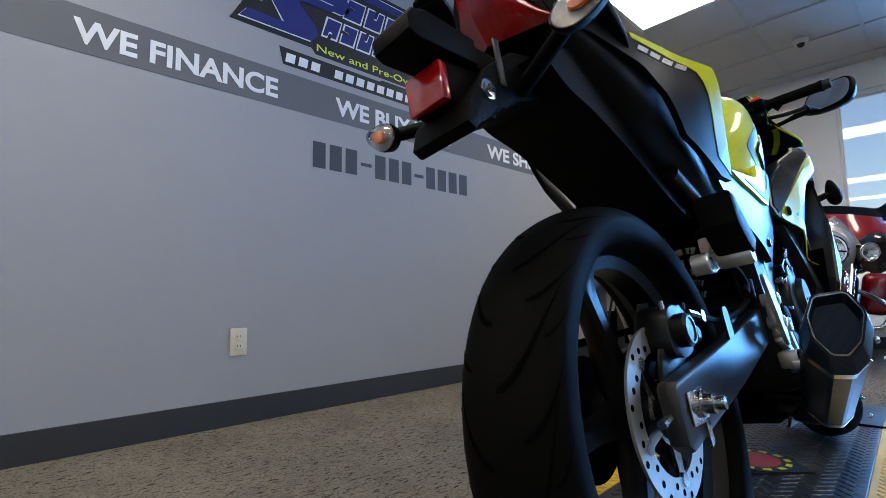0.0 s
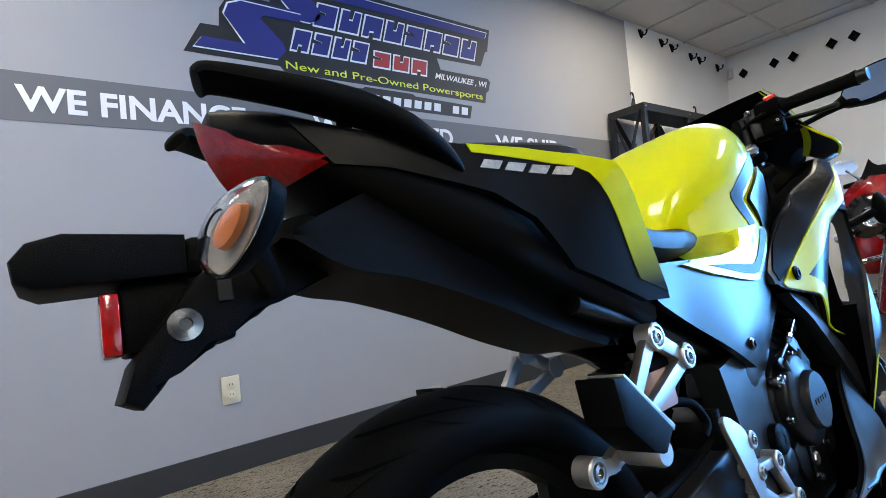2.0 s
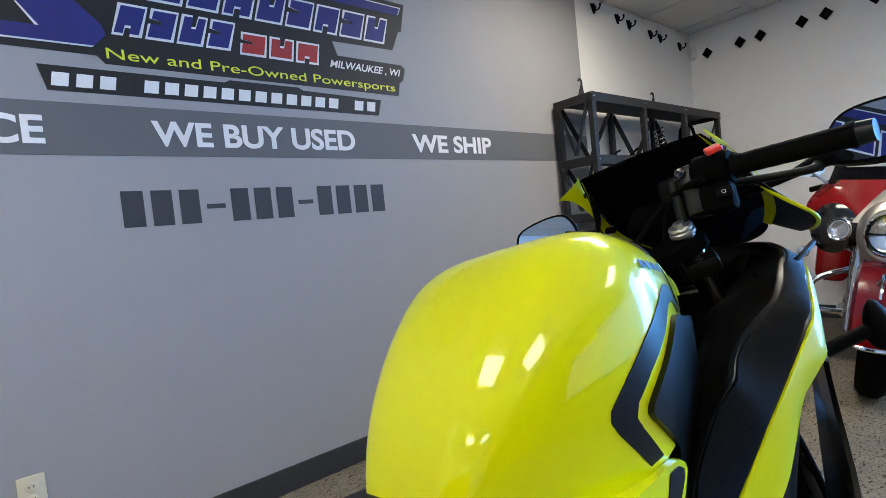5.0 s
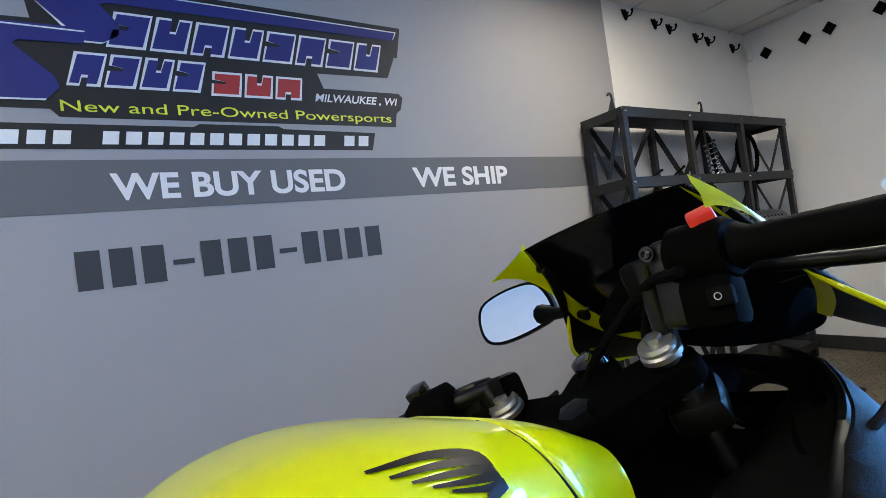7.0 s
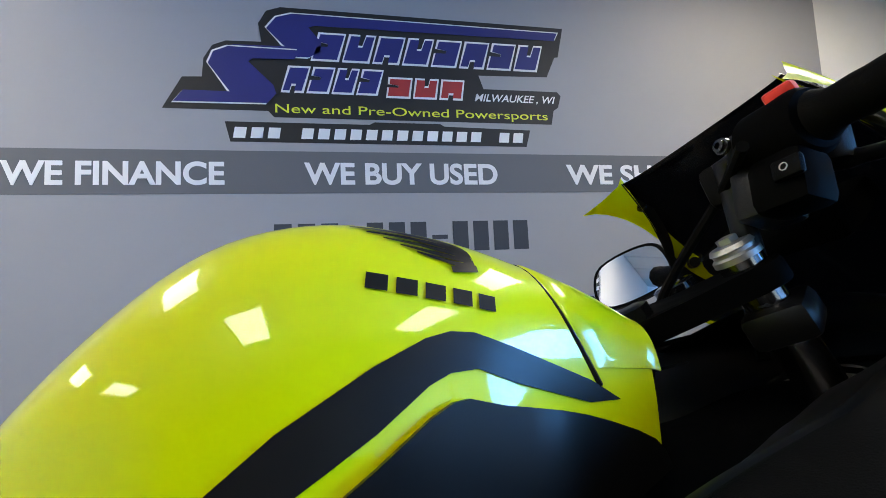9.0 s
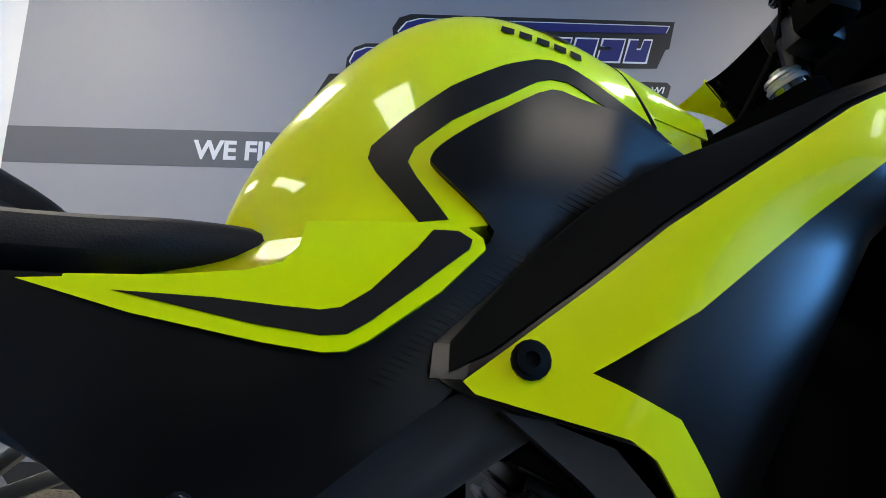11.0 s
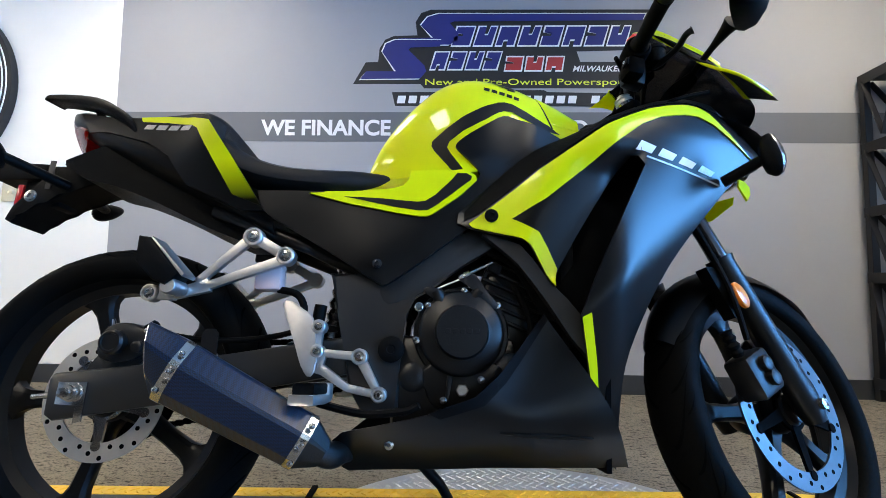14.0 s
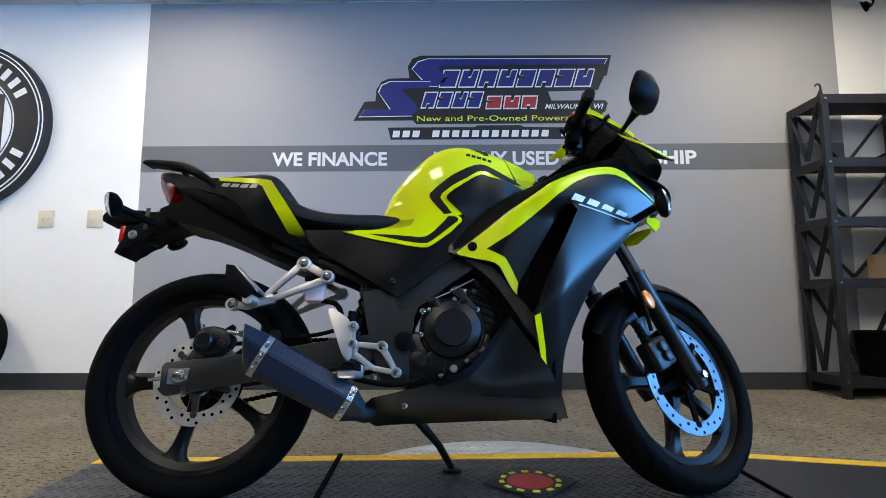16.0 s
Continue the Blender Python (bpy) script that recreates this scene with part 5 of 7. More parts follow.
    ip = bpart("inner_panel", bm, M["frame_satin"], label="satin black inner fairing panel")
    bpart("pocket_rim", tube(B(), spline([(1.17, s * 0.118, 0.858), (1.10, s * 0.150, 0.850), (1.12, s * 0.190, 0.868), (1.20, s * 0.200, 0.885)], 5), 0.004, 6), M["tex_black"], ip)
    # mirrors
    mx, my, mz = (1.228, 0.300, 1.022) if s < 0 else (1.288, 0.338, 1.014)
    mr_ = bpart("mirror", tube(B(), spline([(1.225, s * 0.125, 0.985), (0.5 + mx / 1.685, s * 0.185, 0.993), (mx + 0.012, s * (my - 0.055), mz - 0.014)], 5), [0.007] * 6 + [0.008, 0.010, 0.012, 0.015, 0.018], 10), M["tex_black"], label="black rear-view mirror")
    fm = Matrix.Translation((mx, s * my, mz)) @ Matrix.Rotation(radians(23 if s > 0 else -36), 4, "Z") @ Matrix.Rotation(radians(24 if s < 0 else 4), 4, "Y") @ Matrix.Rotation(radians(-8 * s), 4, "X")
    o = smooth2([(-0.078, -0.028), (-0.030, -0.044), (0.045, -0.046), (0.078, -0.030), (0.080, 0.010), (0.055, 0.040), (-0.020, 0.046), (-0.068, 0.030)], 4)
    o = [(y * s, z) for y, z in o]
    sh = B()
    rr = [[sh.verts.new(fm @ Vector((d, y * k, z * k))) for y, z in o] for d, k in ((-0.006, 1.0), (0.006, 1.02), (0.026, 0.85), (0.040, 0.45), (0.042, 0.05))]
    for a, b in zip(rr, rr[1:]):
        ring_faces(sh, a, b)
    sh.faces.new(rr[0])
    sh.faces.new(rr[-1])
    bpart("mirror_shell", sh, M["tex_black"], mr_)
    gl = B()
    gl.faces.new([gl.verts.new(fm @ Vector((-0.0068, y * 0.92, z * 0.90))) for y, z in o])
    bpart("mirror_glass", gl, M["mirror"], mr_, "silvered mirror glass", smooth=False)

bpart("cockpit_floor", prism(B(), [(0.90, 0.755), (1.05, 0.800), (1.32, 0.850), (1.32, 0.842), (1.05, 0.790), (0.90, 0.745)], -0.11, 0.11), M["dark"], label="black panel under the handlebars")
# ---- frame, engine, swingarm ----
FRAME = [(0.448, 0.535), (0.482, 0.429), (0.493, 0.327), (0.52, 0.281), (0.586, 0.279), (0.587, 0.384), (0.595, 0.454), (0.61, 0.506), (0.664, 0.55), (0.737, 0.608), (0.72, 0.618), (0.698, 0.618), (0.596, 0.564), (0.535, 0.531)]
for s in (-1, 1):
    a, b = sorted((s * 0.075, s * 0.118))
    fr = bpart("frame_plate", prism(B(), FRAME, a, b, 0.008), M["frame_satin"], label="satin black frame plate")
    bpart("frame_spar", prism(B(), smooth2([(0.560, 0.470), (0.630, 0.502), (0.700, 0.552), (0.800, 0.612), (0.880, 0.660), (0.870, 0.705), (0.780, 0.655), (0.690, 0.608), (0.600, 0.552), (0.540, 0.515)], 3), *sorted((s * 0.095, s * 0.1195)), 0.009), M["frame_satin"], fr)
    bpart("pivot_cap", lathe(B(), [(0.0235, 0), (0.0235, 0.011), (0.0205, 0.0135), (0.008, 0.0135), (0.007, 0.0125), (0.003, 0.0125)], 32, axis="Z", m=Matrix.Translation((0.570, s * 0.118, 0.393)) @ Vector((0, s, 0)).to_track_quat("Z", "Y").to_matrix().to_4x4()), M["tex_black"], fr)
    bpart("subframe_tube", tube(B(), [(0.55, s * 0.085, 0.52), (0.40, s * 0.090, 0.590), (0.20, s * 0.085, 0.665)], 0.014, 12), M["engine"], fr)
eng = bpart("engine", box(B(), (0.57, -0.115, 0.24), (0.80, 0.115, 0.42), 0.02), M["engine"], label="black single-cylinder engine")
bpart("cylinder", box(B(), (-0.065, -0.085, 0.0), (0.065, 0.085, 0.20), 0.012, m=pose(0.765, 0, 0.40, 0, 22, 0)), M["engine"], eng)
for k in range(7):
    bpart("cooling_fin", box(B(), (-0.074, -0.094, 0.05 + 0.02 * k), (0.074, 0.094, 0.057 + 0.02 * k), 0.002, m=pose(0.765, 0, 0.40, 0, 22, 0), seg=1), M["engine"], eng)
cy = lambda p, c: lathe(B(), p, 48, axis="Z", m=Matrix.Translation(c) @ Vector((0, -1, 0)).to_track_quat("Z", "Y").to_matrix().to_4x4())
clutch = bpart("clutch_cover", cy([(0.078, -0.03), (0.078, 0.014), (0.076, 0.020), (0.071, 0.024), (0.056, 0.027), (0.049, 0.030), (0.047, 0.040), (0.045, 0.0425), (0.004, 0.043)], (0.697, -0.115, 0.424)), M["engine"], eng, "round black clutch cover")
for k in range(5):
    bpart("embossed_bar", box(B(), (0.668 + k * 0.0128, -0.1590, 0.4205), (0.677 + k * 0.0128, -0.1572, 0.4285), 0.0004, seg=1), M["engine"], clutch, "raised plain bar")
for x, z in ((0.615, 0.410), (0.763, 0.475), (0.732, 0.342), (0.702, 0.501), (0.636, 0.473), (0.665, 0.306)):
    bpart("cover_bolt", bolt(B(), (x, -0.130, z), 0.0048, 0.007), M["steel"], eng, "bright steel bolt")
bpart("case_nut", cy([(0.0085, -0.02), (0.0085, 0.004), (0.0055, 0.006), (0.0050, 0.010), (0.003, 0.010)], (0.619, -0.128, 0.470)), M["steel"], eng, "small steel nut")
for (x, z), (u, v) in (((0.665, 0.472), (0.650, 0.500)), ((0.716, 0.484), (0.732, 0.502))):
    bpart("cover_boss", tube(B(), [(x, -0.122, z), ((x * 2 + u) / 3, -0.128, (z * 2 + v) / 3), (u, -0.130, v)], [0.012, 0.0125, 0.0115], 16), M["engine"], eng)
bpart("clutch_flange", cy([(0.088, -0.03), (0.088, 0.000), (0.085, 0.004), (0.078, 0.004)], (0.697, -0.115, 0.424)), M["engine"], eng)
bpart("lower_casing", prism(B(), smooth2([(0.640, 0.370), (0.760, 0.372), (0.772, 0.340), (0.750, 0.300), (0.690, 0.290), (0.648, 0.296), (0.630, 0.330)], 3), -0.122, -0.09, 0.005), M["engine"], eng)
bpart("casing_rib", prism(B(), [(0.672, 0.350), (0.682, 0.352), (0.674, 0.300), (0.668, 0.300)], -0.127, -0.121, 0.001), M["engine"], eng)
bpart("lower_case", cy([(0.045, -0.02), (0.045, 0.010), (0.038, 0.016), (0.004, 0.017)], (0.790, -0.105, 0.345)), M["engine"], eng)
bpart("oil_cap", cy([(0.026, -0.01), (0.026, 0.010), (0.020, 0.014), (0.004, 0.014)], (0.610, -0.105, 0.345)), M["engine"], eng)
b_ = B()
lathe(b_, [(0.0125, -0.002), (0.0105, 0.002), (0.0095, 0.003)], 6, axis="Z", m=Matrix.Translation((0.699, -0.1225, 0.323)) @ Vector((0, -1, 0)).to_track_quat("Z", "Y").to_matrix().to_4x4())
bpart("emblem", b_, M["alu"], eng, "pale star-shaped casting mark")
bpart("clutch_cable", tube(B(), [(0.637, -0.134, 0.497), (0.666, -0.135, 0.510), (0.695, -0.136, 0.522)], 0.0017, 8), M["alu"], eng, "bright cable end")
for pts in ([(0.62, -0.09, 0.55), (0.70, -0.10, 0.60), (0.80, -0.09, 0.58), (0.86, -0.08, 0.50)], [(0.60, -0.08, 0.45), (0.59, -0.10, 0.52), (0.64, -0.10, 0.57)], [(0.80, -0.10, 0.52), (0.83, -0.11, 0.44), (0.81, -0.10, 0.36)], [(0.75, -0.11, 0.58), (0.80, -0.12, 0.55), (0.85, -0.11, 0.47)]):
    bpart("hose", tube(B(), spline(pts, 5), 0.007, 8), M["rubber"], eng, "black rubber hose")
bpart("clutch_lever", prism(B(), smooth2([(0.628, 0.503), (0.640, 0.507), (0.662, 0.500), (0.664, 0.490), (0.650, 0.486), (0.632, 0.494)], 2), -0.137, -0.131, 0.001), M["engine"], eng, "black clutch release arm")
bpart("lever_plate", prism(B(), smooth2([(0.690, 0.522), (0.700, 0.533), (0.724, 0.530), (0.742, 0.500), (0.764, 0.476), (0.754, 0.466), (0.738, 0.482), (0.716, 0.506)], 2), -0.138, -0.133, 0.001), M["engine"], eng, "black cable bracket plate")
bpart("cable_adjuster", tube(B(), [(0.692, -0.137, 0.523), (0.699, -0.137, 0.527), (0.7, -0.137, 0.5275), (0.718, -0.137, 0.536), (0.755, -0.137, 0.554)], [0.0030, 0.0058, 0.0032, 0.0030, 0.0022], 8), M["steel"], eng, "threaded cable adjuster")
bpart("lock_nut", tube(B(), [(0.703, -0.137, 0.529), (0.712, -0.137, 0.5335)], 0.0058, 6), M["steel"], eng)
bpart("sensor_plug", box(B(), (-0.012, -0.008, -0.010), (0.012, 0.008, 0.010), 0.003, m=pose(0.760, -0.125, 0.545, 0, 30, 0)), M["tex_black"], eng)
bpart("throttle_body", box(B(), (0.60, -0.07, 0.53), (0.72, 0.07, 0.64), 0.01), M["dark"], eng)
bpart("radiator", box(B(), (0.885, -0.14, 0.40), (0.915, 0.14, 0.66), 0.004, m=None), M["tex_black"], label="black radiator behind the fairing")
b_ = B()
box(b_, (0.60, -0.085, 0.57), (0.90, 0.085, 0.74), 0.02)
bpart("air_box", b_, M["dark"])
# swingarm
for s in (-1, 1):
    a, b = sorted((s * 0.074, s * 0.100))
    sw = bpart("swingarm", prism(B(), [(-0.052, 0.335), (-0.045, 0.345), (0.20, 0.372), (0.56, 0.430), (0.60, 0.420), (0.58, 0.365), (0.24, 0.305), (-0.035, 0.262), (-0.05, 0.272)], a, b, 0.006), M["frame_satin"], label="satin black box-section swingarm")
    if s < 0:
        bpart("axle_plate", prism(B(), [(-0.030, 0.290), (-0.030, 0.330), (0.022, 0.330), (0.022, 0.262), (0.008, 0.258), (0.008, 0.290)], -0.104, -0.100, 0.001), M["steel"], sw)
        bpart("axle_nut", cy([(0.0165, 0), (0.0165, 0.006), (0.0125, 0.007), (0.0125, 0.018), (0.008, 0.019), (0.008, 0.030), (0.004, 0.031)], (0.0, -0.104, 0.312)), M["steel"], sw, "bright axle nut")
        bpart("chain_adjuster", tube(B(), [(-0.085, -0.086, 0.303), (-0.045, -0.086, 0.306)], 0.0055, 8), M["steel"], sw)
bpart("swingarm_bridge", box(B(), (0.36, -0.075, 0.355), (0.46, 0.075, 0.41), 0.012), M["engine"])
cal = bpart("rear_caliper", prism(B(), smooth2([(0.020, 0.372), (0.012, 0.402), (0.026, 0.432), (0.060, 0.440), (0.098, 0.428), (0.112, 0.402), (0.098, 0.378), (0.060, 0.366)], 3), -0.085, -0.036, 0.006), M["engine"], label="black rear brake caliper")
bpart("piston_boss", cy([(0.023, -0.010), (0.023, 0.014), (0.019, 0.018), (0.016, 0.018), (0.015, 0.016), (0.004, 0.016)], (0.046, -0.085, 0.402)), M["engine"], cal)
bpart("slide_pin", cy([(0.011, -0.01), (0.011, 0.010), (0.008, 0.012), (0.004, 0.012)], (0.092, -0.085, 0.394)), M["engine"], cal)
bpart("slide_boot", tube(B(), [(0.088, -0.070, 0.412), (0.100, -0.072, 0.428), (0.112, -0.074, 0.440)], [0.010, 0.012, 0.008], 12), M["rubber"], cal)
bpart("bleed_nipple", tube(B(), [(0.034, -0.075, 0.428), (0.030, -0.077, 0.446)], [0.005, 0.003], 8), M["steel"], cal, "bright bleed nipple")
bpart("caliper_bracket", prism(B(), smooth2([(-0.01, 0.325), (0.04, 0.332), (0.10, 0.372), (0.12, 0.405), (0.09, 0.42), (0.01, 0.38)], 3), -0.072, -0.064, 0.002), M["engine"], cal)
b_ = B()
tube(b_, [(0.10, -0.085, 0.425), (0.14, -0.088, 0.418)], 0.006, 8)
lathe(b_, [(0.009, -0.006), (0.009, 0.006)], 12, (0.142, -0.088, 0.418))
bpart("brake_line_clip", b_, M["steel"], cal)
bpart("brake_line", tube(B(), spline([(0.10, -0.085, 0.425), (0.22, -0.090, 0.408), (0.34, -0.092, 0.415), (0.43, -0.10, 0.44)], 6), 0.0055, 8), M["rubber"], cal)
bpart("line_tab", prism(B(), [(0.215, 0.375), (0.245, 0.375), (0.245, 0.420), (0.238, 0.428), (0.222, 0.428), (0.215, 0.420)], -0.102, -0.098), M["engine"])
# chain and rear sprocket on the left
bpart("rear_sprocket", lathe(B(), [(0.090, 0.055), (0.090, 0.060), (0.04, 0.060), (0.04, 0.055)], 40, (0.014, 0, 0.297), closed=True), M["dark"])
for z0, z1 in ((0.404, 0.425), (0.224, 0.345)):
    ch = B()
    for k in range(36):
        x = 0.56 * k / 36
        z = z0 + (z1 - z0) * x / 0.56
        box(ch, (x, 0.052, z - 0.006), (x + 0.0157, 0.064, z + 0.006), 0.002, seg=1)
    tagged(bpart("drive_chain", ch, M["dark"], label="dark drive chain"), kind="stuff")
bpart("shock", lathe(B(), [(0.030 if k % 2 else 0.024, 0.012 * k) for k in range(18)], 24, axis="Z", m=pose(0.43, 0, 0.36, 0, 10, 0)), M["fork_steel"])

# ---- pegs, levers, brake reservoir ----
def bar2(bm, p, q, w0, w1, y0, y1, bevel=0.003):
    """A flat tapered arm of a casting between two points of the side view."""
    p, q = Vector((*p, 0)), Vector((*q, 0))
    d = (q - p).normalized()
    n = Vector((-d.y, d.x, 0))
    o = [p - n * w0 / 2, q - n * w1 / 2, q + n * w1 / 2, p + n * w0 / 2]
    return prism(bm, [(v.x, v.y) for v in o], y0, y1, bevel)


def boss(bm, p, r, y0, y1, s):
    """A round bolt boss with a rim and a recessed face."""
    m = Matrix.Translation((p[0], 0, p[1])) @ Vector((0, s, 0)).to_track_quat("Z", "Y").to_matrix().to_4x4()
    return lathe(bm, [(r, y0), (r, y1 - 0.002), (r - 0.002, y1), (r - 0.005, y1), (r - 0.006, y1 - 0.004), (0.004, y1 - 0.004)], 28, axis="Z", m=m)


for s in (-1, 1):
    lim = lambda a, b: sorted((s * a, s * b))
    arms = []
    for p, q, w0, w1 in (((0.298, 0.602), (0.363, 0.565), 0.022, 0.020), ((0.292, 0.600), (0.200, 0.512), 0.020, 0.015), ((0.358, 0.558), (0.210, 0.502), 0.020, 0.016), ((0.225, 0.508), (0.150, 0.486), 0.026, 0.018), ((0.165, 0.486), (0.119, 0.491), 0.016, 0.022)):
        arms.append(bar2(B(), p, q, w0, w1, *lim(0.110, 0.124)))
    for p, r in (((0.298, 0.602), 0.0185), ((0.363, 0.565), 0.0175), ((0.119, 0.491), 0.016)):
        arms.append(boss(B(), p, r, 0.106, 0.130, s))
    ph = bpart("pillion_bracket", arms[0], M["alu"], label="satin aluminium pillion footrest bracket")
    for k, b_ in enumerate(arms[1:]):
        bpart("bracket_arm" if k < 4 else "bracket_boss", b_, M["alu"], ph)
    for x, z in ((0.298, 0.602), (0.363, 0.565), (0.119, 0.491)):
        bpart("bracket_bolt", bolt(B(), (x, s * 0.126, z), 0.0085, 0.005, (0, s, 0)), M["steel"], ph)
    fold = bpart("folded_peg", prism(B(), [(0.196, 0.517), (0.134, 0.584), (0.113, 0.587), (0.114, 0.540), (0.150, 0.505), (0.172, 0.497)], *lim(0.128, 0.180), 0.006), M["tex_black"], ph, "folded black rubber peg")
    bpart("peg_edge", bar2(B(), (0.202, 0.515), (0.136, 0.585), 0.007, 0.003, *lim(0.130, 0.176), 0.001), M["alu"], fold, "thin silver peg edge")
    bpart("peg_pivot", lathe(B(), [(0.013, -0.024), (0.015, -0.020), (0.015, 0.020), (0.013, 0.024)], 20, (0.176, s * 0.150, 0.497)), M["alu"], ph)
    HEEL = [(0.372, 0.472), (0.386, 0.477), (0.404, 0.466), (0.428, 0.448), (0.434, 0.425), (0.440, 0.370), (0.436, 0.348), (0.426, 0.344), (0.414, 0.362), (0.400, 0.400), (0.384, 0.440)]
    rh = bpart("rider_footrest_plate", prism(B(), smooth2(HEEL, 2), *lim(0.136, 0.143), 0.002), M["alu"], label="satin aluminium heel guard and footrest plate")
    for p, q, w0, w1 in (((0.438, 0.432), (0.436, 0.388), 0.018, 0.018), ((0.436, 0.386), (0.518, 0.379), 0.014, 0.016), ((0.514, 0.380), (0.552, 0.314), 0.019, 0.014), ((0.426, 0.372), (0.500, 0.322), 0.020, 0.013), ((0.495, 0.325), (0.552, 0.314), 0.014, 0.014), ((0.446, 0.388), (0.436, 0.350), 0.022, 0.024)):
        bpart("footrest_arm", bar2(B(), p, q, w0, w1, *lim(0.120, 0.135)), M["alu"], rh)
    for p, r in (((0.440, 0.431), 0.0125), ((0.440, 0.388), 0.0115), ((0.515, 0.379), 0.0145), ((0.552, 0.314), 0.0135)):
        bpart("bolt_boss", boss(B(), p, r, 0.116, 0.1455 if p[0] < 0.45 else 0.140, s), M["alu"], rh)
    for x, z, y in ((0.440, 0.431, 0.142), (0.440, 0.388, 0.142), (0.515, 0.379, 0.136), (0.552, 0.314, 0.136)):
        bpart("plate_bolt", bolt(B(), (x, s * y, z), 0.0062, 0.005, (0, s, 0)), M["steel"], rh)
    pg = bpart("footpeg", prism(B(), smooth2([(0.418, s * 0.138), (0.470, s * 0.138), (0.466, s * 0.222), (0.456, s * 0.230), (0.428, s * 0.228), (0.420, s * 0.220)], 2), 0.300, 0.316, 0.004, plane="XY"), M["alu"], label="aluminium rider footpeg with a black rubber top")
    bpart("peg_rubber", prism(B(), smooth2([(0.422, s * 0.150), (0.466, s * 0.150), (0.462, s * 0.214), (0.455, s * 0.219), (0.430, s * 0.218), (0.424, s * 0.213)], 2), 0.315, 0.334, 0.005, plane="XY"), M["rubber"], pg, "black rubber pad")
    bpart("peg_mount", box(B(), (0.425, -0.018, -0.016), (0.47, 0.018, 0.016), 0.006, m=pose(0, s * 0.135, 0.318)), M["alu"], pg)
bpart("brake_pedal", tube(B(), spline([(0.45, -0.145, 0.300), (0.53, -0.165, 0.285), (0.60, -0.175, 0.290), (0.625, -0.180, 0.300)], 4), 0.007, 8), M["tex_black"])
res = bpart("brake_reservoir", box(B(), (0.300, -0.105, 0.503), (0.352, -0.070, 0.560), 0.006), M["fluid"], label="milky pink brake fluid reservoir")
bpart("reservoir_cap", box(B(), (0.298, -0.107, 0.556), (0.350, -0.068, 0.572), 0.004), M["tex_black"], res)
bpart("reservoir_hose", tube(B(), spline([(0.345, -0.090, 0.506), (0.385, -0.100, 0.495), (0.402, -0.105, 0.465), (0.385, -0.105, 0.450)], 5), 0.007, 10), M["rubber"], res)
bpart("brake_cylinder", tube(B(), [(0.425, -0.100, 0.420), (0.432, -0.100, 0.475)], 0.012, 12), M["tex_black"])

# ---- exhaust ----
A0, A1 = Vector((0.440, -0.170, 0.238)), Vector((0.233, -0.230, 0.354))
ax = (A1 - A0).normalized()
up = Vector((0, 0, 1))
sd = ax.cross(up).normalized()
up = sd.cross(ax).normalized()
HEX = [(-0.048, 0.014), (-0.030, 0.050), (0.022, 0.050), (0.040, 0.020), (0.040, -0.015), (0.020, -0.046), (-0.006, -0.050), (-0.030, -0.030)]


CHAMFERED = [(a[0] + (b[0] - a[0]) * t, a[1] + (b[1] - a[1]) * t) for a, b in zip(HEX, HEX[1:] + HEX[:1]) for t in (0.10, 0.90)]


def muffler_section(bm, t, k, shift=0.0, slant=0.0):
    c = A0 + (A1 - A0) * t + up * shift
    return [bm.verts.new(c + sd * x * k + up * z * k + ax * z * k * slant) for x, z in CHAMFERED]


def muffler_piece(name, stations, m, parent=None, label="", capped=True):
    bm = B()
    rs = [muffler_section(bm, *q) for q in stations]
    for a, b in zip(rs, rs[1:]):
        ring_faces(bm, a, b)
    if capped:
        bm.faces.new(rs[0])
        bm.faces.new(rs[-1])
    return bpart(name, bm, m, parent, label, angle=16)


can = muffler_piece("muffler", [(0.0, 0.84), (0.02, 0.888), (0.98, 1.0)], M["carbon"], label="carbon-look silencer with steel bands")
muffler_piece("end_cap", [(0.98, 1.005), (1.00, 1.0, 0.0, 0.1), (1.15, 0.80, 0.006, 0.6), (1.157, 0.70, 0.006, 0.6), (1.09, 0.62, 0.006, 0.6)], M["carbon"], can, "carbon-look end cap with an open outlet")
muffler_piece("outlet", [(1.075, 0.61, 0.006, 0.6), (1.085, 0.61, 0.006, 0.6)], M["dark"], can)
muffler_piece("outlet_rim", [(1.150, 0.745, 0.006, 0.6), (1.160, 0.735, 0.006, 0.6), (1.161, 0.705, 0.006, 0.6), (1.150, 0.695, 0.006, 0.6)], M["steel"], can, "thin bright outlet rim", False)
for t in (0.035, 0.955):
    bd = muffler_piece("steel_band", [(t - 0.03, 0.898 + 0.113 * t), (t + 0.03, 0.903 + 0.113 * t)], M["steel"], can, "bright steel band", False)
    c = A0 + (A1 - A0) * t
    for z in (0.03, 0.0, -0.03):
        bpart("rivet", bolt(B(), c + sd * (0.047 if sd.y < 0 else -0.047) + up * z, 0.0035, 0.003, (0, -1, 0)), M["steel"], bd)
muffler_piece("inlet_cone", [(-0.14, 0.45), (0.0, 0.84)], M["engine"], can, "dark inlet cone")
bpart("link_pipe", tube(B(), spline([A0 - ax * 0.02, A0 - ax * 0.045 + Vector((0, 0.02, 0)), (0.50, -0.10, 0.222), (0.58, -0.05, 0.22)], 5), 0.022, 16), M["engine"], can, "dark link pipe")

# ---- side stand ----
stand = bpart("side_stand", tube(B(), [(0.60, 0.105, 0.19), (0.665, 0.150, 0.115), (0.705, 0.195, 0.045)], [0.014, 0.011, 0.010], 12), M["engine"], label="black side stand resting on the deck")
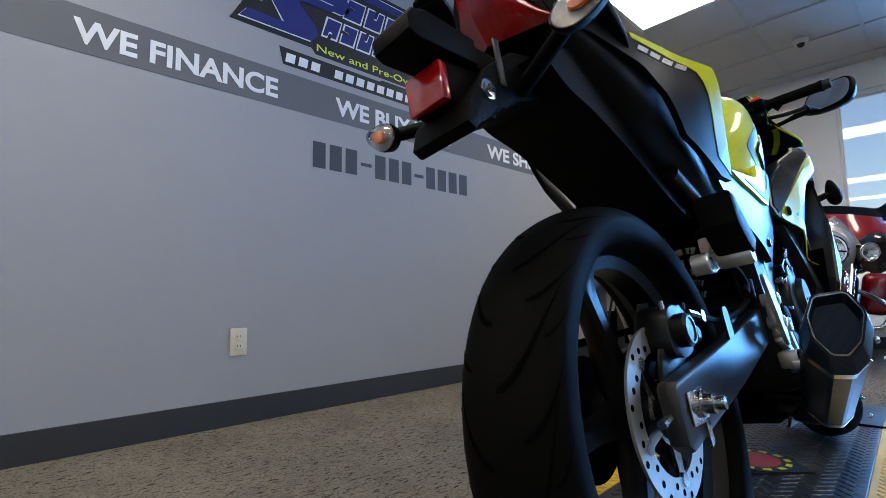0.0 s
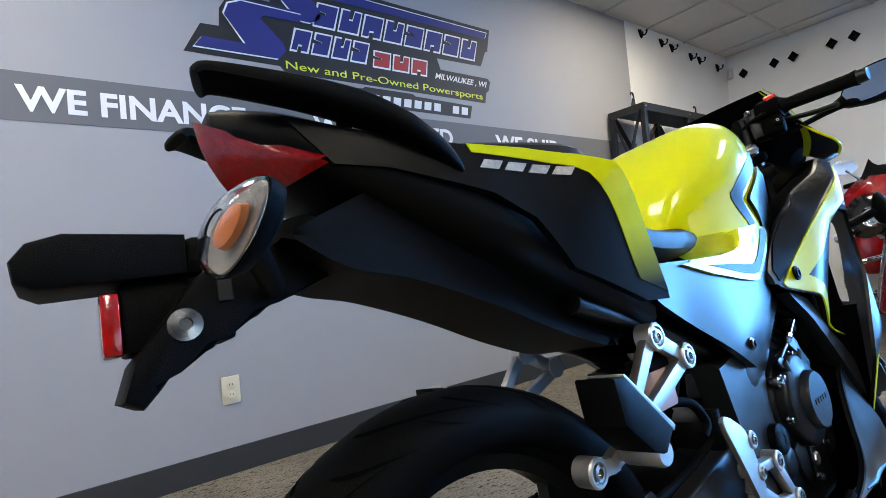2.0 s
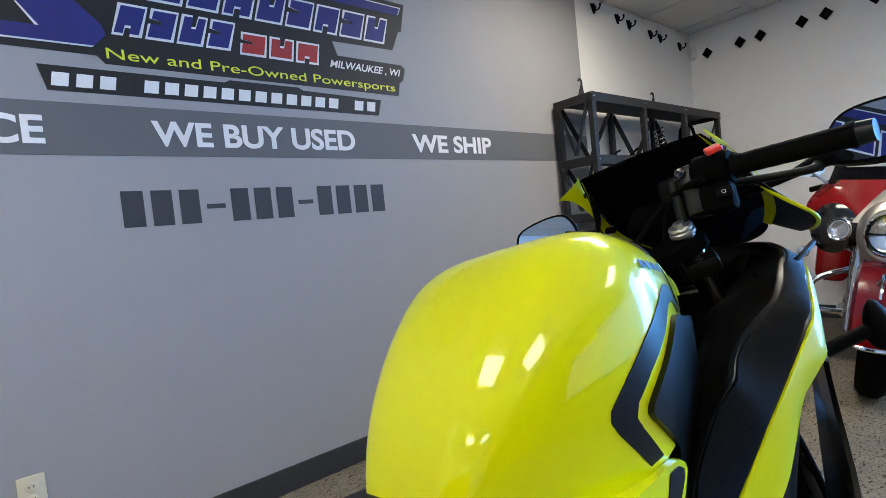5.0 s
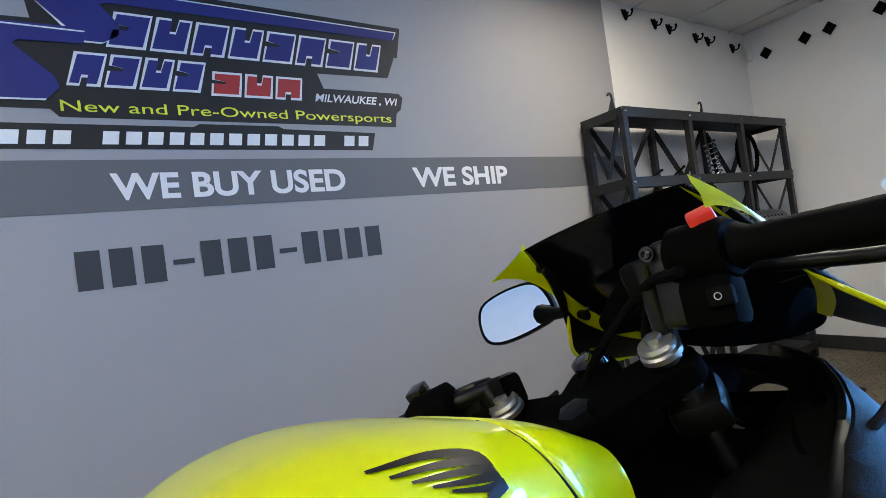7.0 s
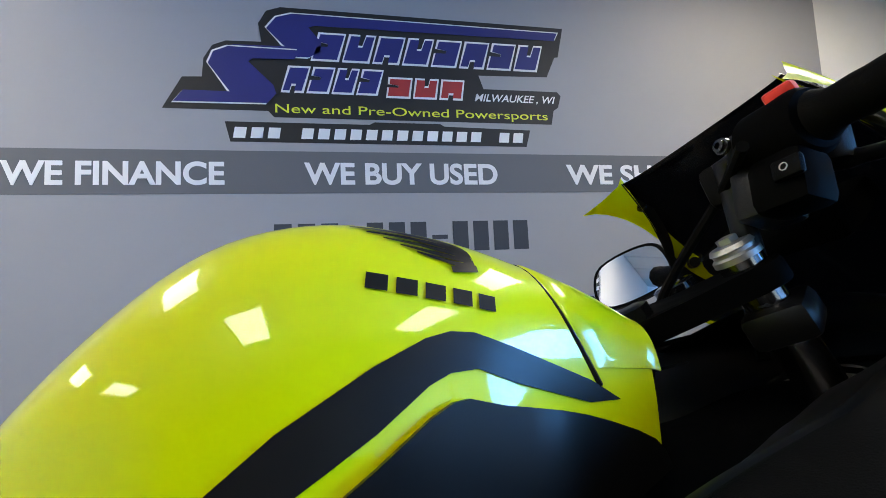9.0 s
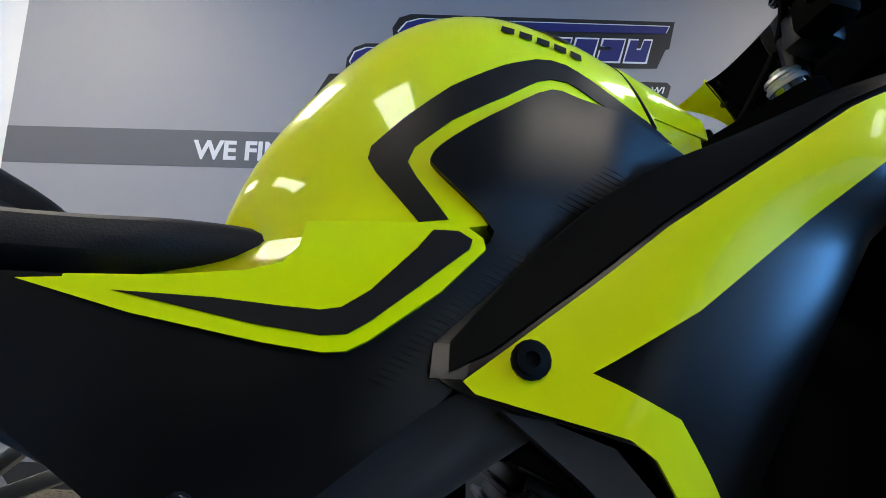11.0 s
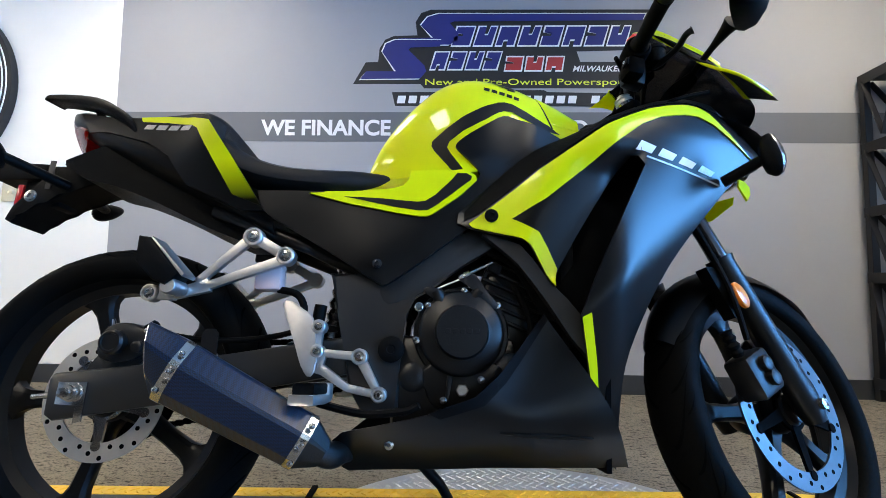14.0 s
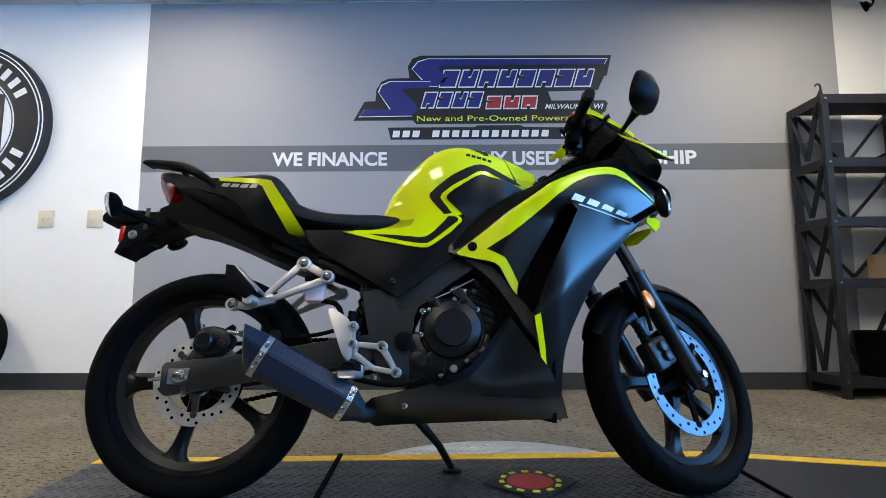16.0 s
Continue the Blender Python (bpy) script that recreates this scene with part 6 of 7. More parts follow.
bpart("stand_foot", box(B(), (-0.03, -0.018, -0.004), (0.03, 0.018, 0.004), 0.003, m=pose(0.705, 0.197, 0.0405, LEAN, 0, 0)), M["engine"], stand)
bpart("stand_spring", tube(B(), [(0.575, 0.118, 0.20), (0.650, 0.158, 0.125)], 0.006, 8), M["steel"], stand)

# ---- steering ----
fk = thing("front_fork", "", "")
fk.parent = bike


def fpart(name, bm, m, label="", parent=None, **kw):
    return part(name, steered(bm), m, parent or fk, label, **kw)


def along(h, y, fwd=0.0):
    return FAX + AXIS * h + PERP * fwd + Vector((0, y, 0))


for s in (-1, 1):
    y = s * 0.088
    fpart("fork_slider", tube(B(), [along(-0.03, y), along(0.0, y), along(0.30, y), along(0.315, y)], [0.020, 0.026, 0.025, 0.028], 20), M["engine"], "black fork slider")
    fpart("fork_tube", tube(B(), [along(0.31, y), along(0.704, y)], 0.0185, 20), M["fork_steel"], "bright fork tube")
    cp = lathe(B(), [(0.0200, 0.0), (0.0200, 0.005), (0.0175, 0.007), (0.0175, 0.010), (0.0190, 0.011), (0.0170, 0.015), (0.004, 0.016)], 24, axis="Z", m=Matrix.Translation(along(0.704, y)) @ AXIS.to_track_quat("Z", "Y").to_matrix().to_4x4())
    cap_ = fpart("fork_cap", cp, M["alu"], "silver fork cap")
    fpart("cap_hex", lathe(B(), [(0.009, 0.016), (0.009, 0.021), (0.003, 0.022)], 6, axis="Z", m=Matrix.Translation(along(0.704, y)) @ AXIS.to_track_quat("Z", "Y").to_matrix().to_4x4()), M["alu"], parent=cap_)
for h, th in ((0.674, 0.022), (0.47, 0.030)):
    o = smooth2([(-0.012, -0.116), (0.020, -0.108), (0.028, -0.085), (0.020, -0.055), (0.006, 0.0), (0.020, 0.055), (0.028, 0.085), (0.020, 0.108), (-0.012, 0.116), (-0.028, 0.085), (-0.052, 0.030), (-0.060, 0.0), (-0.052, -0.030), (-0.028, -0.085)], 3)
    fpart("triple_clamp", prism(B(), o, h, h + th, 0.004, m=FORK, plane="XY"), M["dark"], "black triple clamp")
key = fpart("ignition_lock", lathe(B(), [(0.022, 0.0), (0.022, 0.020), (0.018, 0.022), (0.004, 0.022)], 24, axis="Z", m=FORK @ Matrix.Translation((0.066, 0, 0.676))), M["gloss_black"], "round ignition lock")
fpart("lock_bridge", prism(B(), smooth2([(-0.01, -0.050), (0.060, -0.026), (0.090, -0.016), (0.090, 0.016), (0.060, 0.026), (-0.01, 0.050)], 2), 0.668, 0.684, 0.003, m=FORK, plane="XY"), M["dark"])
fpart("key_slot", box(B(), (-0.008, -0.002, 0.0), (0.008, 0.002, 0.0008), m=FORK @ Matrix.Translation((0.066, 0, 0.6982))), M["fork_steel"], "bright key slot", parent=key)
fpart("stem_nut", lathe(B(), [(0.017, 0.0), (0.017, 0.012), (0.013, 0.014), (0.004, 0.014)], 6, axis="Z", m=FORK @ Matrix.Translation((-0.045, 0, 0.696))), M["engine"], "dark steering stem nut")
# both grips as they stand with the bars turned
GRIP1 = STEER.inverted() @ Vector((1.054, -0.300, 1.010))
GRIP0 = STEER.inverted() @ Vector((1.068, -0.150, 1.022))
GRIP0 = GRIP0 - (GRIP1 - GRIP0).normalized() * 0.036
for s in (-1, 1):
    g0, g1 = (GRIP0, GRIP1) if s < 0 else (STEER.inverted() @ Vector((0.952, 0.150, 0.926)), STEER.inverted() @ Vector((0.848, 0.285, 0.886)))
    gd = (g1 - g0).normalized()
    hb = fpart("handlebar", tube(B(), [along(0.656, s * 0.088) + Vector((-0.01, 0, 0)), g0 - gd * 0.05, g0, g1], 0.011, 12), M["engine"], "black clip-on handlebar")
    fpart("bar_clamp", box(B(), (-0.028, -0.026, -0.016), (0.028, 0.026, 0.016), 0.008, m=FORK @ Matrix.Translation((-0.002, s * 0.092, 0.646))), M["engine"], parent=hb)
    gr = [g0 + gd * 0.046 + (g1 - g0 - gd * 0.046) * t for t in np.linspace(0, 1, 15)]
    fpart("grip", tube(B(), gr, [0.020, 0.0150] + [0.0150 + 0.0004 * (k % 2) for k in range(11)] + [0.0155, 0.0175], 18), M["rubber"], "black rubber grip", hb)
    fpart("bar_end", tube(B(), [g1 + gd * 0.001, g1 + gd * 0.018], [0.0155, 0.014], 18), M["engine"], parent=hb)
    fpart("switch_box", tube(B(), [g0 - gd * 0.012, g0 - gd * 0.008, g0 + gd * 0.036, g0 + gd * 0.042], [0.021, 0.027, 0.027, 0.023], 24), M["dark"], "black switch housing", hb)
    fpart("master_cylinder", box(B(), (-0.022, -0.030, -0.022), (0.034, 0.030, 0.020), 0.009, m=Matrix.Translation(g0 - gd * 0.045 + Vector((0.018, 0, -0.012)))), M["tex_black"], "black lever perch", hb)
    fpart("switch_knob", box(B(), (-0.012, -0.010, 0.0), (0.012, 0.012, 0.016), 0.003, m=Matrix.Translation(g0 + gd * 0.030 + Vector((0.004, 0, 0.022))) @ Matrix.Rotation(radians(-25), 4, "Y")), M["red_plastic"] if s < 0 else M["gloss_black"], "red engine stop switch" if s < 0 else "", parent=hb)
    l0 = g0 + gd * (-0.012) + Vector((0.042, 0, -0.010))
    lv = spline([l0, l0 + gd * 0.05 + Vector((0.020, 0, -0.006)), l0 + gd * 0.11 + Vector((0.032, 0, -0.010)), l0 + gd * 0.155 + Vector((0.030, 0, -0.012)), l0 + gd * 0.170 + Vector((0.040, 0, -0.008))], 5)
    fpart("lever", tube(B(), lv, [0.0085] * 6 + [0.0065] * 13 + [0.007, 0.009], 10), M["engine"], "black hand lever", hb)
    fpart("lever_clamp", box(B(), (-0.020, -0.020, -0.018), (0.028, 0.020, 0.018), 0.006, m=Matrix.Translation(g0 - gd * 0.022 + Vector((0.020, 0, -0.004)))), M["engine"], parent=hb)
# right-hand switch housing, brake perch and their screws, as they stand with the bars turned
sh = part("switch_housing", box(B(), (-0.020, -0.024, -0.046), (0.018, 0.022, 0.000), 0.010, m=pose(1.064, -0.128, 1.004, 0, 8, 6)), M["dark"], fk, "black right-hand switch housing")
part("start_button", box(B(), (-0.004, -0.011, -0.008), (0.003, 0.011, 0.008), 0.003, m=pose(1.040, -0.146, 0.986, 0, 8, 6)), M["tex_black"], sh, "black starter button")
part("button_mark", lathe(B(), [(0.0030, 0.0), (0.0030, 0.0008), (0.0024, 0.0008), (0.0024, 0.0)], 16, axis="X", closed=True, m=pose(1.0352, -0.146, 0.987, 0, 8, 6)), M["offwhite"], sh)
mc = part("brake_perch", box(B(), (-0.014, -0.020, -0.048), (0.030, 0.018, 0.034), 0.008, m=pose(1.070, -0.098, 1.010, 0, 10, 10)), M["engine"], fk, "black brake lever perch")
for y, z in ((-0.086, 1.035), (-0.092, 0.976)):
    part("perch_screw", bolt(B(), (1.055, y, z), 0.0055, 0.005, (-1, 0, 0.1)), M["gloss_black"], mc)
part("fluid_cup", lathe(B(), [(0.020, -0.018), (0.022, 0.012), (0.024, 0.014), (0.024, 0.022), (0.020, 0.025), (0.004, 0.025)], 24, axis="Z", m=pose(1.118, -0.118, 1.020)), M["tex_black"], mc)
bpart("brake_hose", steered(tube(B(), spline([Vector((1.02, -0.16, 0.99)), Vector((1.10, -0.14, 1.01)), Vector((1.13, -0.08, 0.95)), Vector((1.12, -0.06, 0.85))], 6), 0.006, 8)), M["rubber"])
bpart("cable_loop", steered(tube(B(), spline([Vector((0.985, -0.15, 0.985)), Vector((1.06, -0.10, 0.985)), Vector((1.08, 0.0, 0.92)), Vector((1.07, 0.05, 0.82))], 6), 0.005, 8)), M["rubber"])
bpart("instrument_panel", box(B(), (-0.015, -0.085, -0.038), (0.015, 0.085, 0.038), 0.010, m=pose(1.225, 0, 0.985, 0, 55, 0)), M["dark"], label="dark instrument panel behind the screen")
# front mudguard
bm, rows = B(), []
for i in range(21):
    a = radians(24 + 124 * i / 20)
    r = 0.286 + 0.020
    rows.append([bm.verts.new(FAX + Vector((-(r - 0.03 * abs(v) ** 3) * math.cos(a), (0.064 - 0.026 * max(0, abs(i - 10) / 10 - 0.55) / 0.45) * v, (r - 0.045 * abs(v) ** 2.5) * math.sin(a)))) for v in np.linspace(-1, 1, 11)])
for a, b in zip(rows, rows[1:]):
    for k in range(10):
        bm.faces.new((a[k], a[k + 1], b[k + 1], b[k]))
bmesh.ops.solidify(bm, geom=bm.faces[:], thickness=0.003)
fpart("front_mudguard", bm, M["matte"], "matte black front mudguard")
for s in (-1, 1):
    fpart("mudguard_stay", prism(B(), [(-0.05, 0.20), (0.03, 0.20), (0.03, 0.29), (-0.05, 0.31)], *sorted((s * 0.060, s * 0.085)), m=FORK), M["tex_black"])
    fpart("side_reflector", lathe(B(), [(0.020, 0.0), (0.020, 0.006), (0.017, 0.009), (0.004, 0.010)], 24, axis="Z", m=FORK @ Matrix.Translation((-0.028, s * 0.100, 0.235)) @ Vector((0, s, 0)).to_track_quat("Z", "Y").to_matrix().to_4x4() @ Matrix.Diagonal((0.8, 1.35, 1, 1))), M["amber"], "amber side reflector")
fc = fpart("front_caliper", box(B(), (-0.045, -0.030, -0.035), (0.030, 0.022, 0.045), 0.010, m=FORK @ Matrix.Translation((-0.085, -0.080, 0.095))), M["engine"], "black front brake caliper")
for z in (0.015, -0.012):
    fpart("piston_boss", lathe(B(), [(0.014, 0.0), (0.014, 0.010), (0.010, 0.012), (0.004, 0.012)], 16, axis="Z", m=FORK @ Matrix.Translation((-0.09, -0.110, 0.10 + z)) @ Vector((0, -1, 0)).to_track_quat("Z", "Y").to_matrix().to_4x4()), M["engine"], parent=fc)
fpart("caliper_hose", tube(B(), spline([along(0.16, -0.10, -0.08), along(0.26, -0.105, -0.05), along(0.40, -0.10, -0.035), along(0.52, -0.08, -0.02)], 5), 0.0055, 8), M["rubber"], parent=fc)
fpart("caliper_bellows", lathe(B(), [(0.013 if k % 2 else 0.009, 0.007 * k) for k in range(8)], 14, axis="Z", m=FORK @ Matrix.Translation((-0.105, -0.085, 0.14))), M["rubber"], parent=fc)
fpart("front_axle_bolt", lathe(B(), [(0.011, 0.0), (0.011, 0.008), (0.006, 0.009)], 6, axis="Z", m=Matrix.Translation(FAX + Vector((0, -0.113, 0))) @ Vector((0, -1, 0)).to_track_quat("Z", "Y").to_matrix().to_4x4()), M["steel"], "bright axle bolt")

# ---- things on and by the walls ----
def wall_plate(x, z, label, name, n_holes, w=0.07, h=0.114):
    o = thing(name, label, "outlet" if "outlet" in name else "switch", pose(x, WALL_Y - 0.0035, z))
    part("cover_plate", box(B(), (-w / 2, -0.006, -h / 2), (w / 2, 0, h / 2), 0.0025), M["ivory"], o)
    for k in range(n_holes):
        if "outlet" in name:
            zc = 0.02 if k else -0.02
            rc = part("socket", lathe(B(), [(0.0165, 0), (0.0165, -0.008), (0.015, -0.009), (0.003, -0.009)], 20, (0, 0, zc)), M["ivory"], o)
            for dx in (-0.006, 0.006):
                part("slot", box(B(), (dx - 0.0012, -0.0095, zc - 0.001), (dx + 0.0012, -0.0088, zc + 0.007)), M["dark"], rc, smooth=False)
        else:
            xc = (k - (n_holes - 1) / 2) * 0.03
            part("toggle", box(B(), (xc - 0.004, -0.016, -0.010), (xc + 0.004, -0.004, 0.004), 0.001), M["ivory"], o)
    return o


wall_plate(0.157, 0.290, "ivory wall outlet on the grey mural wall", "wall_outlet", 2)
wall_plate(-1.94, 1.05, "ivory double light switch on the white wall", "light_switch", 2, 0.105)
wall_plate(-1.615, 1.05, "ivory double light switch on the white wall", "light_switch", 2, 0.105)
th = thing("thermostat", "small white thermostat on the wall", "thermostat", pose(-1.385, WALL_Y, 1.055))
part("housing", box(B(), (-0.045, -0.028, -0.055), (0.045, 0, 0.055), 0.004), M["offwhite"], th)
part("display", box(B(), (-0.028, -0.0295, 0.0), (0.028, -0.0285, 0.035)), M["ink_dark"], th, smooth=False)
md = thing("motion_sensor", "white motion sensor in the wall corner", "sensor", pose(BACK_X - 0.05, WALL_Y - 0.05, 2.36, 0, 0, 45))
part("housing", box(B(), (-0.035, -0.02, -0.055), (0.035, 0.025, 0.055), 0.012), M["offwhite"], md)
dc = thing("dome_camera", "white dome security camera on the ceiling", "camera", pose(4.17, 0.32, CEIL - 0.004))
part("ring", lathe(B(), [(0.055, 0.0), (0.058, -0.012), (0.045, -0.035), (0.030, -0.036)], 32, axis="Z"), M["offwhite"], dc)
part("lens_dome", lathe(B(), [(0.030, -0.036), (0.027, -0.050), (0.016, -0.062), (0.003, -0.066)], 24, axis="Z"), M["smoke"], dc)

hook = None
for x, z in ((3.55, 2.490), (3.867, 2.472), (4.035, 2.458), (4.369, 2.436), (4.53, 2.430), (4.89, 2.416)):
    m = pose(x, WALL_Y - 0.001, z)
    if hook is None:
        hook = thing("wall_hook", "small black sculpted hook on the white wall", "hook", m, group="wall hooks")
        part("backplate", prism(B(), smooth2([(-0.035, 0.030), (-0.012, 0.018), (0.0, 0.036), (0.014, 0.016), (0.036, 0.022), (0.022, -0.004), (0.006, -0.040), (-0.008, -0.030), (-0.024, 0.0)], 3), -0.012, 0.0, 0.002), M["tex_black"], hook)
        part("prong", tube(B(), spline([(0, -0.010, -0.015), (0.004, -0.040, -0.022), (0.008, -0.055, 0.0), (0.006, -0.052, 0.014)], 5), [0.006] * 12 + [0.008] * 4, 8), M["tex_black"], hook)
    else:
        copy_thing(hook, m)
dia = None
for y in (1.56, 1.29, 1.135, 0.845, 0.69, 0.40):
    m = pose(BACK_X - 0.001, y, 2.335)
    if dia is None:
        dia = thing("wall_diamond", "small black diamond ornament on the white wall", "ornament", m, group="wall diamonds")
        part("plate", prism(B(), [(-0.045, 0), (0, -0.052), (0.045, 0), (0, 0.052)], -0.012, 0.0, 0.003, plane="YZ"), M["tex_black"], dia)
        part("stud", lathe(B(), [(0.012, -0.012), (0.012, -0.020), (0.004, -0.024)], 12, axis="X"), M["tex_black"], dia)
    else:
        copy_thing(dia, m)

# round trade sign
SR = 0.57
sg = thing("round_sign", "large round black and white trade sign on the wall", "sign", pose(-2.52, WALL_Y - 0.004, 1.68))
part("disc", lathe(B(), [(SR, 0.0), (SR, -0.045), (SR - 0.008, -0.05), (0.01, -0.05)], 96), M["ink_black"], sg)
for r0, r1 in ((SR - 0.030, SR - 0.022), (SR - 0.055, SR - 0.047), (SR - 0.225, SR - 0.217)):
    part("ring", lathe(B(), [(r0, -0.0505), (r1, -0.0505), (r1, -0.053), (r0, -0.053)], 96, closed=True), M["ink_white"], sg, "thin white ring")
part("centre_field", lathe(B(), [(SR - 0.235, -0.0505), (SR - 0.235, -0.054), (0.01, -0.054)], 96), M["ink_white"], sg, "white centre field")
part("emblem", prism(B(), [(-0.20, -0.22), (-0.20, 0.24), (-0.06, 0.24), (0.0, 0.10), (0.06, 0.24), (0.28, 0.20), (0.28, -0.22), (0.14, -0.22), (0.10, 0.04), (0.0, -0.12), (-0.08, 0.04), (-0.08, -0.22)], -0.058, -0.0545), M["ink_black"], sg, "black angular emblem", smooth=False)
for k in range(26):
    a = radians(90 - (k - 6.5) * 11.0) if k < 14 else radians(270 + (k - 19.5) * 11.5)
    if k == 13:
        continue
    r = SR - 0.135
    part("bar", box(B(), (-0.020, -0.0535, -0.042), (0.020, -0.0505, 0.042), m=Matrix.Translation((r * math.cos(a), 0, r * math.sin(a))) @ Matrix.Rotation(math.pi / 2 - a, 4, "Y")), M["ink_white"], sg, smooth=False)

# loose alloy wheel leaning on the wall
aw = thing("alloy_wheel", "black multi-spoke wheel leaning against the white wall", "wheel", pose(-2.33, WALL_Y - 0.16, FLOOR + 0.285, -14))
part("tyre", lathe(B(), [(0.20, -0.07), (0.25, -0.085), (0.285, -0.06), (0.288, 0.0), (0.285, 0.06), (0.25, 0.085), (0.20, 0.07)], 64, closed=True), M["rubber"], aw)
part("rim", lathe(B(), [(0.215, -0.085), (0.205, -0.088), (0.195, -0.07), (0.185, 0.06), (0.20, 0.068)], 64, closed=True), M["gloss_black"], aw)
part("hub", lathe(B(), [(0.045, -0.06), (0.040, -0.075), (0.01, -0.078)], 24), M["gloss_black"], aw)
for k in range(10):
    part("spoke", prism(B(), [(0.03, -0.010), (0.195, -0.006), (0.195, 0.006), (0.03, 0.010)], -0.074, -0.060, 0.002, m=Matrix.Rotation(2 * math.pi * k / 10, 4, "Y")), M["alu"], aw, "machined spoke face")

# ---- black steel shelving ----
SX0, SX1, SY0, SY1, STOP = 2.97, 4.82, 1.40, 1.69, 1.725
sv = thing("shelving_unit", "black riveted steel shelving unit against the wall", "shelves", pose(0, 0, 0))
LEVELS = (0.06, 0.62, 0.98, 1.335, STOP)
XS = [SX0 + (SX1 - SX0) * k / 3 for k in range(4)]
for x in XS:
    for y in (SY0, SY1 - 0.035):
        part("post", box(B(), (x - 0.02, y, FLOOR), (x + 0.02, y + 0.035, STOP), 0.002), M["shelf"], sv, smooth=False)
for z in LEVELS:
    part("shelf_board", box(B(), (SX0 - 0.018, SY0 + 0.004, z - 0.012), (SX1 + 0.018, SY1 - 0.004, z), 0.002), M["shelf"], sv, smooth=False)
    part("front_rail", box(B(), (SX0 - 0.022, SY0 - 0.004, z - 0.045), (SX1 + 0.022, SY0 - 0.0005, z + 0.012), 0.001), M["shelf"], sv, smooth=False)
    for x in (SX0 - 0.024, SX1 + 0.021):
        part("side_rail", box(B(), (x, SY0, z - 0.045), (x + 0.003, SY1, z + 0.012), 0.001), M["shelf"], sv, smooth=False)
    for x in XS:
        part("rivet", lathe(B(), [(0.008, -0.0045), (0.006, -0.009), (0.002, -0.010)], 10, (x, SY0, z - 0.015)), M["steel"], sv)
for za, zb in zip(LEVELS, LEVELS[1:]):
    for x in (SX0 - 0.022, SX1 + 0.018):
        for y0, y1 in ((SY0 + 0.03, (SY0 + SY1) / 2), (SY1 - 0.03, (SY0 + SY1) / 2)):
            d = Vector((0, y1 - y0, za - zb + 0.06))
            part("side_brace", box(B(), (-0.002, -0.016, 0), (0.002, 0.016, d.length), m=Matrix.Translation((x + 0.002, y0, zb - 0.03)) @ d.to_track_quat("Z", "X").to_matrix().to_4x4() @ Matrix.Rotation(math.pi / 2, 4, "Z") @ Matrix.Rotation(math.pi / 2, 4, "Z")), M["shelf"], sv, smooth=False)
    for xa, xb in zip(XS, XS[1:]):
        for x0, x1 in ((xa + 0.03, (xa + xb) / 2), (xb - 0.03, (xa + xb) / 2)):
            d = Vector((x1 - x0, 0, za - zb + 0.06))
            part("back_brace", box(B(), (-0.018, -0.002, 0), (0.018, 0.002, d.length), m=Matrix.Translation((x0, SY1 - 0.02, zb - 0.03)) @ d.to_track_quat("Z", "Y").to_matrix().to_4x4()), M["shelf"], sv, smooth=False)
hk = None
for x in (3.05, 3.98):
    if hk is None:
        hk = thing("shelf_hook", "black curled steel hook bracket standing on the shelving", "hook", pose(x, 1.54, STOP), group="shelf hooks")
        part("bracket", prism(B(), [(-0.045, 0), (0.035, 0), (0.020, 0.10), (0.010, 0.11), (0.002, 0.095)], -0.004, 0.004, 0.001), M["shelf"], hk)
        part("curl", tube(B(), spline([(0.014, 0, 0.10), (0.010, 0, 0.130), (-0.008, 0, 0.138), (-0.020, 0, 0.125)], 5), 0.006, 8), M["shelf"], hk)
    else:
        copy_thing(hk, pose(x, 1.54, STOP))
# things on the shelves
sp = thing("coil_spring", "black and silver shock absorber spring leaning on the shelf", "spring", pose(4.08, 1.54, 1.335, 0, -12, 0))
part("coil", tube(B(), [(0.034 * math.cos(k * 0.5), 0.034 * math.sin(k * 0.5), 0.02 + k * 0.0028) for k in range(90)], 0.006, 8), M["steel"], sp)
part("rod", tube(B(), [(0, 0, 0.0), (0, 0, 0.30)], 0.012, 12), M["tex_black"], sp)
hs = thing("exhaust_shield", "brushed metal heat shield with round holes on the shelf", "shield", pose(4.15, 1.50, 0.98, 0, 0, 0))
bmh = B()
rows_ = []
for k in range(9):
    a = radians(20 + 140 * k / 8)
    rows_.append([bmh.verts.new((x, 0.11 * math.cos(a) * -1, 0.14 * math.sin(a) - 0.04)) for x in (-0.05, 0.25, 0.55)])
for a, b in zip(rows_, rows_[1:]):
    for k in range(2):
        bmh.faces.new((a[k], a[k + 1], b[k + 1], b[k]))
bmesh.ops.solidify(bmh, geom=bmh.faces[:], thickness=0.003)
part("shell", bmh, M["alu"], hs)
for i in range(10):
    for j in range(2):
        part("hole", lathe(B(), [(0.009, -0.002), (0.009, 0.001)], 10, axis="Z", m=Matrix.Translation((0.02 + i * 0.05, -0.083 + j * 0.022, 0.0525 + j * 0.022)) @ Matrix.Rotation(radians(45), 4, "X")), M["dark"], hs, smooth=False)
bk = thing("bucket", "black round bucket on the bottom shelf", "bucket", pose(3.30, 1.555, 0.06))
part("body", lathe(B(), [(0.105, 0.0), (0.12, 0.24), (0.128, 0.245), (0.128, 0.26), (0.118, 0.26), (0.105, 0.02)], 32, axis="Z"), M["tex_black"], bk)
cb = thing("carton", "small brown cardboard carton on the shelf", "box", pose(3.42, 1.54, 0.62, 0, 0, 8))
part("box_body", box(B(), (-0.10, -0.08, 0), (0.10, 0.08, 0.16), 0.002), M["cardboard"], cb, smooth=False)
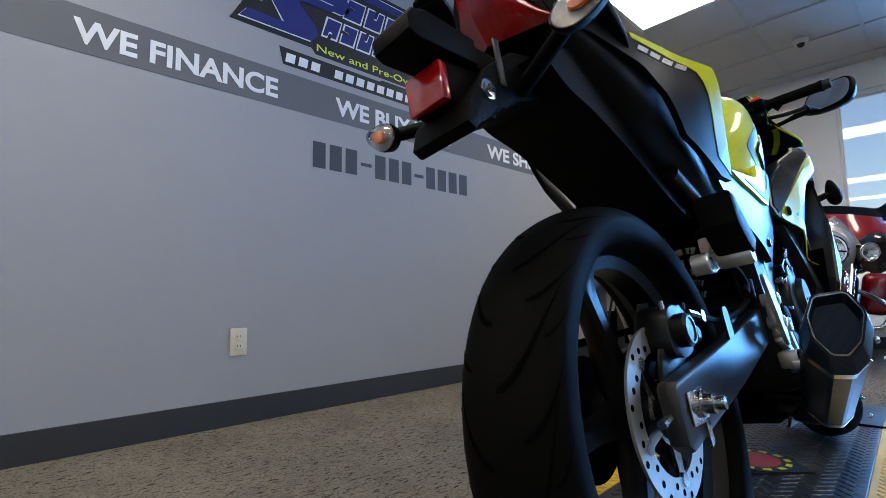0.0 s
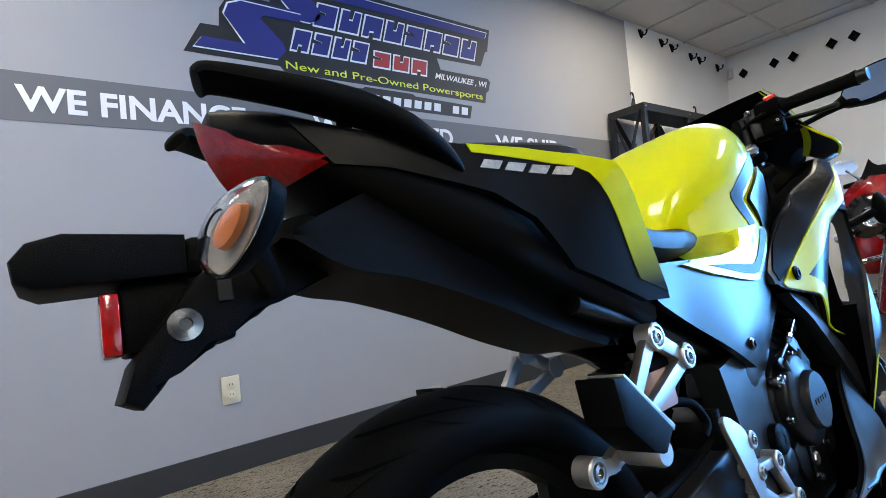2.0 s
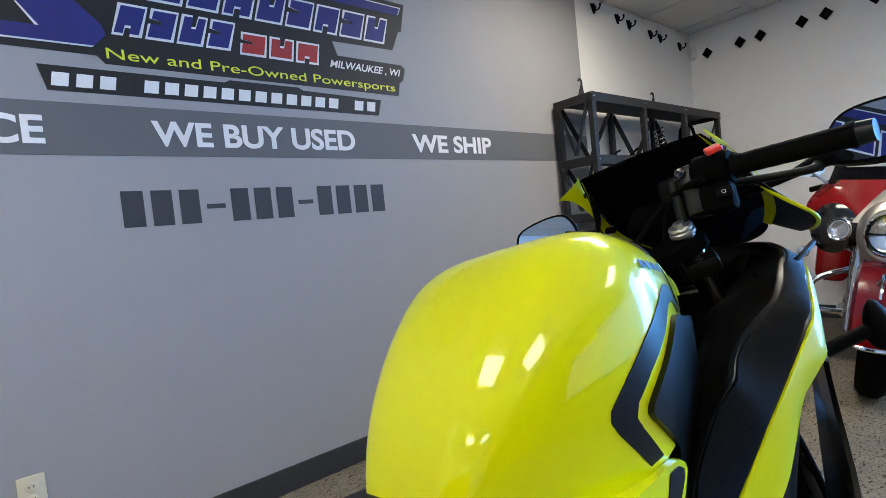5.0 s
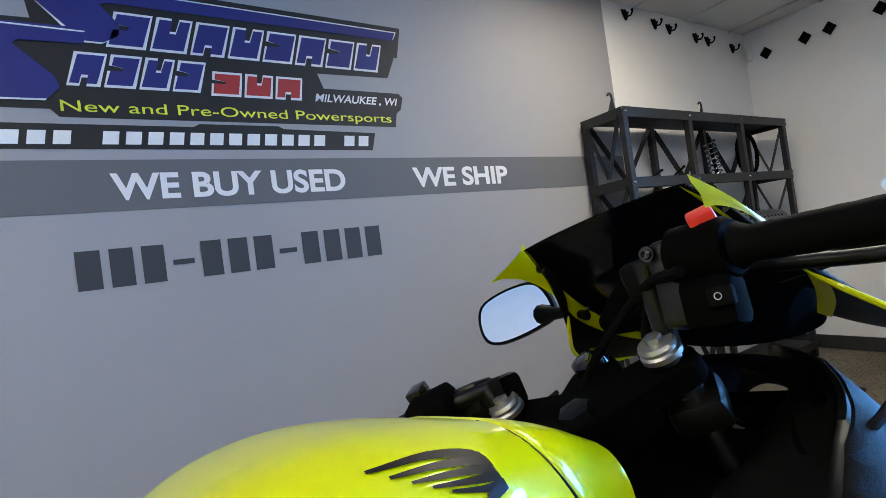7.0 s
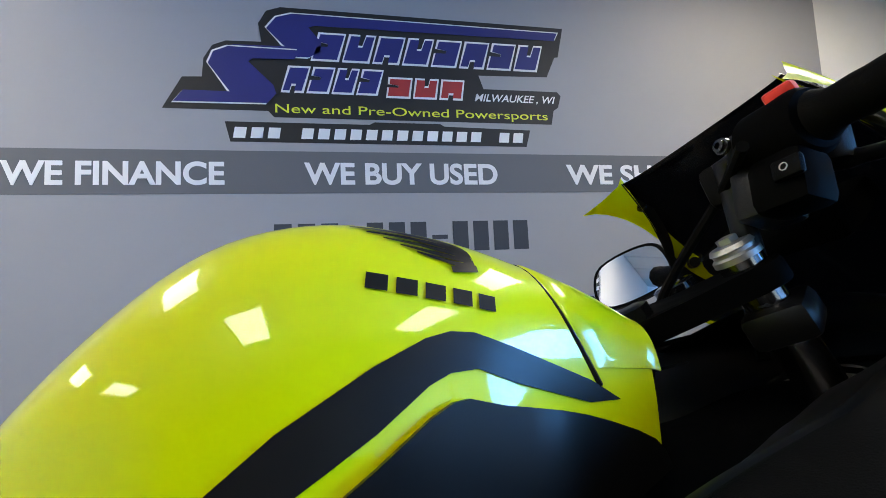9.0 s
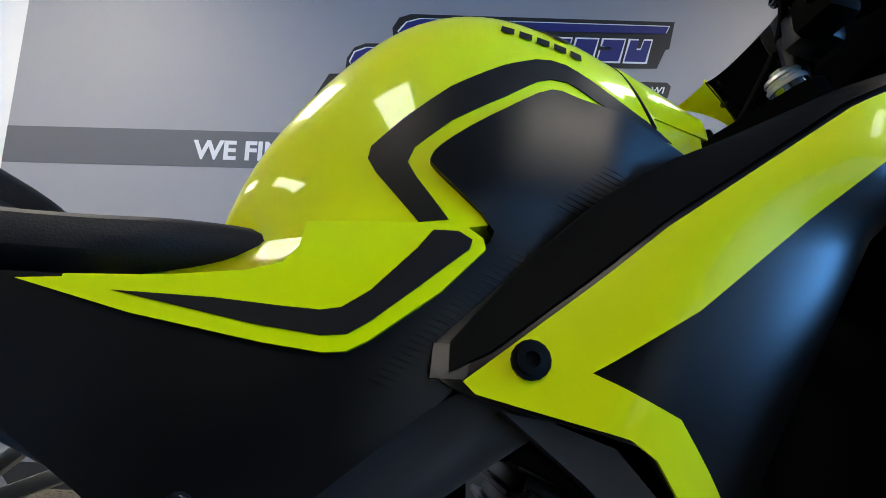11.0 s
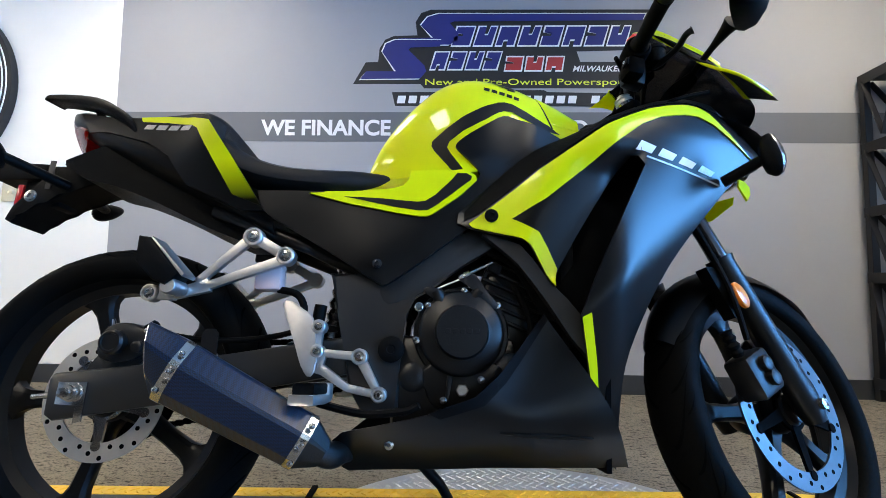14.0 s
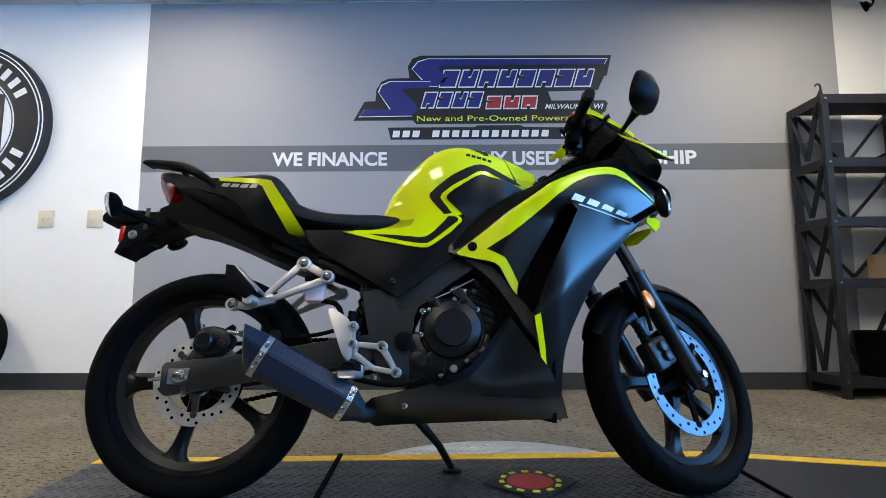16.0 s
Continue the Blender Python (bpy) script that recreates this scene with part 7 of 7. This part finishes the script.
part("flap", box(B(), (-0.10, -0.079, 0.161), (0.0, 0.079, 0.164), m=None), M["cardboard"], cb, smooth=False)
tb = thing("bent_tube", "bent chrome crash bar lying on the shelf", "tube", pose(3.50, 1.53, 0.98))
part("bar", tube(B(), spline([(-0.26, 0, 0.012), (-0.1, -0.04, 0.012), (0.0, -0.06, 0.05), (0.08, -0.04, 0.14), (0.2, 0.02, 0.16)], 6), 0.012, 10), M["chrome"], tb)
lv2 = thing("spare_lever", "thin dark spare levers lying on the shelf", "lever", pose(3.30, 1.52, 1.335))
part("lever", tube(B(), spline([(-0.10, 0, 0.008), (0.0, 0.02, 0.02), (0.12, 0, 0.07)], 5), 0.008, 8), M["tex_black"], lv2)
part("lever", tube(B(), spline([(0.16, 0, 0.008), (0.26, 0.02, 0.03), (0.36, 0, 0.09)], 5), 0.008, 8), M["tex_black"], lv2)
hoop = thing("rubber_hoop", "black rubber belt hanging in the shelving", "belt", pose(4.52, 1.54, 1.335))
part("belt", tube(B(), [(0.14 * math.cos(a), 0.0, 0.17 + 0.155 * math.sin(a)) for a in np.linspace(0, 2 * math.pi, 41)], 0.014, 8, False), M["rubber"], hoop)


# ---- red touring motorcycles ----
def tourer(m):
    t = thing("touring_motorcycle", "red and chrome touring motorcycle with a large fairing", "motorcycle", m, group="parked touring motorcycles")

    def p(name, bm, mt, parent=None, label="", **kw):
        return part(name, bm, mt, parent or t, label, **kw)

    def wheel_(x, R, w):
        wl = p("wheel", lathe(B(), [(R - 0.09, -w * 0.35), (R - 0.03, -w / 2), (R - 0.006, -w * 0.3), (R, 0), (R - 0.006, w * 0.3), (R - 0.03, w / 2), (R - 0.09, w * 0.35)], 64, (x, 0, R), closed=True), M["rubber"])
        p("rim", lathe(B(), [(R - 0.085, -w * 0.36), (R - 0.095, -w * 0.38), (R - 0.11, 0), (R - 0.095, w * 0.38), (R - 0.085, w * 0.36)], 48, (x, 0, R), closed=True), M["chrome"], wl)
        for k in range(5):
            p("spoke", prism(B(), [(0.03, -0.02), (R - 0.10, -0.012), (R - 0.10, 0.012), (0.03, 0.02)], -0.02, 0.02, 0.004, m=Matrix.Translation((x, 0, R)) @ Matrix.Rotation(2 * math.pi * k / 5, 4, "Y")), M["chrome"], wl)
        for s in (-1, 1):
            p("disc", lathe(B(), [(0.15, s * 0.062), (0.15, s * 0.066), (0.11, s * 0.066), (0.11, s * 0.062)], 40, (x, 0, R), closed=True), M["disc"], wl)
    wheel_(0.12, 0.32, 0.13)
    wheel_(-1.34, 0.32, 0.18)
    # deep front fender with chrome trim
    bm, rows = B(), []
    for i in range(25):
        a = radians(-2 + 168 * i / 24)
        rows.append([bm.verts.new((0.12 + (0.345 - 0.13 * max(abs(v) - 0.55, 0) / 0.45 * 0.9) * math.cos(a), 0.112 * min(1, abs(v) / 0.6) * (1 if v > 0 else -1), 0.32 + (0.345 - 0.13 * max(abs(v) - 0.55, 0) / 0.45 * 0.9) * math.sin(a))) for v in np.linspace(-1, 1, 13)])
    for a, b in zip(rows, rows[1:]):
        for k in range(12):
            bm.faces.new((a[k], a[k + 1], b[k + 1], b[k]))
    bmesh.ops.solidify(bm, geom=bm.faces[:], thickness=0.004)
    fd = p("front_fender", bm, M["red_paint"], label="deep red front fender")
    p("fender_trim", tube(B(), [(0.12 + 0.352 * math.cos(radians(a)), y, 0.32 + 0.352 * math.sin(radians(a))) for y in (0.0,) for a in range(36, 62, 4)], 0.008, 8), M["chrome"], fd)
    for s in (-1, 1):
        p("fender_rim", tube(B(), [(0.12 + 0.235 * math.cos(radians(a)), s * 0.113, 0.32 + 0.235 * math.sin(radians(a))) for a in range(-2, 168, 8)], 0.007, 8), M["chrome"], fd)
    p("fender_lip", tube(B(), spline([(0.12 + 0.235, -0.113, 0.312), (0.12 + 0.33, -0.085, 0.308), (0.12 + 0.350, 0, 0.306), (0.12 + 0.33, 0.085, 0.308), (0.12 + 0.235, 0.113, 0.312)], 5), 0.010, 8), M["chrome"], fd, "chrome fender lip")
    p("fender_emblem", prism(B(), [(-0.025, 0), (0, -0.035), (0.025, 0), (0, 0.045)], 0.0, 0.012, 0.003, m=Matrix.Translation((0.37, 0, 0.60)) @ Matrix.Rotation(radians(50), 4, "Y"), plane="YZ"), M["chrome"], fd)
    for s in (-1, 1):
        p("fork_leg", tube(B(), [(0.12, s * 0.125, 0.30), (-0.20, s * 0.125, 0.80)], 0.032, 14), M["chrome"])
        p("caliper", box(B(), (-0.04, s * 0.10 - 0.025, 0.26), (0.06, s * 0.10 + 0.025, 0.36), 0.012), M["gloss_black"])
    # wide fairing: red shell, dark lower wings, silver centre
    bm, rows = B(), []
    for i in range(15):
        tt_ = i / 14
        z = 0.66 + 0.40 * tt_
        wd = 0.20 + 0.27 * math.sin(min(1, tt_ * 1.25) * math.pi / 2) - 0.12 * max(0, tt_ - 0.6) / 0.4
        rows.append([bm.verts.new((-0.06 - 0.14 * tt_ - 0.34 * abs(v) ** 2.2, wd * v, z)) for v in np.linspace(-1, 1, 21)])
    for a, b in zip(rows[7:], rows[8:]):
        for k in range(20):
            bm.faces.new((a[k], a[k + 1], b[k + 1], b[k]))
    bmesh.ops.delete(bm, geom=[v for v in bm.verts if not v.link_faces], context="VERTS")
    bmesh.ops.solidify(bm, geom=bm.faces[:], thickness=0.006)
    fa = p("fairing", bm, M["red_paint"], label="wide red front fairing")
    bm, rows = B(), []
    for tt_ in np.linspace(0, 0.5, 8):
        wd = 0.20 + 0.27 * math.sin(min(1, tt_ * 1.25) * math.pi / 2)
        rows.append([bm.verts.new((-0.062 - 0.14 * tt_ - 0.34 * abs(v) ** 2.2, wd * v, 0.66 + 0.40 * tt_)) for v in np.linspace(-1, 1, 21)])
    for a, b in zip(rows, rows[1:]):
        for k in range(20):
            bm.faces.new((a[k], a[k + 1], b[k + 1], b[k]))
    bmesh.ops.solidify(bm, geom=bm.faces[:], thickness=0.005)
    p("lower_fairing", bm, M["gloss_black"], fa, "gloss black lower fairing")
    bm, rows = B(), []
    for f in np.linspace(0, 1, 9):
        z, w = 0.84 + 0.20 * f, 0.165 * (1 - f) ** 0.8 + 0.012
        rows.append([bm.verts.new((-0.030 - 0.150 * f - 0.05 * v * v * (1 - 0.6 * f), w * v, z)) for v in np.linspace(-1, 1, 9)])
    for a, b in zip(rows, rows[1:]):
        for k in range(8):
            bm.faces.new((a[k], a[k + 1], b[k + 1], b[k]))
    bmesh.ops.solidify(bm, geom=bm.faces[:], thickness=0.008)
    p("silver_beak", bm, M["alu"], fa, "silver beak over the headlight")
    p("beak_ornament", prism(B(), [(-0.012, 0.0), (0.012, 0.0), (0.030, 0.045), (0.012, 0.040), (0.0, 0.065), (-0.012, 0.040), (-0.030, 0.045)], -0.006, 0.006, 0.002, m=pose(-0.10, 0, 0.955, 0, -35, 0), plane="YZ"), M["chrome"], fa, "chrome winged ornament")
    p("centre_nacelle", lathe(B(), [(0.135, -0.06), (0.150, 0.0), (0.142, 0.05), (0.115, 0.075), (0.110, 0.070)], 40, axis="X", m=pose(-0.075, 0, 0.79) @ Matrix.Diagonal((1, 1.0, 1.15, 1))), M["alu"], fa, "silver headlight nacelle")
    hl = p("headlight", lathe(B(), [(0.108, 0.0), (0.112, 0.018), (0.105, 0.026), (0.098, 0.018)], 40, axis="X", m=pose(-0.01, 0, 0.79)), M["chrome"], label="round chrome headlight")
    p("lens", lathe(B(), [(0.098, 0.012), (0.07, 0.028), (0.02, 0.034), (0.003, 0.034)], 40, axis="X", m=pose(-0.01, 0, 0.79)), M["clear_lens"], hl)
    p("reflector", lathe(B(), [(0.096, 0.0), (0.06, -0.03), (0.003, -0.04)], 32, axis="X", m=pose(-0.01, 0, 0.79)), M["chrome"], hl)
    p("lamp_bar", box(B(), (0.004, -0.095, 0.785), (0.012, 0.095, 0.795)), M["tex_black"], hl)
    for s in (-1, 1):
        p("dark_wing", lathe(B(), [(0.12, -0.05), (0.13, 0.0), (0.10, 0.03), (0.06, 0.035)], 32, axis="X", m=pose(-0.165, s * 0.265, 0.80, 0, 0, s * 25) @ Matrix.Diagonal((1, 1, 1.05, 1))), M["gloss_black"], fa)
        fg = p("driving_light", lathe(B(), [(0.058, -0.02), (0.062, 0.015), (0.056, 0.022), (0.050, 0.015)], 32, axis="X", m=pose(-0.100, s * 0.225, 0.80, 0, 0, s * 12)), M["chrome"], label="small chrome driving light")
        p("lens", lathe(B(), [(0.052, 0.010), (0.03, 0.022), (0.003, 0.024)], 32, axis="X", m=pose(-0.100, s * 0.225, 0.80, 0, 0, s * 12)), M["clear_lens"], fg)
        p("reflector", lathe(B(), [(0.05, 0.0), (0.02, -0.02), (0.003, -0.022)], 24, axis="X", m=pose(-0.100, s * 0.225, 0.80, 0, 0, s * 12)), M["chrome"], fg)
        p("signal", lathe(B(), [(0.02, -0.05), (0.034, 0.0), (0.030, 0.025), (0.004, 0.03)], 20, axis="X", m=pose(-0.18, s * 0.40, 0.66)), M["chrome"])
        p("mirror", lathe(B(), [(0.02, -0.03), (0.055, -0.01), (0.058, 0.006), (0.004, 0.008)], 24, axis="X", m=pose(-0.42, s * 0.44, 1.12) @ Matrix.Diagonal((1, 1.5, 0.8, 1))), M["chrome"], label="chrome mirror")
        p("mirror_stem", tube(B(), [(-0.42, s * 0.34, 1.04), (-0.41, s * 0.42, 1.10)], 0.008, 8), M["chrome"])
        p("bumper_bar", tube(B(), spline([(-0.50, s * 0.10, 0.30), (-0.46, s * 0.34, 0.30), (-0.50, s * 0.36, 0.46), (-0.58, s * 0.12, 0.56)], 5), 0.017, 10), M["chrome"])
        p("saddlebag", box(B(), (-1.72, -0.11, 0.36), (-1.18, 0.11, 0.70), 0.07, m=pose(0, s * 0.33, 0), seg=4), M["red_paint"], label="red hard saddlebag")
        p("exhaust", tube(B(), [(-0.75, s * 0.20, 0.26), (-1.72, s * 0.27, 0.24)], 0.045, 16), M["chrome"])
        p("grip", tube(B(), [(-0.52, s * 0.22, 1.06), (-0.66, s * 0.45, 1.00)], 0.017, 10), M["rubber"])
    # low dark screen with upturned corners
    bm, rows = B(), []
    for z, w, x in ((1.04, 0.34, -0.24), (1.09, 0.33, -0.29), (1.13, 0.31, -0.33)):
        rows.append([bm.verts.new((x - 0.22 * abs(v) ** 2, w * v, z + 0.05 * max(0, abs(v) - 0.85) / 0.15 * (z > 1.1))) for v in np.linspace(-1, 1, 21)])
    for a, b in zip(rows, rows[1:]):
        for k in range(20):
            bm.faces.new((a[k], a[k + 1], b[k + 1], b[k]))
    bmesh.ops.solidify(bm, geom=bm.faces[:], thickness=0.004)
    p("low_screen", bm, M["smoke"], label="low dark windscreen")
    p("fuel_tank", cushion(-0.98, -0.42, soft([(-0.98, 0.80), (-0.85, 0.90), (-0.65, 0.95), (-0.5, 0.93), (-0.42, 0.86)]), soft([(-0.98, 0.10), (-0.8, 0.18), (-0.6, 0.19), (-0.42, 0.12)]), soft([(-0.98, 0.70), (-0.42, 0.72)])), M["red_paint"])
    p("seat", cushion(-1.60, -0.94, soft([(-1.60, 0.80), (-1.45, 0.82), (-1.32, 0.76), (-1.1, 0.70), (-0.94, 0.76)]), soft([(-1.60, 0.14), (-1.3, 0.20), (-0.94, 0.12)]), soft([(-1.60, 0.68), (-0.94, 0.62)])), M["vinyl"])
    p("engine", box(B(), (-1.05, -0.19, 0.16), (-0.50, 0.19, 0.66), 0.05, seg=3), M["engine"])
    p("cylinder", lathe(B(), [(0.10 if k % 2 else 0.085, 0.022 * k) for k in range(12)], 24, axis="Z", m=pose(-0.66, 0, 0.40, 0, 25, 0)), M["chrome"])
    p("cylinder", lathe(B(), [(0.10 if k % 2 else 0.085, 0.022 * k) for k in range(12)], 24, axis="Z", m=pose(-0.88, 0, 0.40, 0, -25, 0)), M["chrome"])
    p("rear_fender", box(B(), (-1.70, -0.12, 0.40), (-1.10, 0.12, 0.74), 0.08, seg=4), M["red_paint"])
    p("side_stand", tube(B(), [(-0.80, 0.14, 0.22), (-0.74, 0.34, 0.012)], 0.013, 10), M["chrome"])
    return t


first = tourer(pose(3.45, 0.27, FLOOR, 0, 0, 187) @ pose(0, 0, 0, -8) @ Matrix.Diagonal((0.85, 0.88, 1.0, 1)))
second = copy_thing(first, pose(3.55, -0.66, FLOOR, 0, 0, 183) @ pose(0, 0, 0, -8))
part("tall_screen", prism(B(), smooth2([(-0.26, 0.0), (0.26, 0.0), (0.24, 0.22), (0.12, 0.34), (-0.12, 0.34), (-0.24, 0.22)], 3), 0.0, 0.005, m=pose(-0.34, 0, 1.10, 0, -28, 0), plane="YZ"), M["cyan"], second, "pale blue tall windscreen")
